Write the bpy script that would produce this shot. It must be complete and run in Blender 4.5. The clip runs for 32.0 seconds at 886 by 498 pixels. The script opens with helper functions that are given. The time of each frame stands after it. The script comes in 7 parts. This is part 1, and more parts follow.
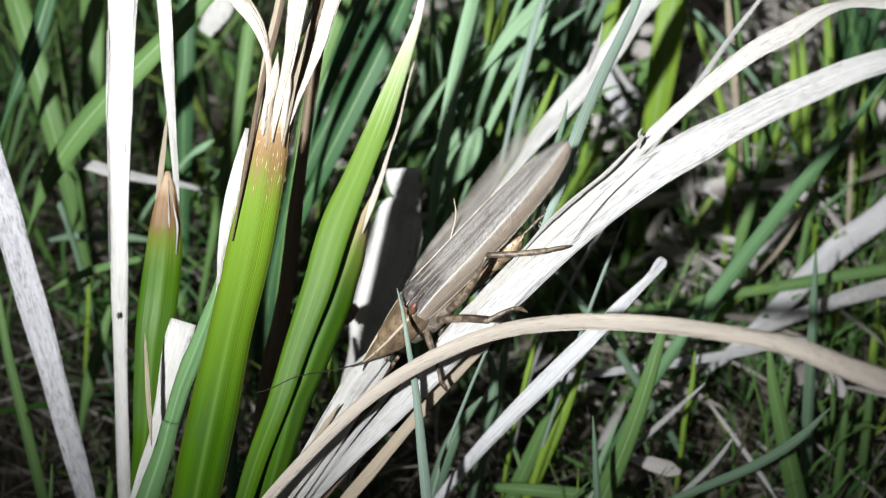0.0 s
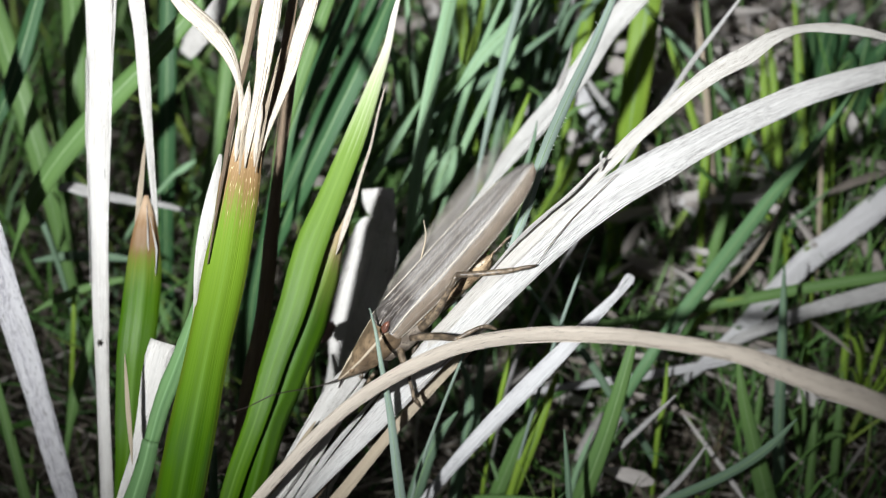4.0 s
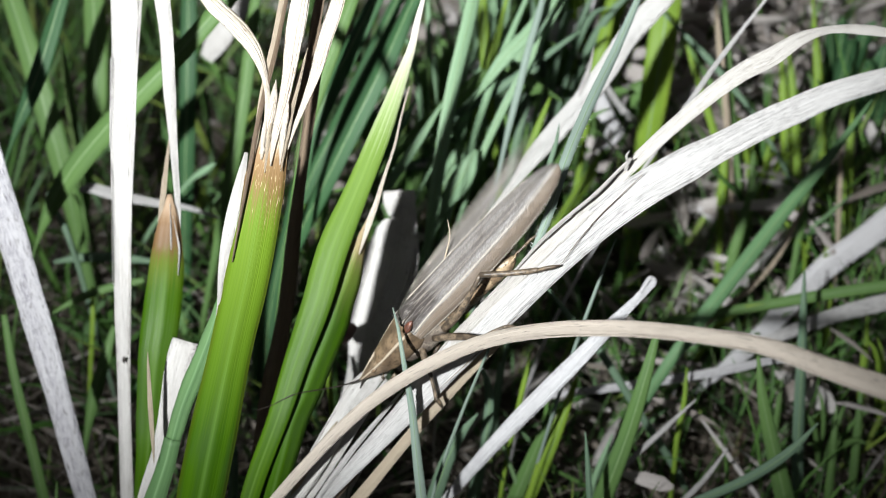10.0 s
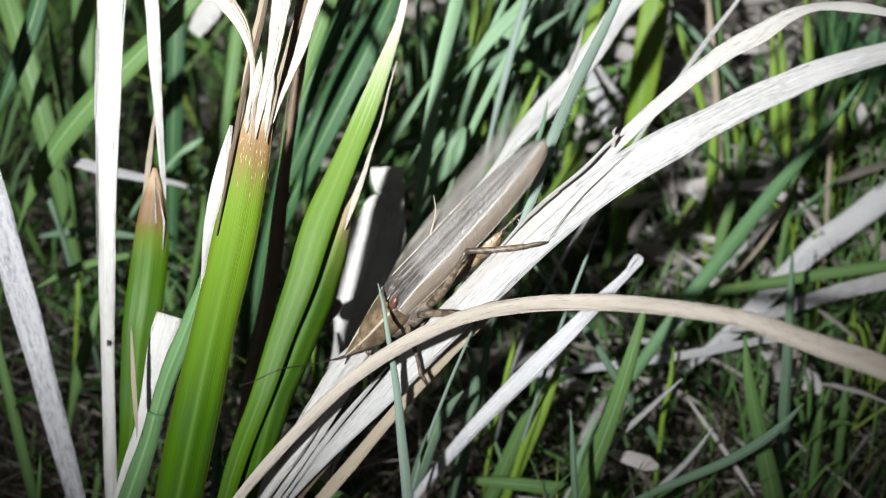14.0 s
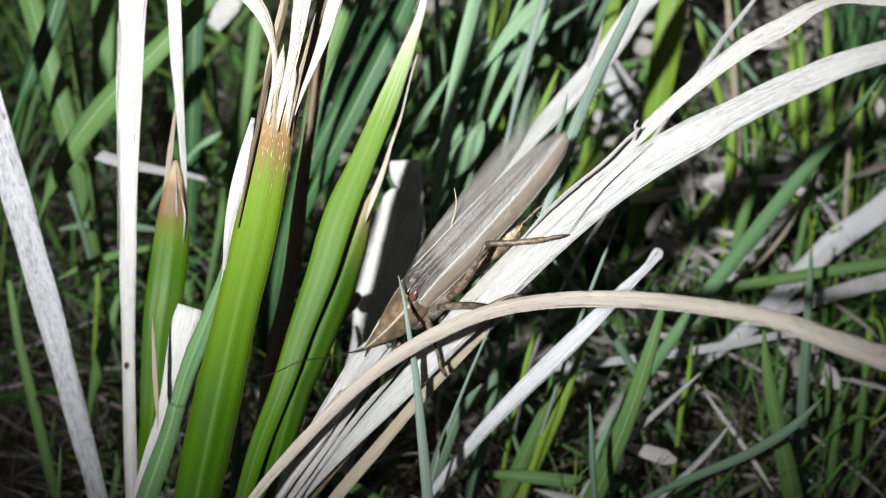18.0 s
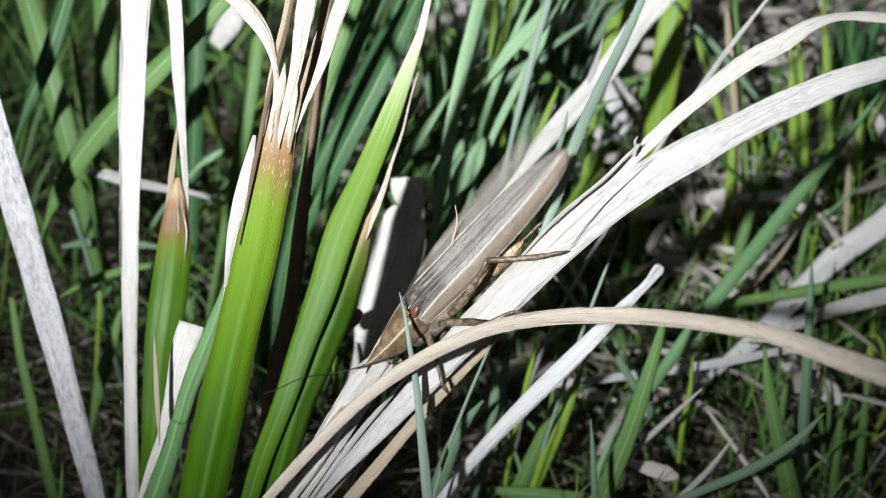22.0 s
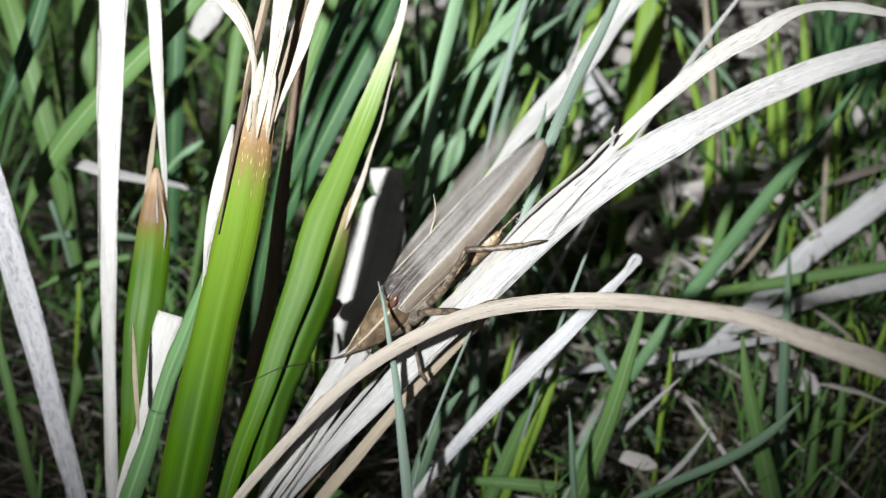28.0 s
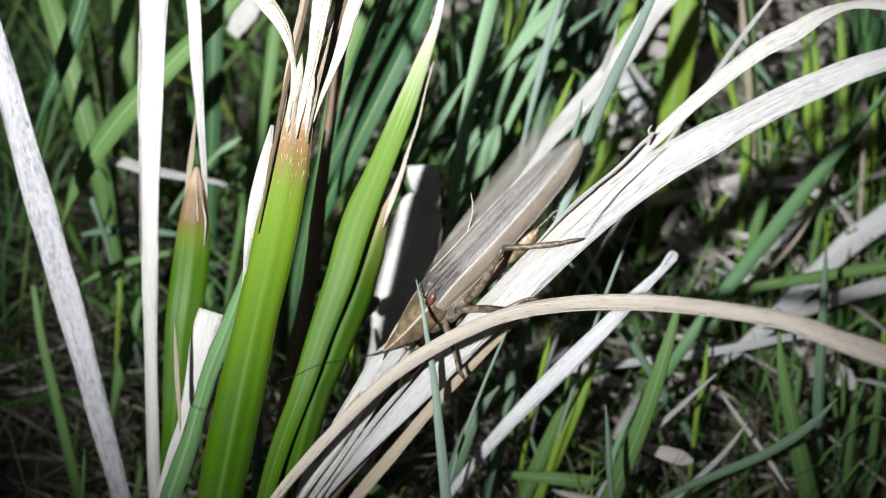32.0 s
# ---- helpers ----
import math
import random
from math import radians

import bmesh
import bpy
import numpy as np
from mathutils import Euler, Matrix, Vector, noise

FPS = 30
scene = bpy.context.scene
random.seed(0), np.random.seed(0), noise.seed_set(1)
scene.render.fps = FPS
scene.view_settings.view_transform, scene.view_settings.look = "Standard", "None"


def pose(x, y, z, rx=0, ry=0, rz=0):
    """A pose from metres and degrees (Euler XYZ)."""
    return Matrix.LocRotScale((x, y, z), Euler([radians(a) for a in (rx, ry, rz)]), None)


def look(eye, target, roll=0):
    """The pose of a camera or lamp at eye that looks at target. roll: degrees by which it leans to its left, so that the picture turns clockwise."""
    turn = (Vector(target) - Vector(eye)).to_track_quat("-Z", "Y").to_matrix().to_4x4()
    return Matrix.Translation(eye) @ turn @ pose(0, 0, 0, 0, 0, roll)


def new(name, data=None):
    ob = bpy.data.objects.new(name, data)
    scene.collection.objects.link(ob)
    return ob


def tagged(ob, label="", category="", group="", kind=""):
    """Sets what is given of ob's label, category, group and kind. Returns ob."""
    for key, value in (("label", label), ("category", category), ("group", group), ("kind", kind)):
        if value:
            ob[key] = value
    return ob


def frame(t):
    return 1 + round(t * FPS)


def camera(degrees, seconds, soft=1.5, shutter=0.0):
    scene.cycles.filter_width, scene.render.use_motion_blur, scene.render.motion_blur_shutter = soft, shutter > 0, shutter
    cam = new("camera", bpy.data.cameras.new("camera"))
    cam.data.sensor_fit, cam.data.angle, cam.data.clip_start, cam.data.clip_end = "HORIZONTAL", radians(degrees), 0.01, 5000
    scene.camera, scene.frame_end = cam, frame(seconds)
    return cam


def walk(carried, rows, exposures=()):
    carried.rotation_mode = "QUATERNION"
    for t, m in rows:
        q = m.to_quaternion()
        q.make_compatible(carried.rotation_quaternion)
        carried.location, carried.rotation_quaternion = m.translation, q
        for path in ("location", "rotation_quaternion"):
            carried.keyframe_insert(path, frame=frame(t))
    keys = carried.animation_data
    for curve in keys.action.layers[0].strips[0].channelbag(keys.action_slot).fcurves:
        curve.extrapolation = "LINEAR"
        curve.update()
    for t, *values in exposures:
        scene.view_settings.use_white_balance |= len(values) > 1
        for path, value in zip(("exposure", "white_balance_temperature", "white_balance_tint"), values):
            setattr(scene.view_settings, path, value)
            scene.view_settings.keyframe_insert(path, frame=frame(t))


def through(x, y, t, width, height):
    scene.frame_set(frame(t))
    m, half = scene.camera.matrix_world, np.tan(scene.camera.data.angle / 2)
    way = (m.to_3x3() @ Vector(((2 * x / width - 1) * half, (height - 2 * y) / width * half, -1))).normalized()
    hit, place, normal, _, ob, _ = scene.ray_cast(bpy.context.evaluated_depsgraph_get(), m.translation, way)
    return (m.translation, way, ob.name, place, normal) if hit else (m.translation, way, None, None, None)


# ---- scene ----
cam = camera(38.0, 32.0, soft=1.0, shutter=0.6)
cam.data.dof.use_dof, cam.data.dof.focus_distance, cam.data.dof.aperture_fstop = True, 0.208, 20.0

# seconds, place in metres, turn in degrees: a hand-held camera that hardly moves
PATH = [
    (0, -0.00006, -0.16995, 0.23005, 47.997, -0.002, -0.002),
    (0.5, 0.00017, -0.16975, 0.23123, 47.529, -0.158, -0.025),
    (1, 0.00066, -0.17127, 0.23143, 47.554, -0.196, -0.141),
    (1.5, 0.00001, -0.17152, 0.23138, 47.333, 0.013, -0.397),
    (2, 0.00131, -0.17121, 0.23168, 47.071, 0.167, -0.119),
    (2.5, 0.00275, -0.17155, 0.23147, 47.261, 0.210, -0.275),
    (3, 0.00193, -0.17138, 0.23278, 47.199, 0.160, -0.725),
    (3.5, 0.00248, -0.17191, 0.23456, 47.380, 0.260, -0.642),
    (4, 0.00465, -0.17241, 0.23559, 48.225, 0.450, -0.486),
    (4.5, 0.00725, -0.17312, 0.23553, 48.937, 0.114, -0.757),
    (6.5, 0.00224, -0.17548, 0.23397, 48.986, -0.371, -0.632),
    (7, 0.00192, -0.17528, 0.23330, 48.857, -0.287, -0.433),
    (7.5, 0.00206, -0.17598, 0.23289, 48.780, -0.053, -0.371),
    (8, 0.00190, -0.17504, 0.23350, 48.429, -0.060, -0.285),
    (8.5, 0.00230, -0.17464, 0.23444, 48.477, 0.154, -0.203),
    (9, 0.00149, -0.17542, 0.23376, 48.936, -0.011, -0.055),
    (9.5, 0.00154, -0.17499, 0.23398, 48.863, 0.125, 0.010),
    (10, 0.00155, -0.17425, 0.23382, 48.907, 0.299, -0.034),
    (10.5, 0.00210, -0.17457, 0.23316, 49.062, 0.307, 0.081),
    (11, 0.00207, -0.17490, 0.23236, 48.929, 0.002, 0.150),
    (11.5, 0.00195, -0.17479, 0.23221, 48.496, -0.081, 0.145),
    (12, 0.00262, -0.17440, 0.23265, 48.179, -0.196, 0.386),
    (12.5, 0.00131, -0.17475, 0.23226, 48.231, -0.375, 0.151),
    (13, 0.00102, -0.17475, 0.23184, 48.227, -0.368, 0.188),
    (13.5, 0.00341, -0.17398, 0.23215, 48.094, 0.001, 0.375),
    (14, 0.00276, -0.17430, 0.23218, 48.169, -0.287, 0.065),
    (14.5, 0.00247, -0.17501, 0.23230, 48.174, -0.302, 0.106),
    (16.5, 0.00191, -0.17588, 0.23218, 48.692, -0.358, 0.459),
    (17, 0.00082, -0.17655, 0.23117, 48.756, -0.372, 0.427),
    (17.5, 0.00133, -0.17564, 0.23150, 48.189, -0.182, 0.622),
    (18, 0.00127, -0.17513, 0.23191, 48.039, -0.068, 0.557),
    (18.5, 0.00068, -0.17540, 0.23272, 48.042, -0.049, 0.502),
    (19, 0.00142, -0.17553, 0.23408, 48.046, 0.359, 0.535),
    (19.5, 0.00078, -0.17676, 0.23489, 48.932, 0.208, 0.472),
    (20, 0.00137, -0.17643, 0.23384, 49.403, 0.122, 0.590),
    (20.5, 0.00150, -0.17619, 0.23272, 49.382, 0.067, 0.516),
    (21, 0.00186, -0.17581, 0.23263, 49.079, 0.062, 0.507),
    (21.5, 0.00161, -0.17551, 0.23264, 48.777, 0.043, 0.521),
    (22, 0.00145, -0.17563, 0.23227, 48.794, 0.073, 0.549),
    (22.5, 0.00172, -0.17541, 0.23258, 48.748, 0.058, 0.742),
    (23, 0.00130, -0.17598, 0.23227, 48.961, 0.033, 0.688),
    (23.5, 0.00125, -0.17606, 0.23234, 48.979, -0.031, 0.696),
    (24, 0.00069, -0.17558, 0.23088, 48.999, 0.019, 0.758),
    (24.5, 0.00327, -0.17400, 0.23143, 48.503, 0.513, 0.842),
    (25, 0.00355, -0.17368, 0.23192, 48.442, 0.074, 0.622),
    (25.5, 0.00562, -0.17384, 0.23218, 48.545, -0.197, 0.455),
    (27.5, 0.00344, -0.17533, 0.23220, 48.433, -0.806, -0.498),
    (28, 0.00232, -0.17671, 0.23185, 48.602, -0.364, -0.032),
    (28.5, 0.00152, -0.17699, 0.23191, 48.549, -0.185, 0.227),
    (29, 0.00188, -0.17658, 0.23142, 48.421, 0.167, 0.637),
    (29.5, 0.00219, -0.17681, 0.23146, 48.281, 0.189, 0.679),
    (30, 0.00111, -0.17669, 0.23266, 48.124, 0.163, 0.497),
    (30.5, 0.00198, -0.17690, 0.23320, 48.273, 0.366, 0.749),
    (31, 0.00161, -0.17803, 0.23285, 48.481, 0.338, 0.784),
    (31.5, 0.00037, -0.17862, 0.23272, 48.551, 0.459, 0.704),
    (32, 0.00143, -0.17689, 0.23433, 48.063, 0.675, 0.957),
]
walk(cam, [(t, pose(x, y, z, a, b, c)) for t, x, y, z, a, b, c in PATH],
     [(0, 0.03), (2, -0.03), (4, -0.11), (7, 0.0), (9, -0.04), (12, -0.03), (14, 0.0), (18, -0.05), (20, -0.05), (24, 0.0), (28, 0.0), (30, -0.06), (32, -0.03)])

# ---- light: night, one hand torch held to the left of the camera ----
scene.view_settings.exposure = 0.0
world = bpy.data.worlds.new("night")
scene.world = world
world.use_nodes = True
world.node_tree.nodes["Background"].inputs[0].default_value = (0.72, 0.74, 0.82, 1)
world.node_tree.nodes["Background"].inputs[1].default_value = 0.1


def torch(eye, target, watts, degrees, blend, radius):
    lamp = bpy.data.lights.new("torch", "SPOT")
    lamp.energy, lamp.spot_size, lamp.spot_blend, lamp.shadow_soft_size = watts, radians(degrees), blend, radius
    lamp.color = (0.93, 0.97, 1.0)
    ob = new("torch_light", lamp)
    ob.matrix_world = look(eye, target)


torch((-0.112, -0.2735, 0.3220), (0.008, 0.117, 0.087), 20.0, 46, 1.0, 0.006)


# ---- materials ----
def nodes_of(name):
    m = bpy.data.materials.new(name)
    m.use_nodes = True
    t = m.node_tree
    t.nodes.clear()
    return m, t


class Graph:
    """A thin helper to write node graphs in few lines."""

    def __init__(self, name):
        self.material, self.tree = nodes_of(name)

    def node(self, kind, inputs=(), **settings):
        n = self.tree.nodes.new(kind)
        if "operation" in settings:
            n.operation = settings["operation"]
        if "data_type" in settings:
            n.data_type = settings["data_type"]
        if "blend_type" in settings:
            n.blend_type = settings["blend_type"]
        if "feature" in settings:
            n.feature = settings["feature"]
        for slot, value in dict(inputs).items():
            if isinstance(value, bpy.types.NodeSocket):
                self.tree.links.new(value, n.inputs[slot])
            else:
                n.inputs[slot].default_value = value
        return n

    def ramp(self, fac, *stops):
        n = self.node("ShaderNodeValToRGB", {0: fac})
        while len(n.color_ramp.elements) < len(stops):
            n.color_ramp.elements.new(0.5)
        for e, (at, colour) in zip(n.color_ramp.elements, stops):
            e.position = at
            e.color = (*colour, 1) if len(colour) == 3 else colour
        return n.outputs[0]

    def mix(self, fac, a, b, blend="MIX"):
        n = self.node("ShaderNodeMix", data_type="RGBA", blend_type=blend)
        for slot, value in ((0, fac), (6, a), (7, b)):
            if isinstance(value, bpy.types.NodeSocket):
                self.tree.links.new(value, n.inputs[slot])
            else:
                n.inputs[slot].default_value = value if slot == 0 else (*value, 1)
        return n.outputs[2]

    def math(self, op, a, b=0.0):
        n = self.node("ShaderNodeMath", {0: a, 1: b}, operation=op)
        return n.outputs[0]

    def noise(self, vector, scale, detail=3.0, rough=0.55):
        return self.node("ShaderNodeTexNoise", {"Vector": vector, "Scale": scale, "Detail": detail, "Roughness": rough}).outputs[0]

    def stretched(self, vector, sx, sy, sz=1.0):
        return self.node("ShaderNodeMapping", {"Vector": vector, "Scale": (sx, sy, sz)}).outputs[0]

    def finish(self, shader):
        out = self.node("ShaderNodeOutputMaterial")
        self.tree.links.new(shader, out.inputs[0])
        return self.material


def moved_uv(g):
    """The blade's own coordinates (across, along), shifted by the object's random so that no two look alike."""
    uv = g.node("ShaderNodeTexCoord").outputs["UV"]
    shift = g.math("MULTIPLY", g.node("ShaderNodeObjectInfo").outputs["Random"], 37.0)
    both = g.node("ShaderNodeCombineXYZ", {0: shift, 1: shift, 2: shift}).outputs[0]
    return uv, g.node("ShaderNodeVectorMath", {0: uv, 1: both}, operation="ADD").outputs[0]


def leaf_shader(g, colour, height, rough=0.45, through=0.3, strength=0.35, distance=0.0003, spec=0.35):
    bump = g.node("ShaderNodeBump", {"Strength": strength, "Distance": distance, "Height": height}).outputs[0]
    skin = g.node("ShaderNodeBsdfPrincipled", {"Base Color": colour, "Roughness": rough, "Normal": bump, "Specular IOR Level": spec})
    pass_on = g.node("ShaderNodeBsdfTranslucent", {"Color": colour, "Normal": bump})
    return g.node("ShaderNodeMixShader", {0: through, 1: skin.outputs[0], 2: pass_on.outputs[0]}).outputs[0]


def green_leaf(name, light, dark, dry_from=None, dry_to=None, rough=0.42, through=0.3, rib=0.5, dry=((0.40, 0.3, 0.18), (0.29, 0.19, 0.09), (0.27, 0.17, 0.06), (0.22, 0.26, 0.03)), flecked=1.0, linger=0.5, rim=0.0):
    """Living grass: fine parallel veins, a pale midrib, blotches, and if asked a tip that turns yellow, brown and straw."""
    g = Graph(name)
    uv, own = moved_uv(g)
    across, along = g.node("ShaderNodeSeparateXYZ", {0: uv}).outputs[:2]
    veins = g.noise(g.stretched(own, 48, 0.6), 1.0, 2.0)
    blotch = g.noise(g.stretched(own, 2.2, 7.0), 1.0, 4.0)
    bands = g.noise(g.stretched(own, 4.0, 0.5), 1.0, 3.0)
    tint = g.mix(g.ramp(g.math("ADD", g.math("MULTIPLY", veins, 0.2), g.math("MULTIPLY", bands, 0.8)), (0.3, (0, 0, 0)), (0.68, (1, 1, 1))), dark, light)
    tint = g.mix(g.math("MULTIPLY", g.ramp(blotch, (0.45, (0, 0, 0)), (0.75, (1, 1, 1))), 0.5), tint, tuple(0.75 * c + 0.03 for c in dark))
    mid = g.math("SUBTRACT", 1.0, g.math("MULTIPLY", g.math("ABSOLUTE", g.math("SUBTRACT", across, 0.5)), 14.0))
    tint = g.mix(g.math("MULTIPLY", g.math("MAXIMUM", mid, 0.0), rib), tint, tuple(min(1, 1.25 * c + 0.04) for c in light))
    if dry_from is not None:
        ragged = g.math("ADD", along, g.math("MULTIPLY", g.math("SUBTRACT", g.noise(g.stretched(own, 34, 4), 1.0, 4.0), 0.5), 1.3 * (dry_to - dry_from)))
        step = (dry_to - dry_from)
        wet = g.ramp(ragged, (max(0, dry_from - 0.3 * step), dry[0]), (dry_from, dry[1]), (dry_from + 0.55 * step, dry[2]), (dry_to, dry[3]))
        fade = g.ramp(ragged, (dry_from + 0.6 * step, (1, 1, 1)), (min(1.0, dry_to + linger * step), (0, 0, 0)))
        tint = g.mix(fade, tint, wet)
        flecks = g.noise(g.stretched(own, 46, 60), 1.0, 1.0)
        near_tip = g.ramp(ragged, (dry_from + 0.6 * step, (1, 1, 1)), (dry_to - 0.05 * step, (0, 0, 0)))
        tint = g.mix(g.math("MULTIPLY", g.math("MULTIPLY", near_tip, flecked), g.ramp(flecks, (0.66, (0, 0, 0)), (0.71, (1, 1, 1)))), tint, (0.75, 0.62, 0.36))
    if rim:
        side = g.ramp(g.math("ABSOLUTE", g.math("SUBTRACT", across, 0.5)), (0.40, (0, 0, 0)), (0.5, (1, 1, 1)))
        tint = g.mix(g.math("MULTIPLY", side, rim), tint, (0.10, 0.06, 0.012))
    return g.finish(leaf_shader(g, tint, veins, rough, through, spec=0.22))


def straw_leaf(name, light, grey, dark, streak=0.5, through=0.16, rough=0.6, ribs=26, mould=0.70, coarse=1.0):
    """Dead grass: bleached, with fine parallel ribs, long grey and brown streaks and specks of mould."""
    g = Graph(name)
    uv, own = moved_uv(g)
    across, along = g.node("ShaderNodeSeparateXYZ", {0: uv}).outputs[:2]
    sway = g.math("MULTIPLY", g.noise(g.stretched(own, 3, 2), 1.0, 3.0), 0.3)
    comb = g.math("SINE", g.math("MULTIPLY", g.math("ADD", across, sway), 6.283 * ribs))
    groove = g.ramp(g.math("ADD", g.math("MULTIPLY", comb, 0.5), 0.5), (0.0, (0, 0, 0)), (0.55, (1, 1, 1)))
    lines = g.noise(g.stretched(own, 46, 0.8), 1.0, 4.0, 0.7)
    long = g.noise(g.stretched(own, 52 / coarse, 80.0 / coarse), 1.0, 4.0, 0.65)
    patch = g.noise(g.stretched(own, 2.2, 7), 1.0, 4.0)
    tint = g.mix(g.ramp(lines, (0.32, (0, 0, 0)), (0.52, (1, 1, 1))), grey, light)
    tint = g.mix(g.math("MULTIPLY", g.math("MULTIPLY", g.math("SUBTRACT", 1.0, groove), lines), 0.6), tint, grey)
    where = g.ramp(patch, (0.38, (0.12, 0.12, 0.12)), (0.62, (1, 1, 1)))
    dim = g.math("MULTIPLY", g.ramp(long, (0.52, (0, 0, 0)), (0.60, (1, 1, 1))), streak)
    tint = g.mix(g.math("MULTIPLY", dim, where), tint, dark)
    cracks = g.noise(g.stretched(own, 80, 12), 1.0, 3.0)
    tint = g.mix(g.math("MULTIPLY", g.math("MULTIPLY", g.ramp(cracks, (0.56, (0, 0, 0)), (0.63, (1, 1, 1))), where), 0.65 * streak), tint, tuple(0.45 * c for c in dark))
    hairline = g.noise(g.stretched(own, 95, 1.6), 1.0, 2.0)
    tint = g.mix(g.math("MULTIPLY", g.ramp(hairline, (0.64, (0, 0, 0)), (0.68, (1, 1, 1))), 0.55), tint, dark)
    specks = g.noise(g.stretched(own, 16, 60), 1.0, 2.0)
    tint = g.mix(g.math("MULTIPLY", g.ramp(specks, (mould, (0, 0, 0)), (mould + 0.04, (1, 1, 1))), 0.6), tint, (0.08, 0.06, 0.05))
    return g.finish(leaf_shader(g, tint, g.math("ADD", groove, lines), rough, through, 0.7, 0.0003, 0.25))


def scattered(name, stops, rough=0.6, through=0.2):
    """For what lies in thousands: each piece takes its own colour."""
    g = Graph(name)
    uv = g.node("ShaderNodeTexCoord").outputs["UV"]
    pick = g.node("ShaderNodeNewGeometry").outputs["Random Per Island"]
    veins = g.noise(g.stretched(uv, 20, 2), 1.0, 2.0)
    tint = g.mix(g.math("MULTIPLY", veins, 0.6), g.ramp(pick, *stops), (0.02, 0.03, 0.01))
    return g.finish(leaf_shader(g, tint, veins, rough, through))


def soil():
    g = Graph("soil")
    at = g.node("ShaderNodeTexCoord").outputs["Object"]
    coarse, fine = g.noise(at, 60, 6.0, 0.65), g.noise(at, 420, 4.0)
    tint = g.ramp(coarse, (0.35, (0.035, 0.027, 0.020)), (0.6, (0.10, 0.078, 0.056)), (0.75, (0.19, 0.16, 0.125)))
    tint = g.mix(g.math("MULTIPLY", fine, 0.5), tint, (0.02, 0.016, 0.012))
    bump = g.node("ShaderNodeBump", {"Strength": 0.9, "Distance": 0.004, "Height": coarse}).outputs[0]
    skin = g.node("ShaderNodeBsdfPrincipled", {"Base Color": tint, "Roughness": 0.9, "Normal": bump})
    return g.finish(skin.outputs[0])


def chitin(name, light, dark, scale=650.0, rough=0.4, spots=0.85):
    """The insect's skin: mottled brown with dark dots."""
    g = Graph(name)
    at = g.node("ShaderNodeTexCoord").outputs["Object"]
    cloud, dots = g.noise(at, scale, 5.0, 0.6), g.noise(at, scale * 4, 2.0)
    tint = g.mix(g.ramp(cloud, (0.42, (0, 0, 0)), (0.6, (1, 1, 1))), dark, light)
    tint = g.mix(g.math("MULTIPLY", g.ramp(dots, (0.56, (0, 0, 0)), (0.62, (1, 1, 1))), spots), tint, tuple(0.25 * c for c in dark))
    bump = g.node("ShaderNodeBump", {"Strength": 0.35, "Distance": 0.0003, "Height": dots}).outputs[0]
    skin = g.node("ShaderNodeBsdfPrincipled", {"Base Color": tint, "Roughness": rough, "Normal": bump, "Specular IOR Level": 0.5})
    return g.finish(skin.outputs[0])


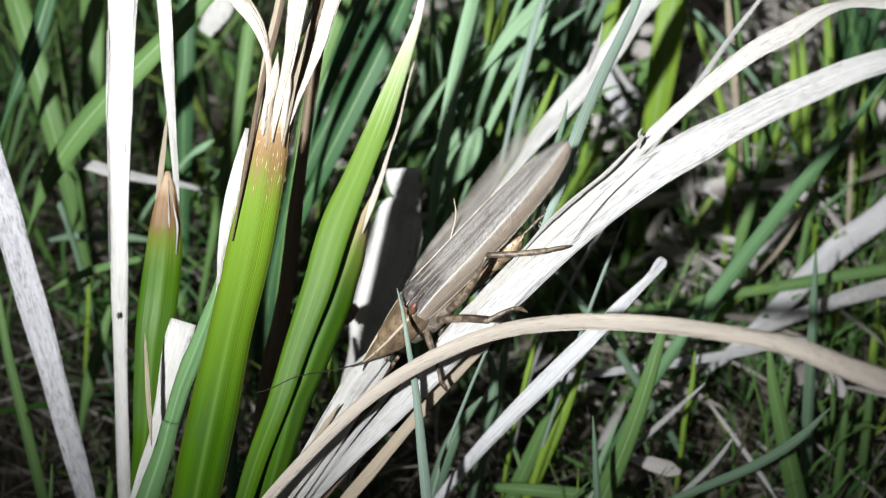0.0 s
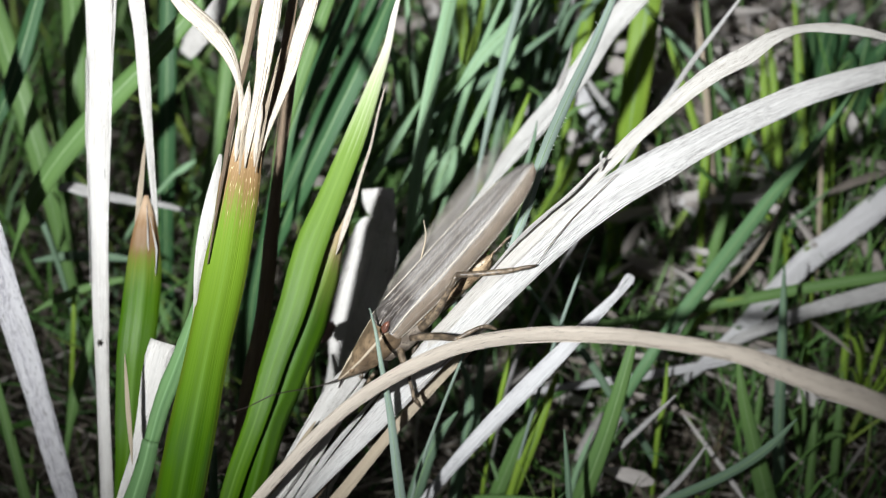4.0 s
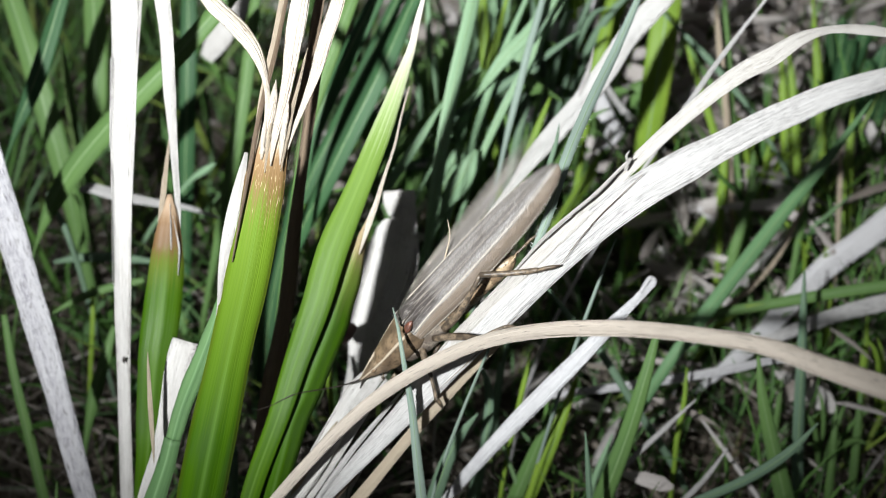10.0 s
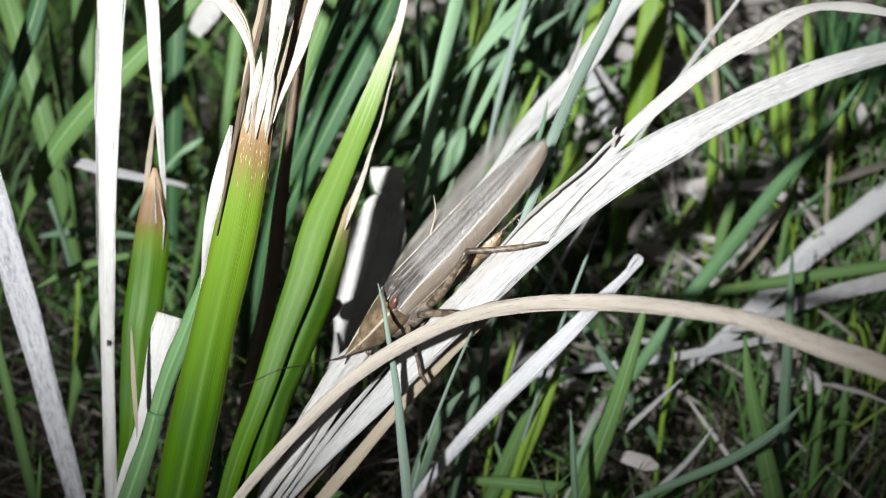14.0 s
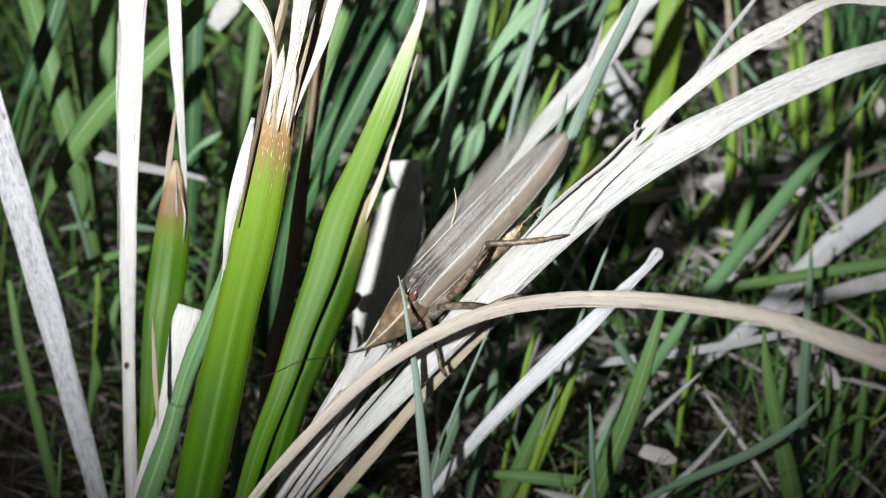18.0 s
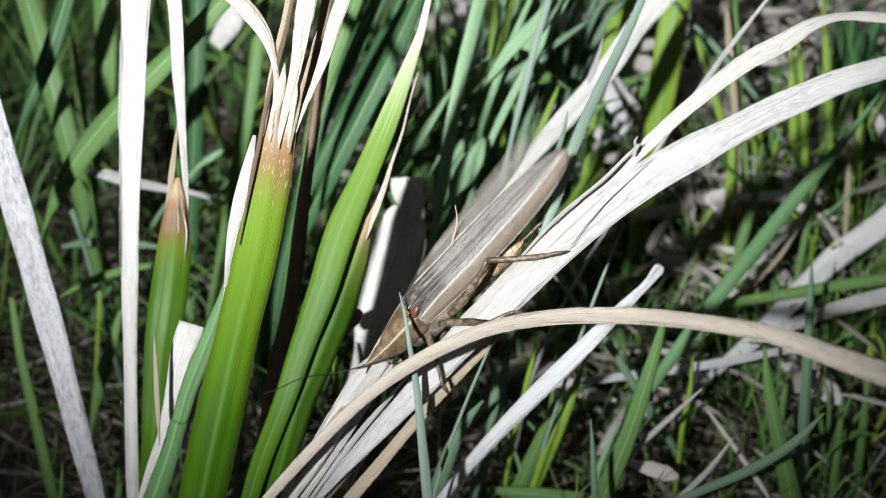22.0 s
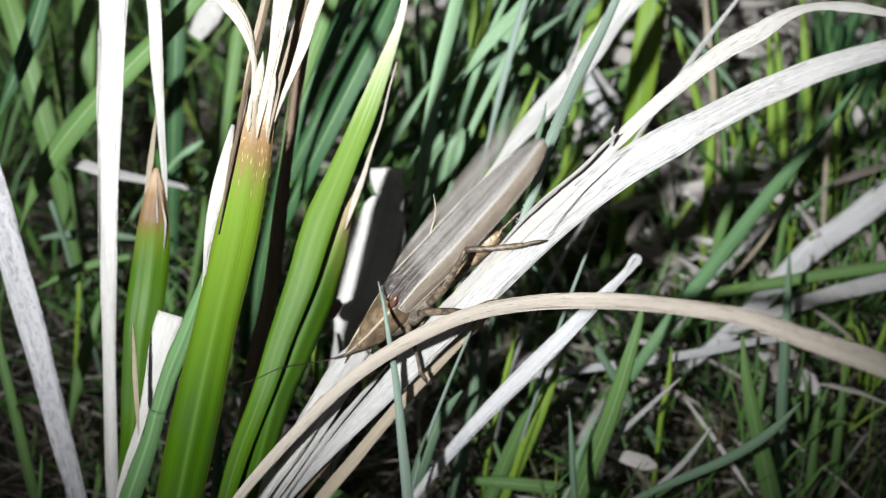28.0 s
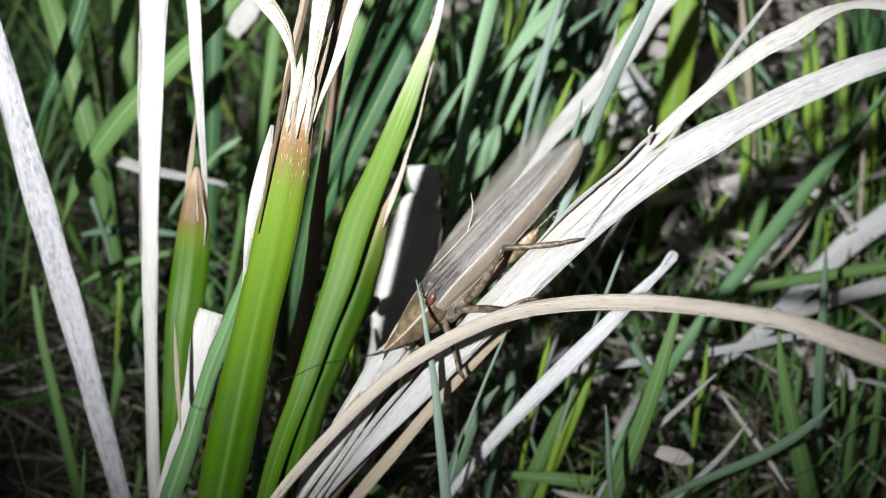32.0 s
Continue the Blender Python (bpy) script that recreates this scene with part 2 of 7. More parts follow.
def wing_skin():
    """A fore wing: grey above with pale veins and a net of cross veins, pale silvery bands along it that paint the
    torch's sheen into the colour, tan and speckled below; thin enough to let light pass.
    """
    g = Graph("wing_membrane")
    uv = g.node("ShaderNodeTexCoord").outputs["UV"]
    across, along = g.node("ShaderNodeSeparateXYZ", {0: uv}).outputs[:2]
    cloud = g.noise(g.stretched(uv, 5, 10), 1.0, 5.0)
    fine = g.noise(g.stretched(uv, 32, 90), 1.0, 3.0)
    net = g.node("ShaderNodeTexVoronoi", {"Vector": g.stretched(uv, 26, 120), "Scale": 1.0}, feature="DISTANCE_TO_EDGE").outputs["Distance"]
    cells = g.ramp(net, (0.03, (1, 1, 1)), (0.16, (0, 0, 0)))
    wander = g.math("MULTIPLY", g.noise(g.stretched(uv, 3, 4), 1.0, 2.0), 0.10)
    lengthwise = g.math("ADD", g.math("MULTIPLY", g.math("SINE", g.math("MULTIPLY", g.math("ADD", across, wander), 80.0)), 0.5), 0.5)
    long_lines = g.ramp(lengthwise, (0.0, (1, 1, 1)), (0.10, (0, 0, 0)))
    # the pale bands paint sheen into the colour, beside the real pale shoulder vein
    zone = g.ramp(g.math("ADD", across, g.math("MULTIPLY", g.math("SUBTRACT", cloud, 0.5), 0.06)), (0.0, (0.225, 0.205, 0.19)), (0.10, (0.36, 0.335, 0.315)), (0.17, (0.40, 0.375, 0.35)), (0.23, (0.22, 0.20, 0.185)), (0.30, (0.27, 0.25, 0.235)), (0.36, (0.56, 0.535, 0.51)), (0.43, (0.62, 0.59, 0.56)), (0.48, (0.31, 0.235, 0.17)), (0.75, (0.28, 0.205, 0.14)), (1.0, (0.24, 0.18, 0.13)))
    tint = g.mix(g.math("MULTIPLY", g.ramp(cloud, (0.45, (0, 0, 0)), (0.7, (1, 1, 1))), 0.45), zone, (0.10, 0.076, 0.055))
    tint = g.mix(g.math("MULTIPLY", g.ramp(fine, (0.5, (0, 0, 0)), (0.7, (1, 1, 1))), 0.3), tint, (0.30, 0.265, 0.235))
    song = g.math("MULTIPLY", g.ramp(g.math("ADD", along, g.math("MULTIPLY", cloud, 0.06)), (0.23, (1, 1, 1)), (0.29, (0, 0, 0))), g.ramp(across, (0.34, (1, 1, 1)), (0.44, (0, 0, 0))))
    tint = g.mix(g.math("MULTIPLY", song, 0.85), tint, (0.055, 0.042, 0.037))
    # glints of the shiny song field, painted as pale streaks
    painted_glints = g.noise(g.stretched(uv, 50, 20), 1.0, 3.0)
    tint = g.mix(g.math("MULTIPLY", song, g.ramp(painted_glints, (0.58, (0, 0, 0)), (0.64, (1, 1, 1)))), tint, (0.46, 0.42, 0.38))
    dots = g.noise(g.stretched(uv, 30, 95), 1.0, 1.0)
    rows = g.ramp(across, (0.40, (0.15, 0.15, 0.15)), (0.47, (1, 1, 1)), (0.62, (0.5, 0.5, 0.5)))
    tint = g.mix(g.math("MULTIPLY", g.math("MULTIPLY", g.ramp(dots, (0.63, (0, 0, 0)), (0.67, (1, 1, 1))), rows), 0.85), tint, (0.045, 0.03, 0.02))
    upper = g.ramp(across, (0.38, (1, 1, 1)), (0.48, (0.25, 0.25, 0.25)))
    tint = g.mix(g.math("MULTIPLY", g.math("MULTIPLY", cells, upper), 0.38), tint, (0.075, 0.057, 0.042))
    tint = g.mix(g.math("MULTIPLY", g.math("MULTIPLY", long_lines, upper), 0.35), tint, (0.36, 0.33, 0.30))
    gloss = g.ramp(across, (0.1, (0.42, 0.42, 0.42)), (0.42, (0.40, 0.40, 0.40)), (0.55, (0.46, 0.46, 0.46)))
    bump = g.node("ShaderNodeBump", {"Strength": 0.85, "Distance": 0.0002, "Height": g.math("ADD", g.math("MULTIPLY", g.math("SUBTRACT", lengthwise, g.math("MULTIPLY", cells, 1.2)), upper), g.math("MULTIPLY", fine, 2.2))}).outputs[0]
    silver = g.ramp(across, (0.05, (0.05, 0.05, 0.05)), (0.14, (0.25, 0.25, 0.25)), (0.24, (0.1, 0.1, 0.1)), (0.40, (0.3, 0.3, 0.3)), (0.47, (0.0, 0.0, 0.0)))
    skin = g.node("ShaderNodeBsdfPrincipled", {"Base Color": tint, "Roughness": gloss, "Normal": bump, "Specular IOR Level": 1.0, "Metallic": silver})
    clear = g.node("ShaderNodeBsdfTransparent", {"Color": (0.95, 0.92, 0.88, 1)})
    both = g.node("ShaderNodeMixShader", {0: 0.09, 1: skin.outputs[0], 2: clear.outputs[0]})
    return g.finish(both.outputs[0])


def plain(name, colour, rough, spec=0.5):
    g = Graph(name)
    at = g.node("ShaderNodeTexCoord").outputs["Object"]
    tint = g.mix(g.noise(at, 900, 3.0), colour, tuple(0.55 * c for c in colour))
    skin = g.node("ShaderNodeBsdfPrincipled", {"Base Color": tint, "Roughness": rough, "Specular IOR Level": spec})
    return g.finish(skin.outputs[0])


MAT = {
    "straw": straw_leaf("straw", (0.75, 0.725, 0.685), (0.60, 0.56, 0.515), (0.30, 0.26, 0.22), 0.5),
    "straw_grey": straw_leaf("straw_grey", (0.76, 0.74, 0.71), (0.52, 0.49, 0.465), (0.27, 0.25, 0.245), 0.85, coarse=1.1),
    "straw_white": straw_leaf("straw_white", (0.82, 0.80, 0.76), (0.70, 0.67, 0.62), (0.45, 0.4, 0.36), 0.3),
    "straw_streaked": straw_leaf("straw_streaked", (0.75, 0.735, 0.74), (0.60, 0.575, 0.60), (0.22, 0.20, 0.25), 1.0, coarse=1.5, mould=0.61),
    "straw_twist": straw_leaf("straw_twist", (0.80, 0.765, 0.71), (0.68, 0.63, 0.56), (0.33, 0.27, 0.22), 0.7, coarse=1.3),
    "straw_pale": straw_leaf("straw_pale", (0.74, 0.72, 0.72), (0.64, 0.62, 0.61), (0.45, 0.42, 0.4), 0.3),
    "straw_cool": straw_leaf("straw_cool", (0.80, 0.785, 0.78), (0.62, 0.605, 0.605), (0.33, 0.32, 0.33), 0.7, ribs=9),
    "straw_pink": straw_leaf("straw_pink", (0.42, 0.27, 0.25), (0.34, 0.21, 0.19), (0.2, 0.12, 0.1), 0.4),
    "straw_tan": straw_leaf("straw_tan", (0.60, 0.50, 0.37), (0.50, 0.41, 0.30), (0.3, 0.22, 0.15), 0.35, ribs=24),
    "straw_arch": straw_leaf("straw_arch", (0.67, 0.585, 0.49), (0.56, 0.485, 0.405), (0.37, 0.30, 0.24), 0.5, ribs=12, mould=0.64),
    "straw_brown": straw_leaf("straw_brown", (0.30, 0.22, 0.15), (0.19, 0.135, 0.09), (0.08, 0.055, 0.04), 0.8),
    "straw_split": straw_leaf("straw_split", (0.76, 0.70, 0.60), (0.56, 0.45, 0.33), (0.26, 0.17, 0.10), 0.8, ribs=5, coarse=2.5),
    "shoot_leaf_brown_tip": green_leaf("shoot_leaf_brown_tip", (0.056, 0.135, 0.005), (0.026, 0.078, 0.002), 0.03, 0.13, through=0.2, dry=((0.45, 0.36, 0.22), (0.30, 0.22, 0.12), (0.25, 0.20, 0.09), (0.16, 0.21, 0.04)), flecked=0.3, linger=1.2),
    "shoot_leaf_tipped": green_leaf("shoot_leaf_tipped", (0.062, 0.150, 0.003), (0.027, 0.082, 0.0012), 0.16, 0.275, through=0.25, dry=((0.60, 0.50, 0.36), (0.32, 0.20, 0.10), (0.23, 0.14, 0.055), (0.15, 0.245, 0.018)), linger=2.2, rim=0.3),
    "shoot_leaf_pale_tip": green_leaf("shoot_leaf_pale_tip", (0.078, 0.165, 0.007), (0.036, 0.098, 0.003), 0.10, 0.25, through=0.25, dry=((0.75, 0.70, 0.62), (0.66, 0.63, 0.5), (0.36, 0.45, 0.21), (0.18, 0.29, 0.05)), flecked=0.0, linger=1.6),
    "small_leaf_tipped": green_leaf("small_leaf_tipped", (0.068, 0.15, 0.005), (0.036, 0.098, 0.003), 0.09, 0.20, through=0.25, dry=((0.40, 0.28, 0.18), (0.22, 0.13, 0.065), (0.16, 0.09, 0.035), (0.15, 0.18, 0.025)), flecked=0.0),
    "mid_leaf": green_leaf("mid_leaf", (0.15, 0.26, 0.08), (0.095, 0.19, 0.055)),
    "slant_leaf": green_leaf("slant_leaf", (0.15, 0.28, 0.13), (0.10, 0.21, 0.09)),
    "teal_leaf": green_leaf("teal_leaf", (0.065, 0.155, 0.062), (0.035, 0.095, 0.038)),
    "blue_leaf": green_leaf("blue_leaf", (0.19, 0.28, 0.18), (0.12, 0.20, 0.13)),
    "pale_leaf": green_leaf("pale_leaf", (0.30, 0.45, 0.27), (0.20, 0.34, 0.19)),
    "grey_leaf": green_leaf("grey_leaf", (0.31, 0.39, 0.33), (0.23, 0.30, 0.245)),
    "stem_leaf": green_leaf("stem_leaf", (0.15, 0.27, 0.11), (0.09, 0.185, 0.07)),
    "lime_leaf": green_leaf("lime_leaf", (0.26, 0.38, 0.05), (0.15, 0.27, 0.03)),
    "soil": soil(),
    "rib": plain("midrib_pale", (0.19, 0.30, 0.12), 0.5),
    "turf": scattered("turf", ((0.0, (0.05, 0.13, 0.03)), (0.4, (0.09, 0.22, 0.04)), (0.7, (0.12, 0.24, 0.10)), (0.95, (0.22, 0.32, 0.06)))),
    "litter": scattered("litter", ((0.0, (0.08, 0.062, 0.048)), (0.4, (0.20, 0.16, 0.13)), (0.7, (0.34, 0.29, 0.25)), (1.0, (0.55, 0.50, 0.46)))),
    "turf_bright": scattered("turf_bright", ((0.0, (0.08, 0.20, 0.05)), (0.35, (0.15, 0.32, 0.06)), (0.7, (0.20, 0.34, 0.17)), (0.95, (0.32, 0.44, 0.08)))),
    "scraps": scattered("scraps", ((0.0, (0.28, 0.23, 0.20)), (0.5, (0.52, 0.46, 0.43)), (1.0, (0.72, 0.67, 0.64)))),
    "head": chitin("head_skin", (0.215, 0.155, 0.098), (0.10, 0.07, 0.045), 420, spots=0.6),
    "pronotum": chitin("pronotum_skin", (0.205, 0.142, 0.085), (0.10, 0.068, 0.042), 380, spots=0.6),
    "thorax": chitin("thorax_skin", (0.30, 0.25, 0.20), (0.12, 0.095, 0.075)),
    "abdomen": chitin("abdomen_skin", (0.42, 0.31, 0.19), (0.22, 0.15, 0.09)),
    "leg": chitin("leg_skin", (0.20, 0.15, 0.10), (0.06, 0.044, 0.03), 900, 0.4),
    "vein": plain("wing_vein", (0.40, 0.35, 0.295), 0.3, 0.8),
    "vein_pale": plain("wing_vein_pale", (0.62, 0.55, 0.46), 0.35),
    "joint": chitin("joint_skin", (0.22, 0.075, 0.04), (0.08, 0.04, 0.03), 900, 0.3),
    "eye": chitin("eye_shell", (0.20, 0.135, 0.085), (0.11, 0.07, 0.045), 900, 0.15, 0.4),
    "dark": plain("dark_thread", (0.035, 0.025, 0.02), 0.4),
    "pale_line": plain("pale_line", (0.50, 0.41, 0.30), 0.5),
    "hair": plain("white_hair", (0.8, 0.82, 0.8), 0.4),
    "wing": wing_skin(),
}


# ---- building helpers ----
def mesh_object(name, verts, faces, material, uvs=None, parent=None, label="", smooth=True):
    me = bpy.data.meshes.new(name)
    me.from_pydata([tuple(v) for v in verts], [], faces)
    if uvs is not None:
        layer = me.uv_layers.new(name="UVMap")
        index = np.empty(len(me.loops), dtype=np.int32)
        me.loops.foreach_get("vertex_index", index)
        layer.data.foreach_set("uv", np.asarray(uvs, dtype=np.float32)[index].ravel())
    if smooth:
        me.polygons.foreach_set("use_smooth", [True] * len(me.polygons))
    me.materials.append(MAT[material])
    me.update()
    ob = new(name, me)
    if parent is not None:
        ob.parent = parent
    if label:
        ob["label"] = label
    return ob


def spline(rows, count):
    """Catmull-Rom through rows of numbers, at even steps of the rows' own parameter."""
    p = np.asarray(rows, float)
    gap = np.maximum(np.linalg.norm(np.diff(p[:, :3], axis=0), axis=1), 1e-6) ** 0.5
    knots = np.r_[0, np.cumsum(gap)]
    slope = np.gradient(p, knots, axis=0) if len(p) > 2 else np.repeat((p[1:] - p[:1]) / knots[1], 2, 0)
    out = []
    for s in np.linspace(0, knots[-1], count):
        i = min(np.searchsorted(knots, s, side="right") - 1, len(p) - 2)
        h = knots[i + 1] - knots[i]
        u = (s - knots[i]) / h
        out.append((2 * u**3 - 3 * u**2 + 1) * p[i] + (u**3 - 2 * u**2 + u) * h * slope[i] + (3 * u**2 - 2 * u**3) * p[i + 1] + (u**3 - u**2) * h * slope[i + 1])
    return np.array(out)


FACE = np.array((-0.05, -0.72, 0.69))  # the way in which most blades turn their upper side


def unit(v):
    return v / max(np.linalg.norm(v), 1e-9)


def ribbon(rows, fold=15, lean=0, thick=0.22, steps=30, ragged=0.0, seed=0, twist=0, wave=0.0, bumpy=0.0, rib=None):
    """A grass leaf from rows of (x, y, z, width), in millimetres: a strip with a keel, thickness and uneven edges."""
    rng = np.random.RandomState(seed)
    line = spline(rows, steps) * 0.001
    p, w = line[:, :3], np.maximum(line[:, 3], 0.00007)
    tangents = np.gradient(p, axis=0)
    cross = np.array((-1, -0.62, -0.25, 0, 0.25, 0.62, 1))
    verts, uvs = [], []
    jig = np.convolve(rng.randn(steps + 4), np.ones(5) / 5, "valid")[:, None] * (0.012 + 0.5 * ragged) * np.ones((1, 2))
    jig[:, 1] += np.convolve(rng.randn(steps + 4), np.ones(5) / 5, "valid") * (0.012 + 0.5 * ragged)
    ripple = rng.rand(4) * 6.28
    for i in range(steps):
        t = unit(tangents[i])
        n = unit(FACE - t * (FACE @ t))
        s = unit(np.cross(t, n))
        turn = radians(lean + twist * i / (steps - 1))
        s, n = s * math.cos(turn) + n * math.sin(turn), n * math.cos(turn) - s * math.sin(turn)
        half = w[i] / 2
        a = radians(fold)
        for side in (1, -1):
            for c in cross:
                edge = 1 + (jig[i, 0] if c < 0 else jig[i, 1]) * abs(c)
                lift = -abs(c) * math.tan(a) * half + 0.35 * math.tan(a) * half
                lift += wave * half * math.sin(ripple[0] + i * 0.55 + 1.7 * c) * abs(c)
                lift += bumpy * half * math.sin(c * 9 + ripple[1])
                body = 0.0005 * thick * (1.0 - 0.75 * c * c)
                verts.append(p[i] + s * c * half * edge + n * (lift + side * body))
                uvs.append((0.5 + 0.5 * c, i / (steps - 1)))
    if rib is not None:
        for i in range(steps):
            o = 2 * len(cross) * i
            a, m, b = np.array(verts[o + 2]), np.array(verts[o + 3]), np.array(verts[o + 4])
            n = unit(m - np.array(verts[o + 3 + len(cross)]))
            rib[0].extend([m + (a - m) * 0.22 + n * 0.00001, m + n * 0.00007, m + (b - m) * 0.22 + n * 0.00001])
            rib[2].extend([(0, i / (steps - 1)), (0.5, i / (steps - 1)), (1, i / (steps - 1))])
        for i in range(steps - 1):
            rib[1].extend([(3 * i, 3 * i + 1, 3 * i + 4, 3 * i + 3), (3 * i + 1, 3 * i + 2, 3 * i + 5, 3 * i + 4)])
    k, faces = len(cross), []
    ring = list(range(k)) + list(range(2 * k - 1, k - 1, -1))
    for i in range(steps - 1):
        a0, b0 = 2 * k * i, 2 * k * (i + 1)
        for j in range(2 * k):
            q, r = ring[j], ring[(j + 1) % (2 * k)]
            faces.append((a0 + q, a0 + r, b0 + r, b0 + q))
    faces.append(tuple(ring[::-1]))
    faces.append(tuple(2 * k * (steps - 1) + q for q in ring))
    return verts, faces, uvs


COUNT = [0]


def leaf(name, material, rows, fold, lean, label="", category="leaf", group="", parent=None, midrib="", **more):
    """One grass leaf, its origin at its lower end."""
    COUNT[0] += 1
    rib = ([], [], []) if midrib else None
    verts, faces, uvs = ribbon(rows, fold, lean, seed=COUNT[0], rib=rib, **more)
    base = np.array(rows[-1][:3]) * 0.001 if parent is None else np.array(parent.location)
    ob = mesh_object(name, np.array(verts) - base, faces, material, uvs, parent, label if parent is not None else "")
    if parent is None:
        ob.location = base
        tagged(ob, label, category, group)
    if midrib:
        mesh_object("midrib", np.array(rib[0]) - base, rib[1], midrib, rib[2], ob)
    return ob


def dry_leaf(name, material, rows, fold, lean, label, fibres=2, **more):
    """A dead leaf: its blade and the fibres that have come loose along its edges."""
    foot = rows[-1]
    ob = thing(name, label, "dry leaf", Matrix.Translation((foot[0] * 0.001, foot[1] * 0.001, foot[2] * 0.001)), "dry leaves")
    leaf("blade", material, rows, fold, lean, parent=ob, **more)
    rng = np.random.RandomState(len(rows) * 7 + int(abs(foot[0])))
    line = spline(rows, 60)
    for _ in range(fibres):
        i, n = rng.randint(4, 46), rng.randint(5, 12)
        side = rng.choice((-1, 1))
        strand = []
        for j in range(i, i + n, 2):
            t = unit(line[j + 1, :3] - line[j, :3])
            out = np.cross(t, FACE) * side * line[j, 3] * 0.5 * (0.84 + 0.012 * (j - i) ** 1.2)
            strand.append((*(line[j, :3] + out), 0.1 if j > i else 0.16))
        leaf("fibre", material, strand, 5, lean, parent=ob, steps=10, thick=0.15)
    return ob


def tube(name, rows, material, sides=8, parent=None, label="", steps=16):
    """A rod of changing radius through rows of (x, y, z, radius), in millimetres."""
    line = spline(rows, steps) * 0.001
    p, r = line[:, :3], np.maximum(line[:, 3], 0.00002)
    verts, faces, uvs = [], [], []
    tangents = np.gradient(p, axis=0)
    up = np.array((0.3, 0.5, 0.81))
    for i in range(steps):
        t = unit(tangents[i])
        a = unit(np.cross(t, up))
        b = np.cross(t, a)
        for j in range(sides):
            w = 2 * math.pi * j / sides
            verts.append(p[i] + r[i] * (a * math.cos(w) + b * math.sin(w)))
            uvs.append((j / sides, i / (steps - 1)))
    for i in range(steps - 1):
        for j in range(sides):
            k = (j + 1) % sides
            faces.append((i * sides + j, i * sides + k, (i + 1) * sides + k, (i + 1) * sides + j))
    faces.append(tuple(range(sides))[::-1])
    faces.append(tuple((steps - 1) * sides + j for j in range(sides)))
    return mesh_object(name, verts, faces, material, uvs, parent, label)


def shell(name, rings, material, parent=None, label="", sides=20, steps=24, power=2.0):
    """A rounded body: rows of (x, y, z, half width, half height), in millimetres, along x."""
    line = spline(rings, steps) * 0.001
    verts, faces, uvs = [], [], []
    for i in range(steps):
        x, y, z, hw, hh = line[i]
        for j in range(sides):
            w = 2 * math.pi * j / sides
            c, s = math.cos(w), math.sin(w)
            e = 2 / power
            verts.append((x, y + max(hw, 1e-5) * math.copysign(abs(c) ** e, c), z + max(hh, 1e-5) * math.copysign(abs(s) ** e, s)))
            uvs.append((j / sides, i / (steps - 1)))
    for i in range(steps - 1):
        for j in range(sides):
            k = (j + 1) % sides
            faces.append((i * sides + j, i * sides + k, (i + 1) * sides + k, (i + 1) * sides + j))
    faces.append(tuple(range(sides))[::-1])
    faces.append(tuple((steps - 1) * sides + j for j in range(sides)))
    return mesh_object(name, verts, faces, material, uvs, parent, label)


def thing(name, label, category, matrix=None, group=""):
    ob = tagged(new(name), label, category, group)
    ob.empty_display_size = 0.01
    if matrix is not None:
        ob.matrix_world = matrix
    return ob


def fringe(blade, plant, rows, count=110):
    """Fine white hairs that stand off both edges of a blade."""
    rng = np.random.RandomState(9)
    line = spline(rows, 120)
    verts, faces = [], []
    base = np.array(plant.location)
    for _ in range(count):
        i = rng.randint(6, 84)
        t = unit(line[i + 1, :3] - line[i, :3])
        out = unit(np.cross(t, FACE)) * rng.choice((1, 1, -1))
        root = line[i, :3] + out * line[i, 3] * 0.47
        tip = root + out * rng.uniform(0.35, 0.8) - t * rng.uniform(0.1, 0.4) + FACE * rng.uniform(-0.1, 0.3)
        n = len(verts)
        verts += [(root + t * 0.05) * 0.001 - base, (root - t * 0.05) * 0.001 - base, (root + FACE * 0.07) * 0.001 - base, tip * 0.001 - base]
        faces += [(n, n + 1, n + 3), (n + 1, n + 2, n + 3), (n + 2, n, n + 3)]
    tagged(mesh_object("hairs", verts, faces, "hair", None, blade), "fine white hairs", kind="stuff")


# ---- ground ----
def mound(x, y):
    """A hummock of dead thatch behind the insect."""
    return 0.05 * math.exp(-((x - 0.045) / 0.055) ** 2 - ((y - 0.17) / 0.055) ** 2) + 0.02 * math.exp(-((x - 0.10) / 0.04) ** 2 - ((y - 0.09) / 0.05) ** 2)


def ground():
    rng = np.random.RandomState(3)
    xs = np.r_[-40, -8, -2, np.linspace(-0.6, 0.6, 121), 2, 8, 40]
    ys = np.r_[-40, -8, -2, np.linspace(-0.5, 0.9, 141), 2, 8, 40]
    verts = []
    for y in ys:
        for x in xs:
            near = abs(x) < 0.61 and -0.51 < y < 0.91
            z = 0.012 * (noise.noise((x * 9, y * 9, 0.3)) + 0.5 * noise.noise((x * 40, y * 40, 1.7))) if near else 0.0
            verts.append((x, y, z - 0.006 + (mound(x, y) if near else 0.0)))
    n = len(xs)
    faces = [(j * n + i, j * n + i + 1, (j + 1) * n + i + 1, (j + 1) * n + i) for j in range(len(ys) - 1) for i in range(n - 1)]
    tagged(mesh_object("ground", verts, faces, "soil"), "dark damp soil under the grass", "ground", kind="structure")


ground()


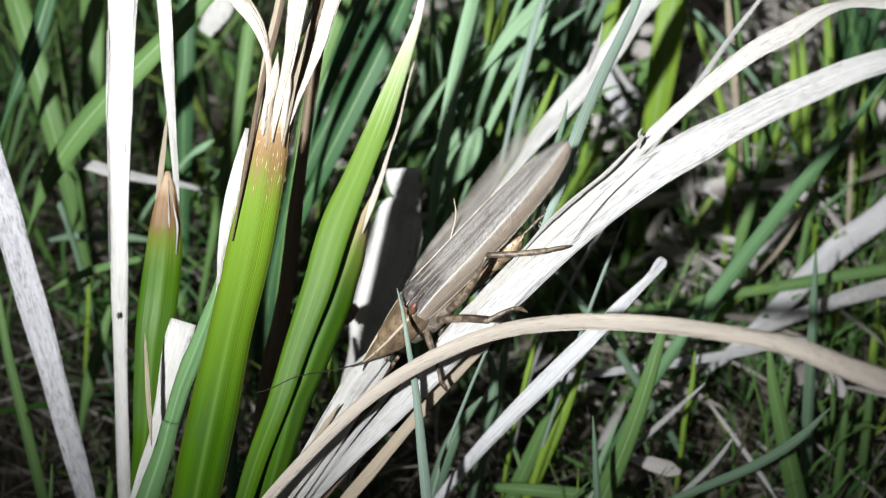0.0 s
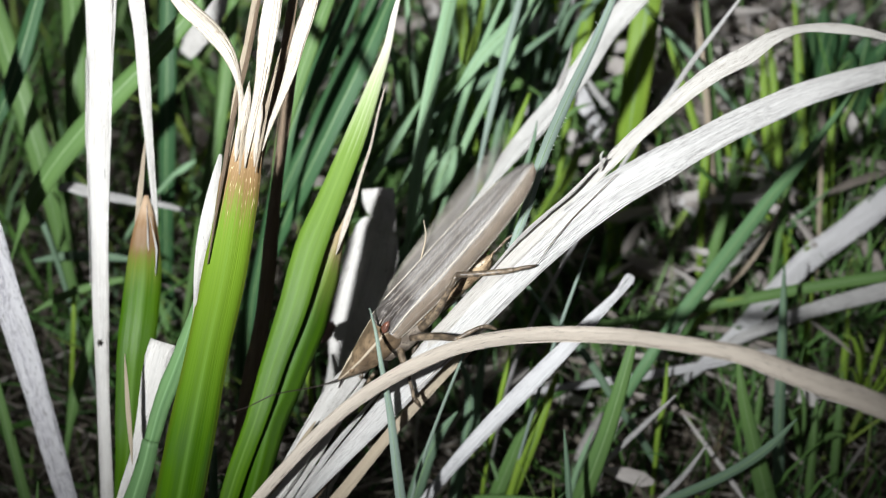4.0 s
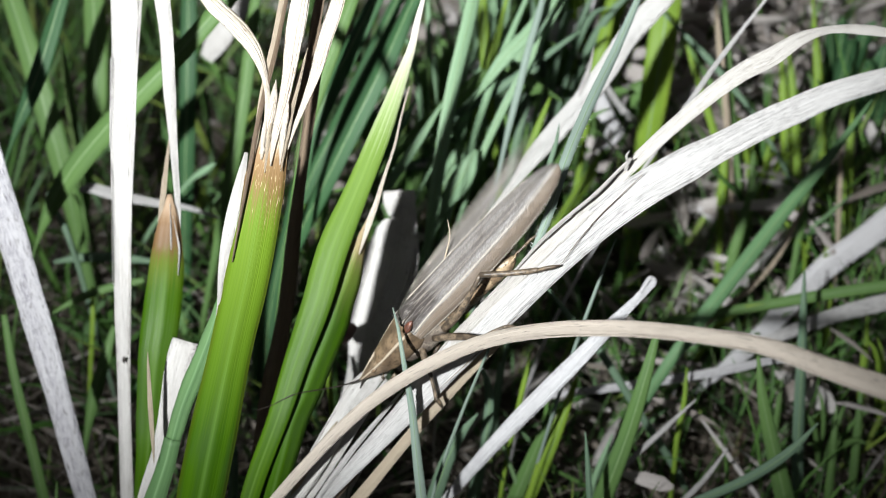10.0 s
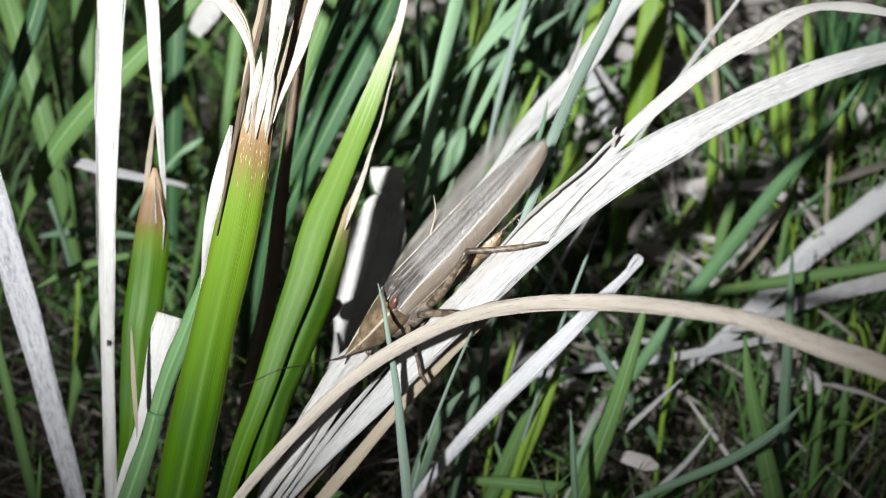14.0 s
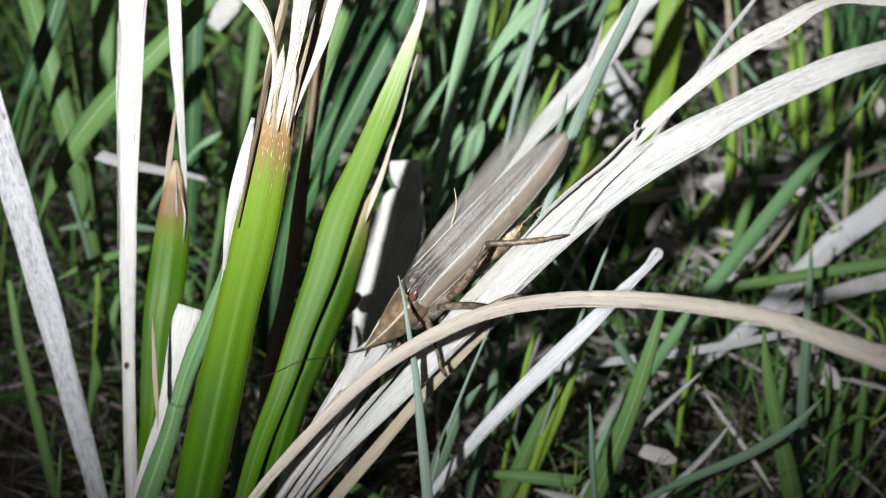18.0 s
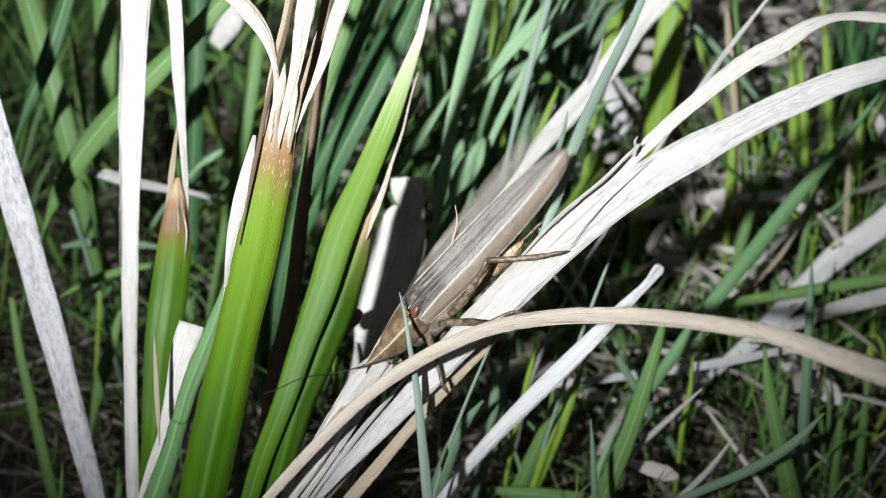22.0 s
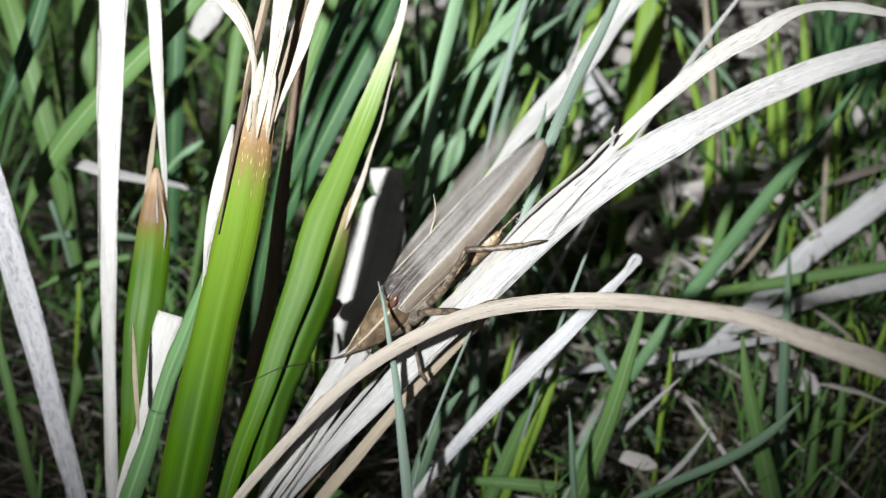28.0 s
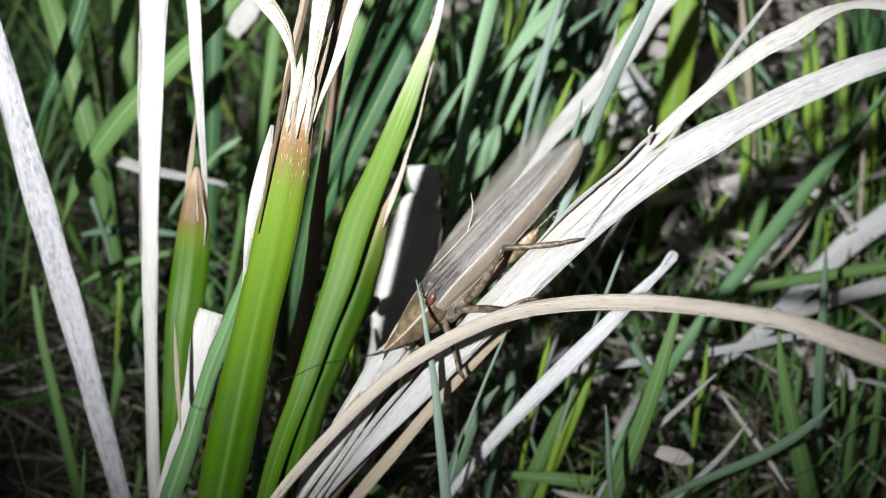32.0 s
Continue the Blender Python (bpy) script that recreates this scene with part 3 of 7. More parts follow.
def strips(name, count, material, label, make, seed):
    """Thousands of small strips in one mesh. make(rng) gives a foot, a tip, a sag and a width, in metres."""
    rng = np.random.RandomState(seed)
    verts, faces, uvs = [], [], []
    for _ in range(count):
        foot, tip, sag, width = make(rng)
        rise = np.array((0, 0, mound(foot[0], foot[1])))
        foot, tip = foot + rise, tip + rise
        across = unit(np.cross(tip - foot, unit(np.array((rng.randn(), rng.randn(), 0.4))))) * width / 2
        first = len(verts)
        bend, phase = rng.randn() * np.linalg.norm(tip - foot) * 0.09 / (width / 2), rng.uniform(0, 3)
        lift = unit(np.cross(across, tip - foot)) * width * 0.25
        for k, (u, w) in enumerate(((0, 0.3), (0.2, 0.95), (0.55, 0.9), (0.85, 0.5), (1, 0.06))):
            p = foot + (tip - foot) * u + np.array((0, 0, -1)) * sag * u * u + across * bend * math.sin(2.6 * u + phase)
            verts += [p - across * w, p + lift * w, p + across * w]
            uvs += [(0, u), (0.5, u), (1, u)]
        for k in range(4):
            a = first + 3 * k
            faces += [(a, a + 1, a + 4, a + 3), (a + 1, a + 2, a + 5, a + 4)]
    ob = mesh_object(name, verts, faces, material, uvs)
    return tagged(ob, label, "grass" if material.startswith("turf") else "litter", kind="stuff")


def place_on_ground(rng):
    """A foot somewhere on the patch that the torch lights."""
    return np.array((rng.uniform(-0.26, 0.30), rng.uniform(-0.06, 0.36), -0.004))


def bare(foot):
    """How far a place lies inside the bare spot behind the insect, 1 at its middle."""
    return max(0.0, 1.0 - math.hypot((foot[0] - 0.055) / 0.055, (foot[1] - 0.155) / 0.065))


def short_blade(rng):
    foot = place_on_ground(rng)
    while rng.rand() < 2.5 * bare(foot):
        foot = place_on_ground(rng)
    tall = rng.uniform(0.014, 0.05) * (0.6 if foot[1] < 0.02 else 1.0)
    way = rng.randn(2) * 0.45
    return foot, foot + np.array((way[0] * tall, way[1] * tall, tall)), tall * rng.uniform(0, 0.35), rng.uniform(0.0005, 0.0015)


def tall_blade(rng):
    """Thin upright grass behind and beside the tuft."""
    foot = np.array((rng.uniform(-0.20, 0.28), rng.uniform(0.03, 0.32), -0.004))
    while rng.rand() < 2.0 * bare(foot):
        foot = np.array((rng.uniform(-0.20, 0.28), rng.uniform(0.03, 0.32), -0.004))
    tall = rng.uniform(0.035, 0.075) * (0.7 if foot[1] < 0.06 else 1.0)
    way = rng.randn(2) * 0.32 + np.array((0.1, 0.0))
    return foot, foot + np.array((way[0] * tall, way[1] * tall, tall)), tall * rng.uniform(0, 0.3), rng.uniform(0.0006, 0.0018)


def fallen_straw(rng):
    foot = place_on_ground(rng) + (0, 0, rng.uniform(0.0, 0.014))
    turn, far = rng.uniform(0, 6.28), rng.uniform(0.008, 0.055)
    return foot, foot + np.array((math.cos(turn) * far, math.sin(turn) * far, rng.uniform(-0.004, 0.012))), 0.003, 0.0003 + 0.0012 * rng.rand() ** 2.5


def leaf_scrap(rng):
    """Broad bits of dead leaf, thickest in a bare spot behind the insect."""
    foot = np.array((rng.normal(0.065, 0.04), rng.normal(0.16, 0.055), rng.uniform(0.004, 0.03)))
    turn, far = rng.uniform(0, 6.28), rng.uniform(0.006, 0.020)
    return foot, foot + np.array((math.cos(turn) * far, math.sin(turn) * far, rng.uniform(-0.004, 0.007))), 0.002, rng.uniform(0.0012, 0.0055)


strips("fallen_straw", 15000, "litter", "matted dead grass and straw littering the soil", fallen_straw, 11)
strips("leaf_scraps", 1900, "scraps", "pale crumbling scraps of dead leaf on the soil", leaf_scrap, 14)


def open_scrap(rng):
    """Pale bits of dead leaf on the open side, under the long dry leaves."""
    foot = np.array((rng.normal(0.095, 0.035), rng.normal(0.10, 0.04), rng.uniform(0.004, 0.018)))
    turn, far = rng.uniform(0, 6.28), rng.uniform(0.006, 0.03)
    return foot, foot + np.array((math.cos(turn) * far, math.sin(turn) * far, rng.uniform(-0.004, 0.009))), 0.002, rng.uniform(0.0005, 0.0018)


strips("straw_scraps", 420, "scraps", "pale bits of straw scattered under the dry leaves", open_scrap, 17)
strips("short_grass", 6200, "turf", "short green grass growing through the dead litter", short_blade, 12)
def thin_blade(rng):
    """Fine upright grass on the open side of the tuft."""
    foot = np.array((rng.uniform(0.02, 0.20), rng.uniform(-0.02, 0.13), -0.004))
    tall = rng.uniform(0.018, 0.045)
    way = rng.randn(2) * 0.22
    return foot, foot + np.array((way[0] * tall, way[1] * tall, tall)), tall * rng.uniform(0, 0.2), rng.uniform(0.0004, 0.0012)


strips("fine_grass", 900, "turf_bright", "fine upright green grass beside the tuft", thin_blade, 15)
strips("tall_grass", 1500, "turf_bright", "thin upright green grass behind the tuft", tall_blade, 13)

# ---- the green shoots of the tuft ----
shoot = thing("grass_shoot", "fresh green grass shoot with a browned fraying tip", "grass", Matrix.Translation((-0.0434, -0.0311, 0)), "grass shoots")
leaf("leaf_blade", "shoot_leaf_tipped", [(-23.6, -3.4, 118, 1.25), (-24.3, -4.8, 115.7, 2.69), (-25.3, -6.3, 113.2, 3.96), (-26.1, -7.4, 111.2, 4.87), (-26.8, -8.5, 109.3, 5.52), (-27.8, -10.3, 105.7, 6.55), (-31, -16.7, 92.6, 7.14), (-35.2, -23.1, 78, 7.21), (-38.9, -29.7, 64.5, 8.31), (-42.4, -35, 51.1, 8.12), (-46.1, -39.8, 36.8, 7.54), (-51, -45.2, 10, 6.32), (-51.8, -46.1, 5, 5.69), (-52.1, -46.4, -4, 4.42)],
     16, 9, "", parent=shoot, steps=60, ragged=0.02)
leaf("dry_tip", "straw_split", [(-20.6, 5.6, 134, 2.99), (-21.2, 3, 131, 2.99), (-22.1, 0.2, 127.2, 2.91), (-23, -3.2, 122.6, 2.3), (-24, -4.9, 118.5, 1.87), (-25.2, -6.4, 114.6, 1.52), (-26.2, -8.2, 111, 0.9), (-26.7, -9.9, 108.3, 0.18)],
     12, 6, "bleached strand of the withered tip", parent=shoot, steps=36, ragged=0.12)
leaf("dry_tip", "straw_split", [(-23.6, -4.4, 118.9, 0.08), (-24, -5.7, 116.3, 1.16), (-24.5, -6.9, 113.4, 1.17), (-24.9, -8.3, 110.7, 0.81), (-25.2, -9.7, 108.4, 0.18)],
     12, -12, "bleached strand of the withered tip", parent=shoot, steps=36, ragged=0.12)
leaf("dry_tip", "straw_split", [(-25.3, -3.5, 120.6, 0.08), (-25.8, -4.8, 117.9, 1.25), (-26.6, -6.1, 115, 1.52), (-27.5, -7.4, 112, 1.26), (-28.2, -9.2, 109.1, 0.27)],
     10, 20, "pale split strand of the withered tip", parent=shoot, steps=36, ragged=0.12)
leaf("dry_tip", "straw_tan", [(-23.5, 5.3, 132.9, 0.79), (-24.4, 3.1, 129.7, 0.88), (-25.7, 0, 124.7, 0.98), (-27.1, -2.9, 120, 1.07), (-28.1, -5.3, 115.8, 0.99), (-28.9, -7.4, 112, 0.81), (-29.6, -9.3, 108.4, 0.18)],
     14, 10, "tan strand of the withered tip", parent=shoot, steps=36, ragged=0.12)
leaf("dry_tip", "straw_split", [(-14.8, 9.2, 132, 2.15), (-15.8, 6.4, 128.8, 2.42), (-17.8, 2.8, 124.1, 2.51), (-19.4, -0.4, 119.8, 1.98), (-20.9, -3.1, 116.7, 1.35), (-22.5, -5.8, 113.7, 0.81), (-23.9, -8.2, 110.3, 0.18)],
     14, -16, "wide bleached strand of the withered tip", parent=shoot, steps=36, ragged=0.12)
# a brown strip put in for the shade between two bleached strands
leaf("dry_tip", "straw_brown", [(-18, 10.8, 130.8, 1.45), (-18.8, 8.2, 127.9, 1.72), (-20.2, 2.9, 121.9, 1.81), (-21.9, -1.3, 116.6, 1.63), (-23.5, -4.7, 111.2, 1.09), (-24.8, -8.1, 105.9, 0.64), (-25.1, -11.4, 101.5, 0.18)],
     16, -20, "brown strip standing in for shade between strands of the withered tip", parent=shoot, steps=36, ragged=0.12)
leaf("dry_tip", "straw_split", [(-37.3, 3.9, 133.6, 2.1), (-34, 1.3, 130.8, 2.62), (-30.7, 0, 127.7, 2.99), (-28.5, -1.3, 124.8, 2.3), (-27.3, -2.7, 121.7, 1.33), (-26.8, -4.2, 118.5, 0.89), (-27.1, -6.1, 115, 0.63), (-27.7, -8.3, 111, 0.18)],
     12, 20, "curled bleached strand of the withered tip", parent=shoot, steps=36, ragged=0.12)
leaf("dry_tip", "straw_brown", [(-22.7, 4.8, 133.1, 0.53), (-23.7, 2.9, 129.9, 0.62), (-25.3, -0.8, 124.2, 0.71), (-27.1, -3.9, 118.9, 0.8), (-28.9, -7.2, 113, 0.72), (-30.2, -10.3, 107.5, 0.63), (-31.7, -13.2, 101.7, 0.46), (-33.7, -16.5, 93.6, 0.18)],
     12, 0, "dark brown strip standing in for shade between strands of the withered tip", parent=shoot, steps=36, ragged=0.12)
leaf("dry_tip", "straw_tan", [(-20.3, 0.2, 124.1, 0.08), (-21.8, -2.5, 120, 0.8), (-23.1, -4.8, 115.7, 0.81), (-24.1, -7.5, 111.6, 0.63), (-25.1, -10.1, 107.4, 0.18)],
     12, 0, "frayed tan strand of the withered tip", parent=shoot, steps=36, ragged=0.12)
leaf("dry_tip", "straw_tan", [(-26.1, -5.3, 116.1, 0.08), (-26.7, -6.8, 113.3, 0.63), (-27.2, -8.2, 110.4, 0.63), (-27.7, -10.1, 107.1, 0.18)],
     10, 0, "short tan splinter of the withered tip", parent=shoot, steps=36, ragged=0.12)
shoot = thing("grass_shoot", "small green grass shoot with a browned split tip", "grass", Matrix.Translation((-0.0557, -0.0311, 0)), "grass shoots")
leaf("leaf_blade", "small_leaf_tipped", [(-48.8, 8.5, 87.9, 0.82), (-48.8, 6.8, 86, 2.25), (-49.2, 5.4, 82.9, 4.11), (-49.4, 2.8, 80, 5.34), (-49.9, 0.8, 76.2, 6.4), (-51, -3.9, 69.5, 6.84), (-52.1, -9.3, 63.5, 6.53), (-53.2, -15.2, 55.1, 5.5), (-54.1, -20.1, 48.3, 4.3), (-55.6, -23, 40.6, 3.52), (-57.2, -27.1, 27.1, 3.19), (-59.8, -29.9, 4.5, 2.91), (-60, -30.1, 2.2, 2.62), (-60.1, -30.2, -4, 2.04)],
     17, 13, "", parent=shoot, steps=60, ragged=0.02)
leaf("dry_tip", "straw", [(-48.7, 27.3, 122.8, 2.07), (-48.3, 25, 119.3, 2.6), (-47.9, 22.4, 114.2, 2.52), (-47.9, 17.8, 104.6, 2.16), (-47.8, 14.6, 98.5, 1.68), (-47.6, 10.8, 91.5, 1.3), (-47.5, 7, 84.3, 1.01), (-48.3, 4.3, 78.7, 1.22), (-48.7, 2.5, 74.8, 0.41)],
     10, 0, "bleached strand of the withered tip", parent=shoot, steps=36, ragged=0.1)
leaf("dry_tip", "straw_tan", [(-48.3, 14.3, 96.9, 0.3), (-49.2, 11.4, 92.3, 0.8), (-50.1, 8.2, 87.2, 1.1), (-51.2, 5.4, 80.4, 1.01), (-51.8, 2.5, 74.8, 0.41)],
     10, 0, "thin strand of the withered tip", parent=shoot, steps=36, ragged=0.1)
leaf("fray", "straw", [(-48.6, 7, 86.9, 0.1), (-48.7, 5, 83.3, 0.2), (-48.8, 2.8, 80, 0.35), (-49.3, 0.5, 75.3, 0.1)],
     8, 0, "", parent=shoot, steps=36, ragged=0.1)
leaf("fray", "straw", [(-48, 5.5, 85.3, 0.1), (-47.7, 4.3, 82.5, 0.2), (-47.3, 2.8, 80, 0.35), (-47.8, 0.5, 75.3, 0.1)],
     8, 0, "", parent=shoot, steps=36, ragged=0.1)
shoot = thing("grass_shoot", "pair of green grass leaves with a pointed withered tip", "grass", Matrix.Translation((-0.0331, -0.0318, 0)), "grass shoots")
leaf("leaf_blade", "shoot_leaf_pale_tip", [(-2, 29.4, 117.7, 0.5), (-3.5, 26.1, 113.4, 1.11), (-4.5, 23.1, 110, 1.41), (-6.6, 18.2, 106, 2.4), (-10.3, 10.3, 99.4, 3.78), (-14.4, 2.9, 92.6, 4.46), (-18.5, -4.5, 85.9, 5.52), (-21.4, -11.5, 78.9, 5.12), (-24.9, -18.1, 71.5, 4.33), (-28.1, -24.7, 64.2, 3.74), (-32.1, -30, 55.3, 3.47), (-35, -33.4, 46.9, 3.12), (-38.5, -36.3, 33.3, 3.04), (-42.9, -39.1, 16.6, 2.74), (-44.4, -40.1, -4, 2.13)],
     12, 0, "", parent=shoot, steps=60, ragged=0.02)
leaf("leaf_blade", "shoot_leaf_brown_tip", [(-12.1, 1, 88.3, 0.8), (-13.4, -1.1, 85.4, 2), (-14.8, -3.2, 82.8, 4), (-16.2, -5.9, 80, 6.01), (-17.8, -8.6, 77.3, 7.01), (-18.9, -11.1, 74.8, 7.4), (-21.7, -16.2, 69.7, 7.23), (-23.7, -19.6, 66, 7.19), (-25.9, -23, 62.4, 7), (-27.5, -26.4, 58, 6.67), (-29.2, -29.1, 52.6, 6.23), (-30.8, -30.9, 46.9, 5.3), (-31.5, -32.1, 36, 3.68), (-34.4, -34.6, 19.8, 3.19), (-35.9, -35.9, 10.3, 2.87), (-36.4, -36.4, -3.4, 2.23)],
     24, 26, "", parent=shoot, steps=60, ragged=0.02)
leaf("dry_tip", "straw_split", [(-5, 17.4, 105.1, 0.3), (-6.3, 13.7, 101.9, 0.4), (-7.7, 9.1, 97.9, 0.5), (-9.5, 4.8, 94.3, 0.6), (-10.8, 1.9, 91.1, 0.89), (-11.9, 0.1, 88.8, 1.19), (-13, -1.6, 86, 0.8), (-14, -3.3, 83.5, 0.2)],
     10, 0, "thin withered tip", parent=shoot, steps=36, ragged=0.1)
shoot = thing("grass_shoot", "grass stem with a swollen joint and a leaf sheath", "grass", Matrix.Translation((-0.0563, -0.0318, 0)), "grass shoots")
leaf("stem", "stem_leaf", [(-35.1, -13.1, 88.9, 0.46), (-36.3, -14.6, 85.8, 1.02), (-38.7, -17.8, 79.2, 2.35), (-41.5, -21.2, 73.2, 3.12), (-44.4, -24.6, 67.2, 3.15), (-46.3, -27.8, 62.1, 2.78)],
     24, 0, "", parent=shoot, steps=36, ragged=0.1)
leaf("sheath", "stem_leaf", [(-46.3, -27.9, 62.6, 2.96), (-47.3, -29.9, 59.5, 3.26), (-49.2, -32.9, 54.9, 3.56), (-51.7, -36.2, 49.1, 3.68), (-56.5, -39.8, 36.8, 3.57), (-62.1, -42.7, 15.7, 3.14), (-63.9, -43.6, 7.8, 2.83), (-64.5, -44, -4, 2.2)],
     28, 0, "", parent=shoot, steps=36, ragged=0.1)

# ---- dry leaves ----
dry_leaf("dry_leaf", "straw", [(-56.2, 34.9, 121.9, 4.66), (-56.3, 32.3, 118.4, 5.83), (-56.8, 27.7, 111, 5.67), (-57.8, 16, 95.1, 4.62), (-58.4, 1.7, 75.4, 3.45), (-58.7, -7.7, 62, 2.87), (-58.9, -24.6, 37.3, 2.5), (-59.3, -33.5, 20, 2.55), (-61.4, -44.9, -12.1, 2.24)],
         22, -10, "tall bleached dry grass leaf standing upright in the tuft", ragged=0.05, wave=0.10, bumpy=0.06, steps=60, fibres=3)
dry_leaf("dry_leaf", "straw_streaked", [(-90.2, 32.4, 107.2, 4.6), (-86.3, 23.8, 91.7, 5.1), (-83.6, 17.3, 80.6, 5.37), (-81.2, 11.7, 71.3, 5.41), (-78.7, 6, 61.9, 5.35), (-76.1, 0.1, 52.3, 4.95), (-73.6, -6.2, 43, 4.76), (-71.2, -12.3, 33.2, 4.24), (-69.2, -17.3, 25.3, 4.04), (-66.8, -27.1, 6.1, 4.72), (-64.5, -37.5, -26.4, 3.56)],
         10, 4, "leaning dry grass leaf with grey streaks, pale straw", ragged=0.05, wave=0.10, bumpy=0.06, steps=60, fibres=4)
dry_leaf("curled_leaf", "straw", [(-8.1, 29.4, 72, 6.6), (-8, 28.3, 70.9, 6.83), (-7.8, 27.5, 69.2, 6.38), (-7.2, 26.7, 67.5, 5.48), (-7.3, 25.7, 66.4, 5.94), (-8.4, 25.2, 64.3, 8.71), (-9.2, 23.9, 61.4, 10.59), (-10.6, 20.8, 56.5, 10.86), (-12.8, 17.7, 51.5, 10.2), (-14.8, 14.5, 46.4, 8.61), (-16.3, 12, 40.7, 6.33), (-18.2, 11.4, 35.5, 3.49), (-22.7, 8.3, 17.8, 3.14), (-24.3, 7.2, -4, 2.44)],
         10, 4, "dead pale leaf with a torn curled tip", ragged=0.10, wave=0.16, bumpy=0.05, steps=60, fibres=4)
wide = dry_leaf("dry_leaf", "straw_grey", [(71.5, -32.7, 143.3, 1.81), (65, -26.6, 136.7, 2.75), (60.3, -22.7, 132, 3.24), (56, -21.3, 129.1, 3.62), (52.4, -20.9, 126.6, 4.06), (49.2, -20.3, 124.3, 4.11), (42.4, -18.9, 118.3, 4.38), (38.9, -18, 114.9, 5.14), (31.3, -17.3, 108.2, 5.53), (21, -16.9, 96.6, 5.85), (10.8, -17.1, 83, 5.81), (2.5, -18.5, 72.5, 5.29), (-4.5, -22.9, 66, 4.13), (-12.1, -26.9, 58.6, 3.08), (-19.1, -29.2, 50.1, 2.02), (-29.7, -28.7, 31.2, 0.84), (-36.6, -28.6, 15.6, 0.8), (-39.1, -28.5, -4, 0.6)],
         10, 0, "wide bleached dry leaf bending over the grass, insect resting on it", ragged=0.05, wave=0.10, bumpy=0.06, steps=60, fibres=4)
# two thin brown strips laid lengthwise on the wide leaf
leaf("crack", "straw_brown", [(31.9, -16.8, 111.7, 0.09), (29.1, -17.1, 108.1, 0.13), (25.3, -17.5, 103.2, 0.14), (21.8, -18.1, 97.7, 0.12), (20.3, -18.5, 94.9, 0.04)], 4, 0, "dark lengthwise line", parent=wide, thick=0.1)
leaf("crack", "straw_brown", [(13.4, -20.1, 84.7, 0.07), (10.1, -20.3, 80.7, 0.12), (4.8, -20.9, 73.9, 0.12), (-0.2, -22.7, 69.3, 0.07)], 4, 0, "dark lengthwise line", parent=wide, thick=0.1)
dry_leaf("dry_leaf", "straw_twist", [(79.7, -10.9, 128.7, 0.82), (69.9, -8.7, 131.2, 1.14), (64.4, -7.1, 131.4, 1.64), (59.1, -6.3, 130.9, 1.32), (55.1, -6.7, 129.6, 2.15), (51.1, -8.1, 127.4, 2.82), (47.2, -8.6, 125.3, 2.84), (43.3, -9.6, 122.6, 2.6), (39.4, -10.7, 119.3, 2.37), (35.4, -11.9, 115.7, 2.22), (30.6, -13.5, 110.9, 2.15), (23.4, -15.4, 102.8, 2.37), (15.9, -15.9, 93.2, 2.44), (9, -15.9, 83.6, 2.33), (1.5, -16.9, 73.5, 2.11), (-18.2, -19.5, 36.8, 1.9), (-25, -20.4, -4, 1.48)],
         10, -8, "long bleached dry leaf twisting at its upper end", ragged=0.05, wave=0.10, bumpy=0.06, steps=60, fibres=2)
dry_leaf("dry_leaf", "straw_white", [(51.4, 64, 102.9, 4.17), (47.2, 59.6, 99.6, 4.39), (39.2, 52.2, 94.3, 4.59), (33.6, 44.5, 90.2, 4.53), (29.1, 39.1, 87.3, 4.27), (22.9, 31.5, 84.7, 4.21), (17.8, 25.3, 82.4, 3.06), (13.9, 20.3, 79.8, 1.52), (9, 16.3, 75.3, 0.54)],
         8, 6, "pale dry leaf lying behind the insect", ragged=0.05, wave=0.10, bumpy=0.06, steps=60, fibres=2)
dry_leaf("dry_leaf", "straw_tan", [(11.2, -14.2, 74.2, 2.13), (8.4, -15.1, 71, 2.33), (1.6, -19.5, 65.1, 2.15), (-5.3, -24.5, 59, 1.95), (-12.3, -28.5, 50.9, 2.17), (-18.5, -30.7, 42.5, 2.21), (-30.2, -32, 21.5, 1.91), (-34.9, -32.5, 10.8, 1.72), (-36.5, -32.7, -4, 1.34)],
         8, 0, "tan dry leaf under the insect's feet", ragged=0.05, wave=0.10, bumpy=0.00)
dry_leaf("dry_leaf", "straw", [(-6.9, -9.5, 66, 1.01), (-9.4, -11.5, 64.5, 2.61), (-13.8, -16.1, 62.8, 4.17), (-18, -23.2, 60.5, 4.1), (-22.4, -28.1, 55, 3.71), (-28.3, -30.9, 46, 3.18), (-37, -31.5, 28.1, 2.72), (-42.5, -31.9, 14, 2.45), (-44.5, -32, -4, 1.9)],
         10, 0, "short pale dry leaf below the insect's head", ragged=0.05, wave=0.10, bumpy=0.06, steps=60, fibres=4)
dry_leaf("dry_leaf", "straw", [(-9.2, -17.7, 66.7, 0.59), (-13.1, -21.9, 62.7, 1.37), (-19.1, -26.8, 54.9, 1.77), (-24.2, -29.8, 47.7, 1.79), (-32.5, -30.6, 32.1, 1.45)],
         8, 0, "narrow split piece of pale dry leaf", ragged=0.05, wave=0.10, bumpy=0.00)
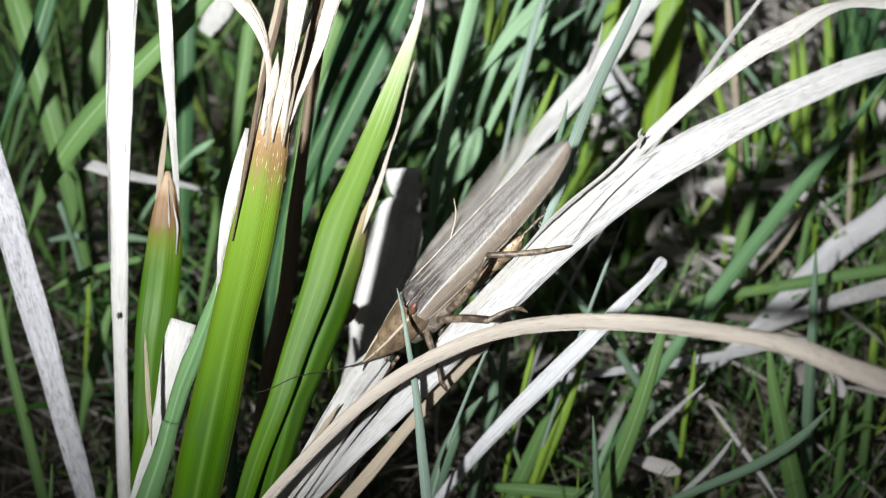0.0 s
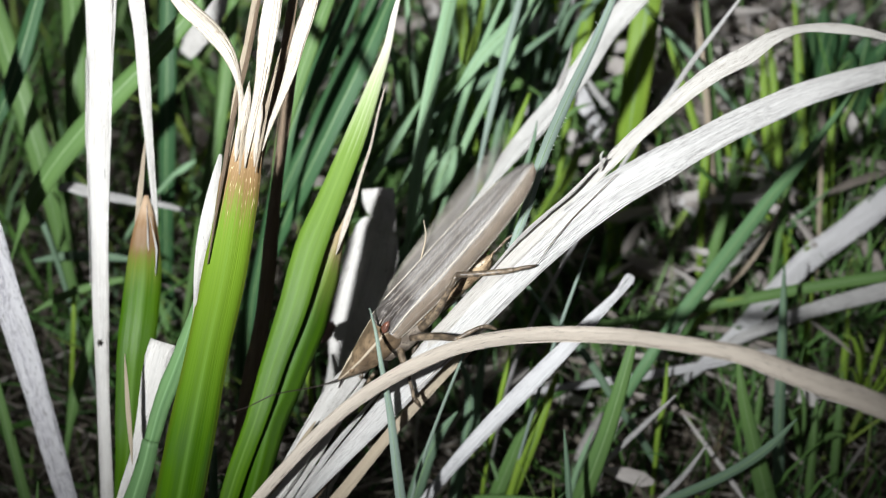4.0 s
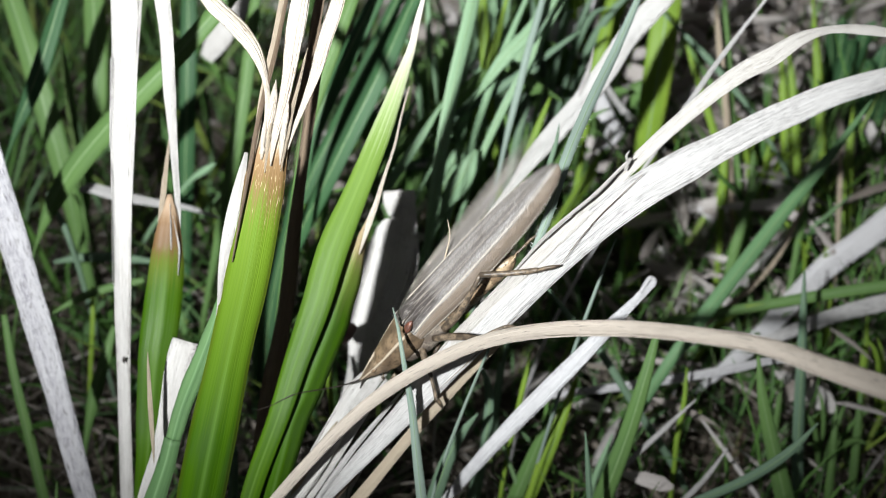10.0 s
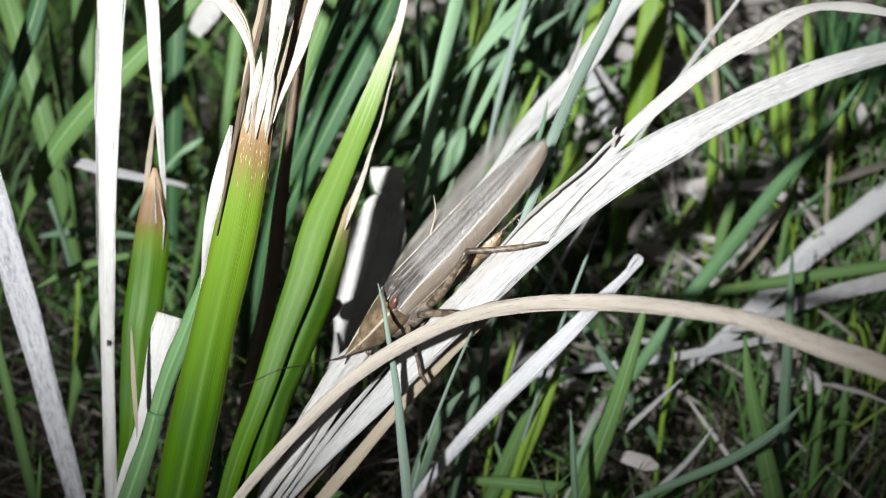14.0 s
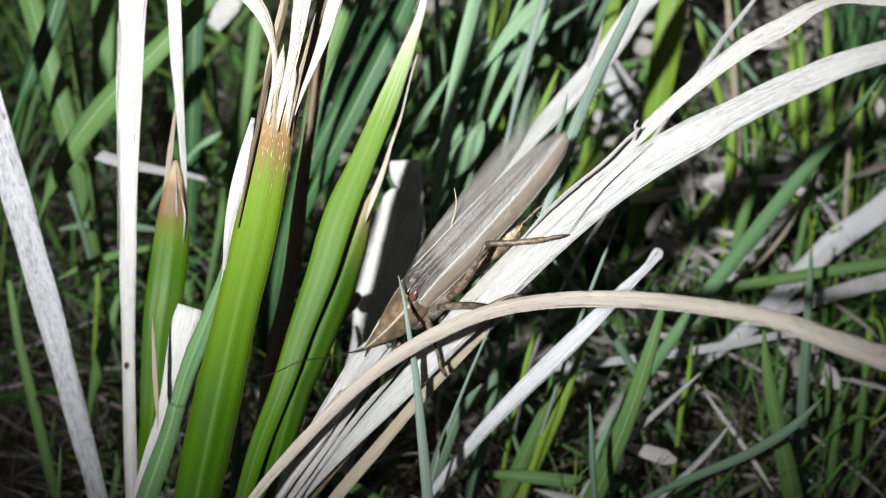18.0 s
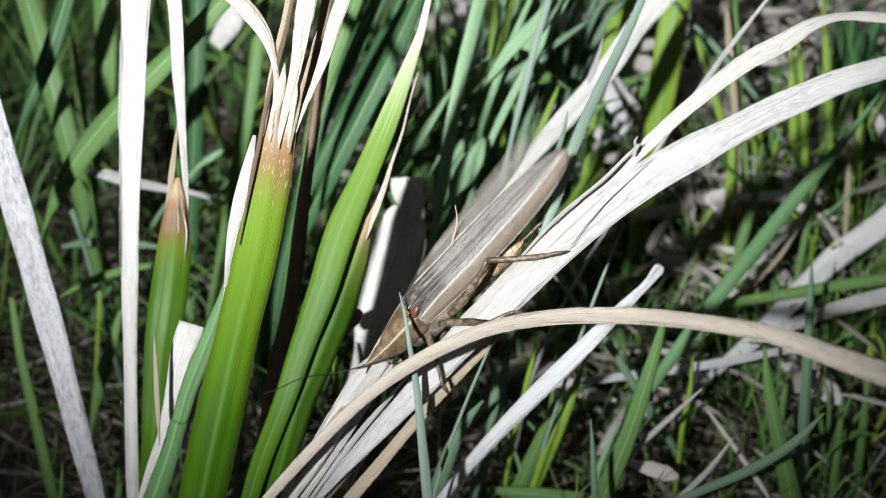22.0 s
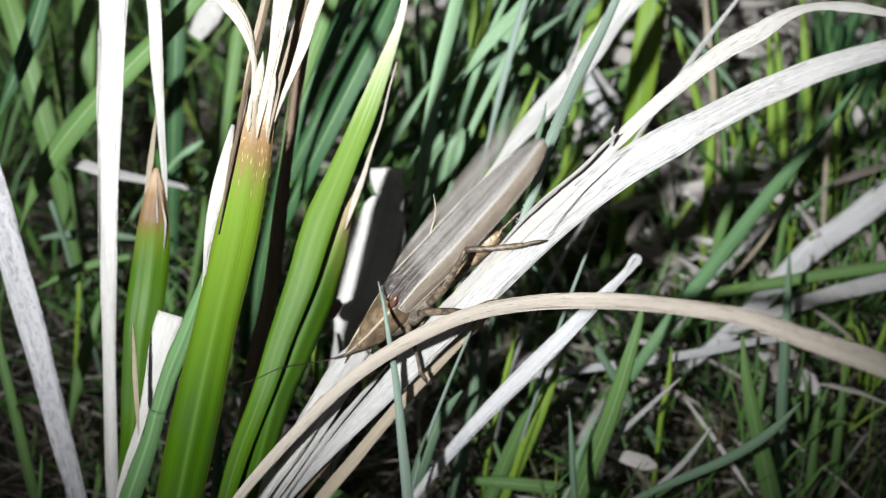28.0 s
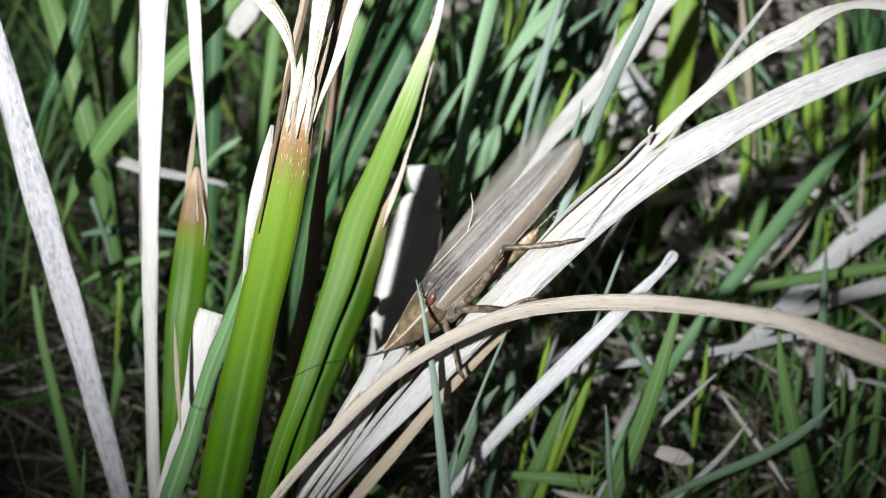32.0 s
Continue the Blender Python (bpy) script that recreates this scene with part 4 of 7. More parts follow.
arch = dry_leaf("arching_leaf", "straw_arch", [(-34.2, -38.4, 47.3, 1.58), (-30.1, -36.1, 52.1, 1.81), (-21.2, -31.5, 61, 2.02), (-12.5, -28.2, 69.1, 2.15), (-3.1, -27.6, 77.3, 2.32), (7.6, -30.1, 86.4, 2.38), (18, -36.4, 95.2, 2.39), (29.1, -42.5, 101.1, 2.41), (38.2, -49.7, 106.5, 2.36), (45.2, -54.3, 108.9, 2.46), (49.8, -58.5, 110.2, 2.7), (55.1, -62.1, 110.7, 2.99), (60.4, -65.8, 111.1, 2.9), (67.8, -72.6, 111, 2.67), (104.6, -106.4, 55.5, 2.4), (117.4, -118.2, -4, 1.87)],
         26, 0, "tan dry leaf arching over the tuft in front of the insect", ragged=0.05, wave=0.10, bumpy=0.06, steps=60, fibres=4)
broken = dry_leaf("dry_leaf", "straw_cool", [(39.1, -1.6, 76.2, 1.35), (38.5, -2.3, 75.4, 1.8), (36.6, -3.8, 73.7, 1.53), (31.9, -6.3, 69.4, 2.44), (27.2, -8.4, 64.2, 3.01), (20.1, -11.8, 57.4, 3.22), (11.7, -14.9, 48, 2.9), (5.2, -17.1, 39.5, 2.38), (-0.4, -18, 29.6, 1.75), (-9.5, -19.1, 12, 0.82), (-12, -19.3, 6, 0.74), (-12.9, -19.4, -4, 0.57)],
         14, 0, "pale dry leaf with a broken tip rising over the ground", ragged=0.05, wave=0.10, bumpy=0.00)
leaf("curled_tip", "straw_cool", [(36.5, -3.8, 74.4, 0.61), (37.6, -2.7, 76, 0.82), (38.4, -2.2, 76.7, 0.82), (39.3, -2.4, 76.2, 0.71), (39.1, -3.1, 75.2, 0.41)], 12, 25, "curled broken tip", parent=broken)
dry_leaf("dry_leaf", "straw_pale", [(132.1, 70.5, 54.7, 4.16), (114.9, 60, 49, 5.68), (99.9, 51.1, 42.2, 5.85), (88.6, 45.6, 36, 5.43), (79.2, 38.2, 30.8, 4.77), (71.1, 31.3, 26.1, 4.12), (63.6, 27.1, 21.5, 2.68), (57.7, 25.1, 16.2, 1.04)],
         8, 0, "pale dry leaf lying across the ground grass", ragged=0.05, wave=0.10, bumpy=0.06, steps=60, fibres=4)
dry_leaf("dry_leaf", "straw_grey", [(104.5, 32.4, 39.4, 3.66), (95.4, 30.4, 38.6, 3.65), (84.4, 27.7, 37.1, 3.15), (74.7, 25.3, 34.4, 2.67), (66.2, 22.9, 31.7, 1.94)],
         8, 0, "narrow dry leaf lying on the ground grass", ragged=0.05, wave=0.10, bumpy=0.00)
dry_leaf("dry_leaf", "straw_pale", [(75.5, 15.1, 38, 1.5), (69.6, 14.6, 37.5, 1.68), (60.5, 14, 35.3, 1.88), (43.2, 13.5, 31.8, 1.89), (32.7, 13.3, 30, 1.71), (21.2, 15, 26, 1.16)],
         8, 0, "thin pale straw lying across the ground grass", ragged=0.05, wave=0.10, bumpy=0.00)
dry_leaf("dry_leaf", "straw", [(-46, 97.1, 78.3, 4.85), (-49.3, 93.6, 74.4, 6.06), (-52.6, 90.1, 70.5, 5.8), (-56.2, 88.4, 65.7, 3.98)],
         8, 0, "short pale piece of dry leaf", ragged=0.05, wave=0.10, bumpy=0.06, steps=60, fibres=4)
dry_leaf("dry_leaf", "straw_grey", [(-79, 46.9, 58.4, 0.97), (-76.9, 47.3, 58.8, 2.18), (-71, 47, 57, 2.43), (-62.8, 46.6, 55.1, 1.71), (-55.6, 46.6, 53.6, 1.23), (-49.1, 45.9, 51.3, 0.61)],
         16, 0, "pale withered leaf with a curved tip low in the tuft", ragged=0.05, wave=0.10, bumpy=0.00)
dry_leaf("dry_leaf", "straw", [(-30.7, -7.7, 109.4, 0.54), (-31.9, -9.9, 105.4, 1.55), (-33.4, -12.4, 100.4, 2.2), (-34.7, -14.6, 95.7, 2.03), (-35.7, -16.6, 91.2, 1.3), (-36.6, -18.9, 85.7, 0.56), (-47.7, -18.1, 33.6, 0.92), (-49.8, -23, -4, 0.71)],
         12, 0, "pale dry leaf behind the green shoot", ragged=0.05, wave=0.10, bumpy=0.00)
dry_leaf("dry_leaf", "straw_brown", [(-17.3, 22.2, 123.5, 1.2), (-18.3, 20.2, 119.9, 1.51), (-21.5, 16.2, 108, 2.32), (-25.9, 7.7, 85.1, 3.02), (-28.7, 0.6, 68.2, 3.72), (-31.8, -7.7, 54.5, 4.81), (-36.3, -21.5, 33.2, 5.53), (-41.1, -29, 13, 5.49), (-42.4, -31, 6.5, 4.94), (-42.8, -31.7, -4, 3.84)],
         16, -30, "withered brown sheath behind the green shoot", ragged=0.05, wave=0.10, bumpy=0.06, steps=60, fibres=4)
dry_leaf("dry_leaf", "straw_tan", [(-49.7, -19.9, 76.2, 0.09), (-49.7, -21.8, 73.2, 0.57), (-49.5, -25.6, 68.3, 0.85), (-49.2, -29.1, 63.7, 0.66), (-49.1, -31.3, 60.5, 0.1)],
         10, 0, "small brown flake of dry leaf", ragged=0.05, wave=0.10, bumpy=0.00)
dry_leaf("dry_leaf", "straw", [(-45, -13, 71.9, 4.5), (-46.5, -16.6, 68.3, 4.39), (-47.8, -21.3, 63.4, 3.32), (-49.5, -26.2, 58, 2.54), (-51.7, -30.1, 52.9, 2.15), (-54.3, -34.4, 45.8, 1.97), (-58.5, -37.5, 33.4, 1.82), (-63.2, -41, 16.7, 1.64), (-64.8, -42.2, -4, 1.27)],
         8, 0, "pale torn leaf with a square-cut end", ragged=0.05, wave=0.10, bumpy=0.06, steps=60, fibres=4)
dry_leaf("dry_leaf", "straw", [(-39.5, -17.9, 74.6, 0.38), (-41.6, -20.1, 69.2, 0.87), (-43.4, -22.6, 64.9, 0.77), (-45.2, -26.5, 59.1, 0.49)],
         8, 0, "narrow pale strip of dry leaf", ragged=0.05, wave=0.10, bumpy=0.00)
dry_leaf("dry_leaf", "straw_grey", [(56.6, -9.4, 37.7, 0.33), (52.5, -12.1, 31.8, 0.99), (44.2, -15.5, 22, 1), (36.1, -18.7, 9.4, 0.91), (33.9, -19.6, 4.7, 0.82), (33.1, -19.9, -4, 0.64)],
         8, 0, "thin greyish dry stem", ragged=0.05, wave=0.10, bumpy=0.00)
dry_leaf("dry_leaf", "straw_grey", [(87.1, 61, 38.2, 0.4), (81.2, 57, 33.8, 1.19), (73.3, 52.1, 28.4, 1.05), (68, 48.6, 24.5, 0.79), (60.2, 43.4, 12.2, 0.8), (57.4, 41.6, -4, 0.6)],
         8, 0, "small dry stem in the ground grass", ragged=0.05, wave=0.10, bumpy=0.00)
dry_leaf("dry_leaf", "straw_grey", [(63, 39.4, 111.7, 0.49), (59.4, 36.5, 108.1, 0.62), (52.4, 31.1, 100.7, 0.93), (47.5, 27.1, 94.7, 1.04), (45.1, 25.7, 91.6, 0.84), (21.3, 11.8, 45.8, 0.8), (13, 7, -4, 0.6)],
         6, 0, "thin dry stalk leaning over the grass", ragged=0.05, wave=0.10, bumpy=0.00)
dry_leaf("dry_leaf", "straw_grey", [(50.1, -4.3, 46.4, 0.32), (44.4, -6.1, 39.9, 0.98), (36.8, -8.7, 31.1, 1), (27.9, -11.8, 15.6, 0.9), (24.7, -12.8, -4, 0.7)],
         8, 0, "thin grey straw near the ground", ragged=0.05, wave=0.10, bumpy=0.00)
dry_leaf("dry_leaf", "straw", [(30.4, -15, 113.4, 0.17), (28.8, -15.3, 111.9, 0.51), (25.5, -16.2, 107.9, 0.69), (19, -16.4, 100.6, 0.71), (15, -15.9, 94.3, 0.63), (10.7, -15.5, 86.7, 0.37)],
         20, 35, "rolled edge of a dry leaf with a torn bract", ragged=0.05, wave=0.10, bumpy=0.00)
dry_leaf("dry_leaf", "straw", [(29.8, -14.7, 114.6, 0.17), (29.4, -14.9, 113.8, 0.42), (29.7, -15.1, 112.7, 0.51), (29.2, -15.5, 111.4, 0.26)],
         10, 0, "small curled pale bract on a dry leaf", ragged=0.05, wave=0.10, bumpy=0.00)
dry_leaf("dry_leaf", "straw", [(31.5, 48.5, 93.8, 0.11), (30.4, 44.8, 91.2, 0.78), (29.1, 41.7, 89.3, 1.22), (27.6, 38.3, 87, 1.1), (25.6, 35.3, 85.1, 0.33)],
         10, 0, "pale sliver split from a dry leaf", ragged=0.05, wave=0.10, bumpy=0.00)
dry_leaf("dry_leaf", "straw_grey", [(24.3, 96.6, 55.3, 3.04), (20.2, 95.2, 53.8, 4.15), (13.4, 95.5, 51.1, 3.62), (7.8, 96.4, 49.1, 1.96)],
         8, 0, "pale grey dead leaf lying in the litter", ragged=0.05, wave=0.10, bumpy=0.00)
dry_leaf("dry_leaf", "straw_grey", [(48, 82.1, 24.3, 2.57), (52.2, 85.9, 28.5, 4.57), (56, 90.1, 31.7, 4.3), (58.3, 93.3, 33.7, 1.72)],
         8, 0, "pale grey dead leaf lying in the litter", ragged=0.05, wave=0.10, bumpy=0.06, steps=60, fibres=2)
dry_leaf("dry_leaf", "straw_pale", [(64.5, 74.4, 30.6, 1.94), (68.6, 73, 29.1, 4.15), (75.8, 73.3, 27.9, 4.44), (83.2, 75.8, 27.7, 2.23)],
         8, 0, "curled dead leaf lying in the litter", ragged=0.05, wave=0.10, bumpy=0.06, steps=60, fibres=2)
dry_leaf("dry_leaf", "straw_tan", [(64.6, 93.1, 81.3, 0.83), (65, 89.2, 77, 1.04), (65.8, 82.3, 69.3, 1.55), (67.3, 77, 60.4, 1.57), (69.2, 72.3, 47.7, 1.33), (72.2, 64.9, 23.8, 1.2), (73.2, 62.3, -4, 0.93)],
         8, 0, "thin brown stalk standing in the litter", ragged=0.05, wave=0.10, bumpy=0.00)
dry_leaf("dry_leaf", "straw_grey", [(30.8, 97.8, 64.2, 1.09), (38.9, 91.9, 57.6, 1.63), (46, 87.6, 49.8, 1.64), (56.3, 84.4, 40.3, 1.11)],
         8, 0, "thin dead stalk lying low", ragged=0.05, wave=0.10, bumpy=0.00)
dry_leaf("dry_leaf", "straw_tan", [(83, 53.4, 47.7, 0.51), (76.4, 44.6, 39.5, 1.13), (69.8, 39.3, 35, 1.26), (60, 34.5, 28.2, 1.01)],
         8, 0, "thin tan stalk lying over the ground grass", ragged=0.05, wave=0.10, bumpy=0.00)
dry_leaf("dry_leaf", "straw_grey", [(55.7, 22.6, 37.4, 0.72), (51.1, 18, 35.3, 1.3), (47, 14.9, 31.8, 1.42), (44.9, 13, 26.8, 0.84), (40.5, 9, 13.4, 0.8), (39, 7.6, -4, 0.6)],
         8, 0, "broken grey straw lying under the arching leaf", ragged=0.05, wave=0.10, bumpy=0.00)
dry_leaf("dry_leaf", "straw_brown", [(70, 22.2, 7.1, 1.03), (68, 16.6, 3.9, 3.06), (67, 12.4, -0.9, 3.31), (66.8, 10.2, -6.3, 1.28)],
         8, 0, "rust-brown dead leaf lying on the soil", ragged=0.05, wave=0.10, bumpy=0.00)
# this splinter's brown also gives the dark of the gap between the leaves
dry_leaf("dry_leaf", "straw_brown", [(-4.7, -22.3, 64.5, 0.39), (-9.2, -24.5, 59.5, 0.88), (-14.2, -26.8, 53.4, 1.09), (-19.5, -28.3, 45.9, 1), (-27.8, -27.5, 29.5, 0.74), (-33.8, -26.9, 14.8, 0.8), (-35.9, -26.7, -4, 0.6)],
         10, 0, "brown splinter of a dry leaf, also standing in for the dark gap under the insect", ragged=0.05, wave=0.10, bumpy=0.00)
dry_leaf("dry_leaf", "straw_grey", [(-6.2, -19.6, 66, 0.29), (-10.1, -22.2, 62.3, 0.78), (-15.1, -25.6, 57.4, 0.98), (-19.6, -28.4, 51.6, 0.99), (-25.7, -30.1, 41.6, 0.81), (-35.3, -32.8, 20.8, 0.8), (-38.7, -33.7, -4, 0.6)],
         10, 0, "grey splinter of a dry leaf under the insect", ragged=0.05, wave=0.10, bumpy=0.00)
dry_leaf("dry_leaf", "straw_tan", [(-17.8, -23.9, 62.7, 0.19), (-19.8, -25.6, 60.3, 0.87), (-22.3, -27.8, 56.9, 1.07), (-25.4, -29.7, 51.6, 0.88), (-29.4, -30.6, 44, 0.7), (-38.6, -32.7, 22, 0.8), (-41.8, -33.4, -4, 0.6)],
         10, 0, "frayed tan splinter beside the dry leaf", ragged=0.05, wave=0.10, bumpy=0.00)
dry_leaf("dry_leaf", "straw_pale", [(7.4, 84.8, 64.6, 0.79), (11.3, 86.4, 66.4, 2.9), (16.7, 88.5, 67.2, 3.44), (22.8, 90.9, 66.9, 1.6)],
         8, 0, "pale dead leaf lying behind the insect", ragged=0.05, wave=0.10, bumpy=0.00)
dry_leaf("dry_leaf", "straw_pale", [(35.7, 89, 60.3, 1.08), (37.8, 85.8, 56.8, 3.76), (40.6, 83, 52.2, 3.78), (44.2, 82, 48, 1.63)],
         8, 0, "pale dead leaf lying behind the insect", ragged=0.05, wave=0.10, bumpy=0.00)
dry_leaf("dry_leaf", "straw_grey", [(84.6, 68.3, 19.4, 1.12), (81.1, 65.9, 16.8, 3.91), (76.5, 64.3, 13.5, 4.2), (72, 63.9, 10.1, 1.97), (68.4, 63.6, 5, 1.77), (67.1, 63.5, -4, 1.38)],
         8, 0, "crumpled grey dead leaf on the soil", ragged=0.05, wave=0.10, bumpy=0.00)
dry_leaf("dry_leaf", "straw_pale", [(18.2, 67.4, 75.2, 0.37), (17, 65.7, 73.3, 1.97), (15.6, 64.5, 70.5, 2.1), (14.4, 63.5, 67.9, 0.74)],
         8, 0, "small cream dead leaf lying behind the insect", ragged=0.05, wave=0.10, bumpy=0.00)
dry_leaf("dry_leaf", "straw_pale", [(40.2, 113.8, 67, 2.25), (36, 111.2, 64, 2.81), (31.8, 108.5, 61.1, 5.62), (26.2, 108.3, 59.3, 4.79), (22.1, 109, 57.2, 1.7)],
         8, 0, "pinkish pale dead leaf lying in the litter", ragged=0.05, wave=0.10, bumpy=0.06, steps=60, fibres=2)
dry_leaf("dry_leaf", "straw_pale", [(31.6, 97.3, 51.6, 1.12), (28.1, 94.9, 49, 4.19), (24.7, 92.9, 45.3, 4.48), (21.9, 91.4, 42.1, 1.69)],
         8, 0, "pinkish pale dead leaf lying in the litter", ragged=0.05, wave=0.10, bumpy=0.06, steps=60, fibres=2)
dry_leaf("dry_leaf", "straw_pale", [(48, 99.3, 43.4, 1.43), (45.8, 96.5, 40.2, 4.28), (43.1, 94.9, 37, 4.87), (39.6, 94.1, 34.6, 2.01)],
         8, 0, "pinkish pale dead leaf lying in the litter", ragged=0.05, wave=0.10, bumpy=0.06, steps=60, fibres=2)
dry_leaf("dry_leaf", "straw_grey", [(66.1, 107.3, 44.8, 1.45), (63.2, 103.5, 40.5, 4.93), (61.2, 100.4, 35.6, 5.23), (59.9, 98.8, 32.3, 2.04)],
         8, 0, "greyish dead leaf lying in the litter", ragged=0.05, wave=0.10, bumpy=0.06, steps=60, fibres=2)
dry_leaf("dry_leaf", "straw_grey", [(13.3, 98.4, 57.4, 1.11), (10.5, 96.1, 54.8, 3.32), (6.4, 96, 53.2, 3.33), (2.2, 97.3, 51.6, 1.12)],
         8, 0, "greyish dead leaf lying in the litter", ragged=0.05, wave=0.10, bumpy=0.00)
dry_leaf("dry_leaf", "straw_pale", [(-5.8, 69.4, 47.6, 0.79), (-0.5, 69.8, 48, 1.58), (6.1, 70.7, 47.5, 1.59), (14.1, 72, 45.9, 0.8)],
         8, 0, "narrow grey straw lying behind the insect", ragged=0.05, wave=0.10, bumpy=0.00)
dry_leaf("dry_leaf", "straw_grey", [(67.3, 73.2, 18.8, 1.41), (70.9, 74.6, 20.4, 4.81), (76, 76, 20.5, 5.11), (82, 76.6, 19.7, 1.71)],
         8, 0, "pale dead leaf lying under the long dry leaves", ragged=0.05, wave=0.10, bumpy=0.06, steps=60, fibres=2)
dry_leaf("dry_leaf", "straw_grey", [(55.7, 69.8, 18.1, 1.12), (57.8, 67.9, 16, 3.65), (62.2, 67.2, 13.7, 3.67), (66.6, 67.5, 12.5, 1.13)],
         8, 0, "pale dead leaf lying under the long dry leaves", ragged=0.05, wave=0.10, bumpy=0.00)
dry_leaf("dry_leaf", "straw_pale", [(112.5, 86, 21.1, 1.16), (108.8, 88.9, 24.4, 3.48), (106.3, 92.1, 26.5, 3.78), (104.4, 94.9, 28, 1.17)],
         8, 0, "pale dead leaf lying among the ground grass", ragged=0.05, wave=0.10, bumpy=0.00)
dry_leaf("dry_leaf", "straw_grey", [(94.3, 37.2, 11.7, 0.79), (91.7, 34.5, 8.8, 2.9), (88.7, 32.5, 5.1, 3.17), (85.7, 31.4, 2.4, 1.06)],
         8, 0, "grey dead leaf lying among the ground grass", ragged=0.05, wave=0.10, bumpy=0.00)
dry_leaf("dry_leaf", "straw_tan", [(92.2, 63.9, 56.4, 0.64), (92, 58.4, 50.2, 1.15), (92.2, 54.8, 43.3, 1.15), (92.5, 52, 37.2, 0.9), (93.2, 45, 18.6, 0.81), (93.5, 42.6, -4, 0.63)],
         8, 0, "tan dead stalk standing among the ground grass", ragged=0.05, wave=0.10, bumpy=0.00)
dry_leaf("dry_leaf", "straw_pink", [(-16.5, 6.3, 56.7, 1.11), (-17.8, 5.6, 56, 2.88), (-19.3, 5.1, 54.7, 3.33), (-20.6, 4.7, 53.5, 1.56)],
         8, 0, "small pinkish piece of dead leaf beside the green leaves", ragged=0.05, wave=0.10, bumpy=0.00)

# ---- single grass blades ----
plant = thing("grass_plant", "grass plant with two grey-green leaf blades growing beside the tuft", "grass", Matrix.Translation((-0.0007, -0.0411, 0.0000)), "grass plants")
leaf("leaf_blade", "grey_leaf", [(-7.6, -17.1, 83.7, 0.19), (-6.7, -19.2, 80.6, 0.56), (-5.8, -23.3, 76.8, 0.84), (-4.6, -26.3, 69, 1.22), (-3.8, -29.7, 60, 1.63), (-2.8, -33.4, 47.7, 1.96), (-1.8, -37.1, 30.9, 2.04), (-1, -40.1, 15.4, 1.84), (-0.7, -41.1, -4, 1.43)], 16, 0, midrib="rib", parent=plant)
hairy_rows = [(38.7, 35.8, 117.1, 0.95), (36.6, 32.3, 114, 1.19), (32.4, 24.6, 108.4, 1.69), (26.5, 11.8, 104.6, 1.96), (21.6, -0.2, 101.1, 1.9), (18.6, -7.6, 95.7, 1.57), (16.5, -10.7, 91.6, 1.1), (15.3, -11.6, 89, 0.63), (-0.7, -23.6, 44.5, 0.68), (-6.3, -27.8, -4, 0.51)]
blade = leaf("leaf_blade", "grey_leaf", hairy_rows, 14, 5, midrib="rib", parent=plant)
fringe(blade, plant, hairy_rows)
plant = thing("grass_plant", "thin hairy blue-green grass blade", "grass", Matrix.Translation((0.0174, -0.0052, 0.0000)), "grass plants")
leaf("leaf_blade", "grey_leaf", [(32.6, 4.6, 80.2, 0.15), (31.2, 3.1, 77, 0.46), (29.1, 0.5, 71.1, 0.61), (27.1, -1.5, 64.5, 0.67), (24.1, -3.6, 51.6, 0.69), (20.8, -4.4, 32.8, 0.67), (18.3, -5, 16.4, 0.8), (17.4, -5.2, -4, 0.6)], 14, 0, parent=plant)
plant = thing("grass_plant", "long green grass blade slanting over the ground", "grass", Matrix.Translation((0.0363, 0.0120, 0.0000)), "grass plants")
leaf("leaf_blade", "slant_leaf", [(93, 54.9, 76.1, 0.3), (88.4, 50.7, 71.4, 1.32), (82.1, 44.7, 66.3, 2.13), (75.6, 39.1, 61.5, 2.82), (67.7, 31.9, 55, 3.11), (58.8, 23.7, 47.4, 3.1), (54.1, 19.7, 42.9, 2.9), (47.7, 14.4, 35.6, 2.51), (41.3, 10.2, 23.7, 1.91), (37.1, 11.7, 5.9, 1.58), (36.5, 11.9, 3, 1.42), (36.3, 12, -4, 1.11)], 16, 0, midrib="rib", parent=plant)
plant = thing("grass_plant", "green grass blade lying level over the ground", "grass", Matrix.Translation((0.0248, 0.0334, 0.0255)), "grass plants")
leaf("leaf_blade", "mid_leaf", [(104.9, 35.3, 41, 2.57), (88, 34.4, 38.5, 2.58), (73.3, 32.7, 36.7, 2.4), (57.5, 31.6, 34, 2.04), (39.3, 31.1, 30.4, 1.68), (24.8, 33.4, 25.5, 0.95)], 14, 0, midrib="rib", parent=plant)
plant = thing("grass_plant", "grass plant with two blue-green leaf blades growing beside the tuft", "grass", Matrix.Translation((0.0773, -0.0041, 0.0000)), "grass plants")
leaf("leaf_blade", "blue_leaf", [(75.9, 24.3, 54.3, 0.35), (75.9, 19.3, 47.2, 1.62), (75.9, 13, 37.2, 2.33), (76, 5.6, 24.5, 2.59), (77.1, -2.5, 6.5, 2.65), (77.3, -3.7, 3.2, 2.38), (77.3, -4.1, -4, 1.85)], 14, 10, midrib="rib", parent=plant)
leaf("leaf_blade", "blue_leaf", [(21, 13.7, 60.4, 0.44), (27.2, 9.9, 53.2, 1.44), (33.2, 7.6, 46.1, 1.57), (39.5, 5, 35.7, 1.6), (49.3, 3, 18.6, 1.54), (53.4, 2.2, 9.3, 1.39), (54.9, 1.9, -4, 1.08)], 14, 0, parent=plant)
plant = thing("grass_plant", "grass plant with two green leaf blades growing beside the tuft", "grass", Matrix.Translation((0.0259, -0.0198, 0.0000)), "grass plants")
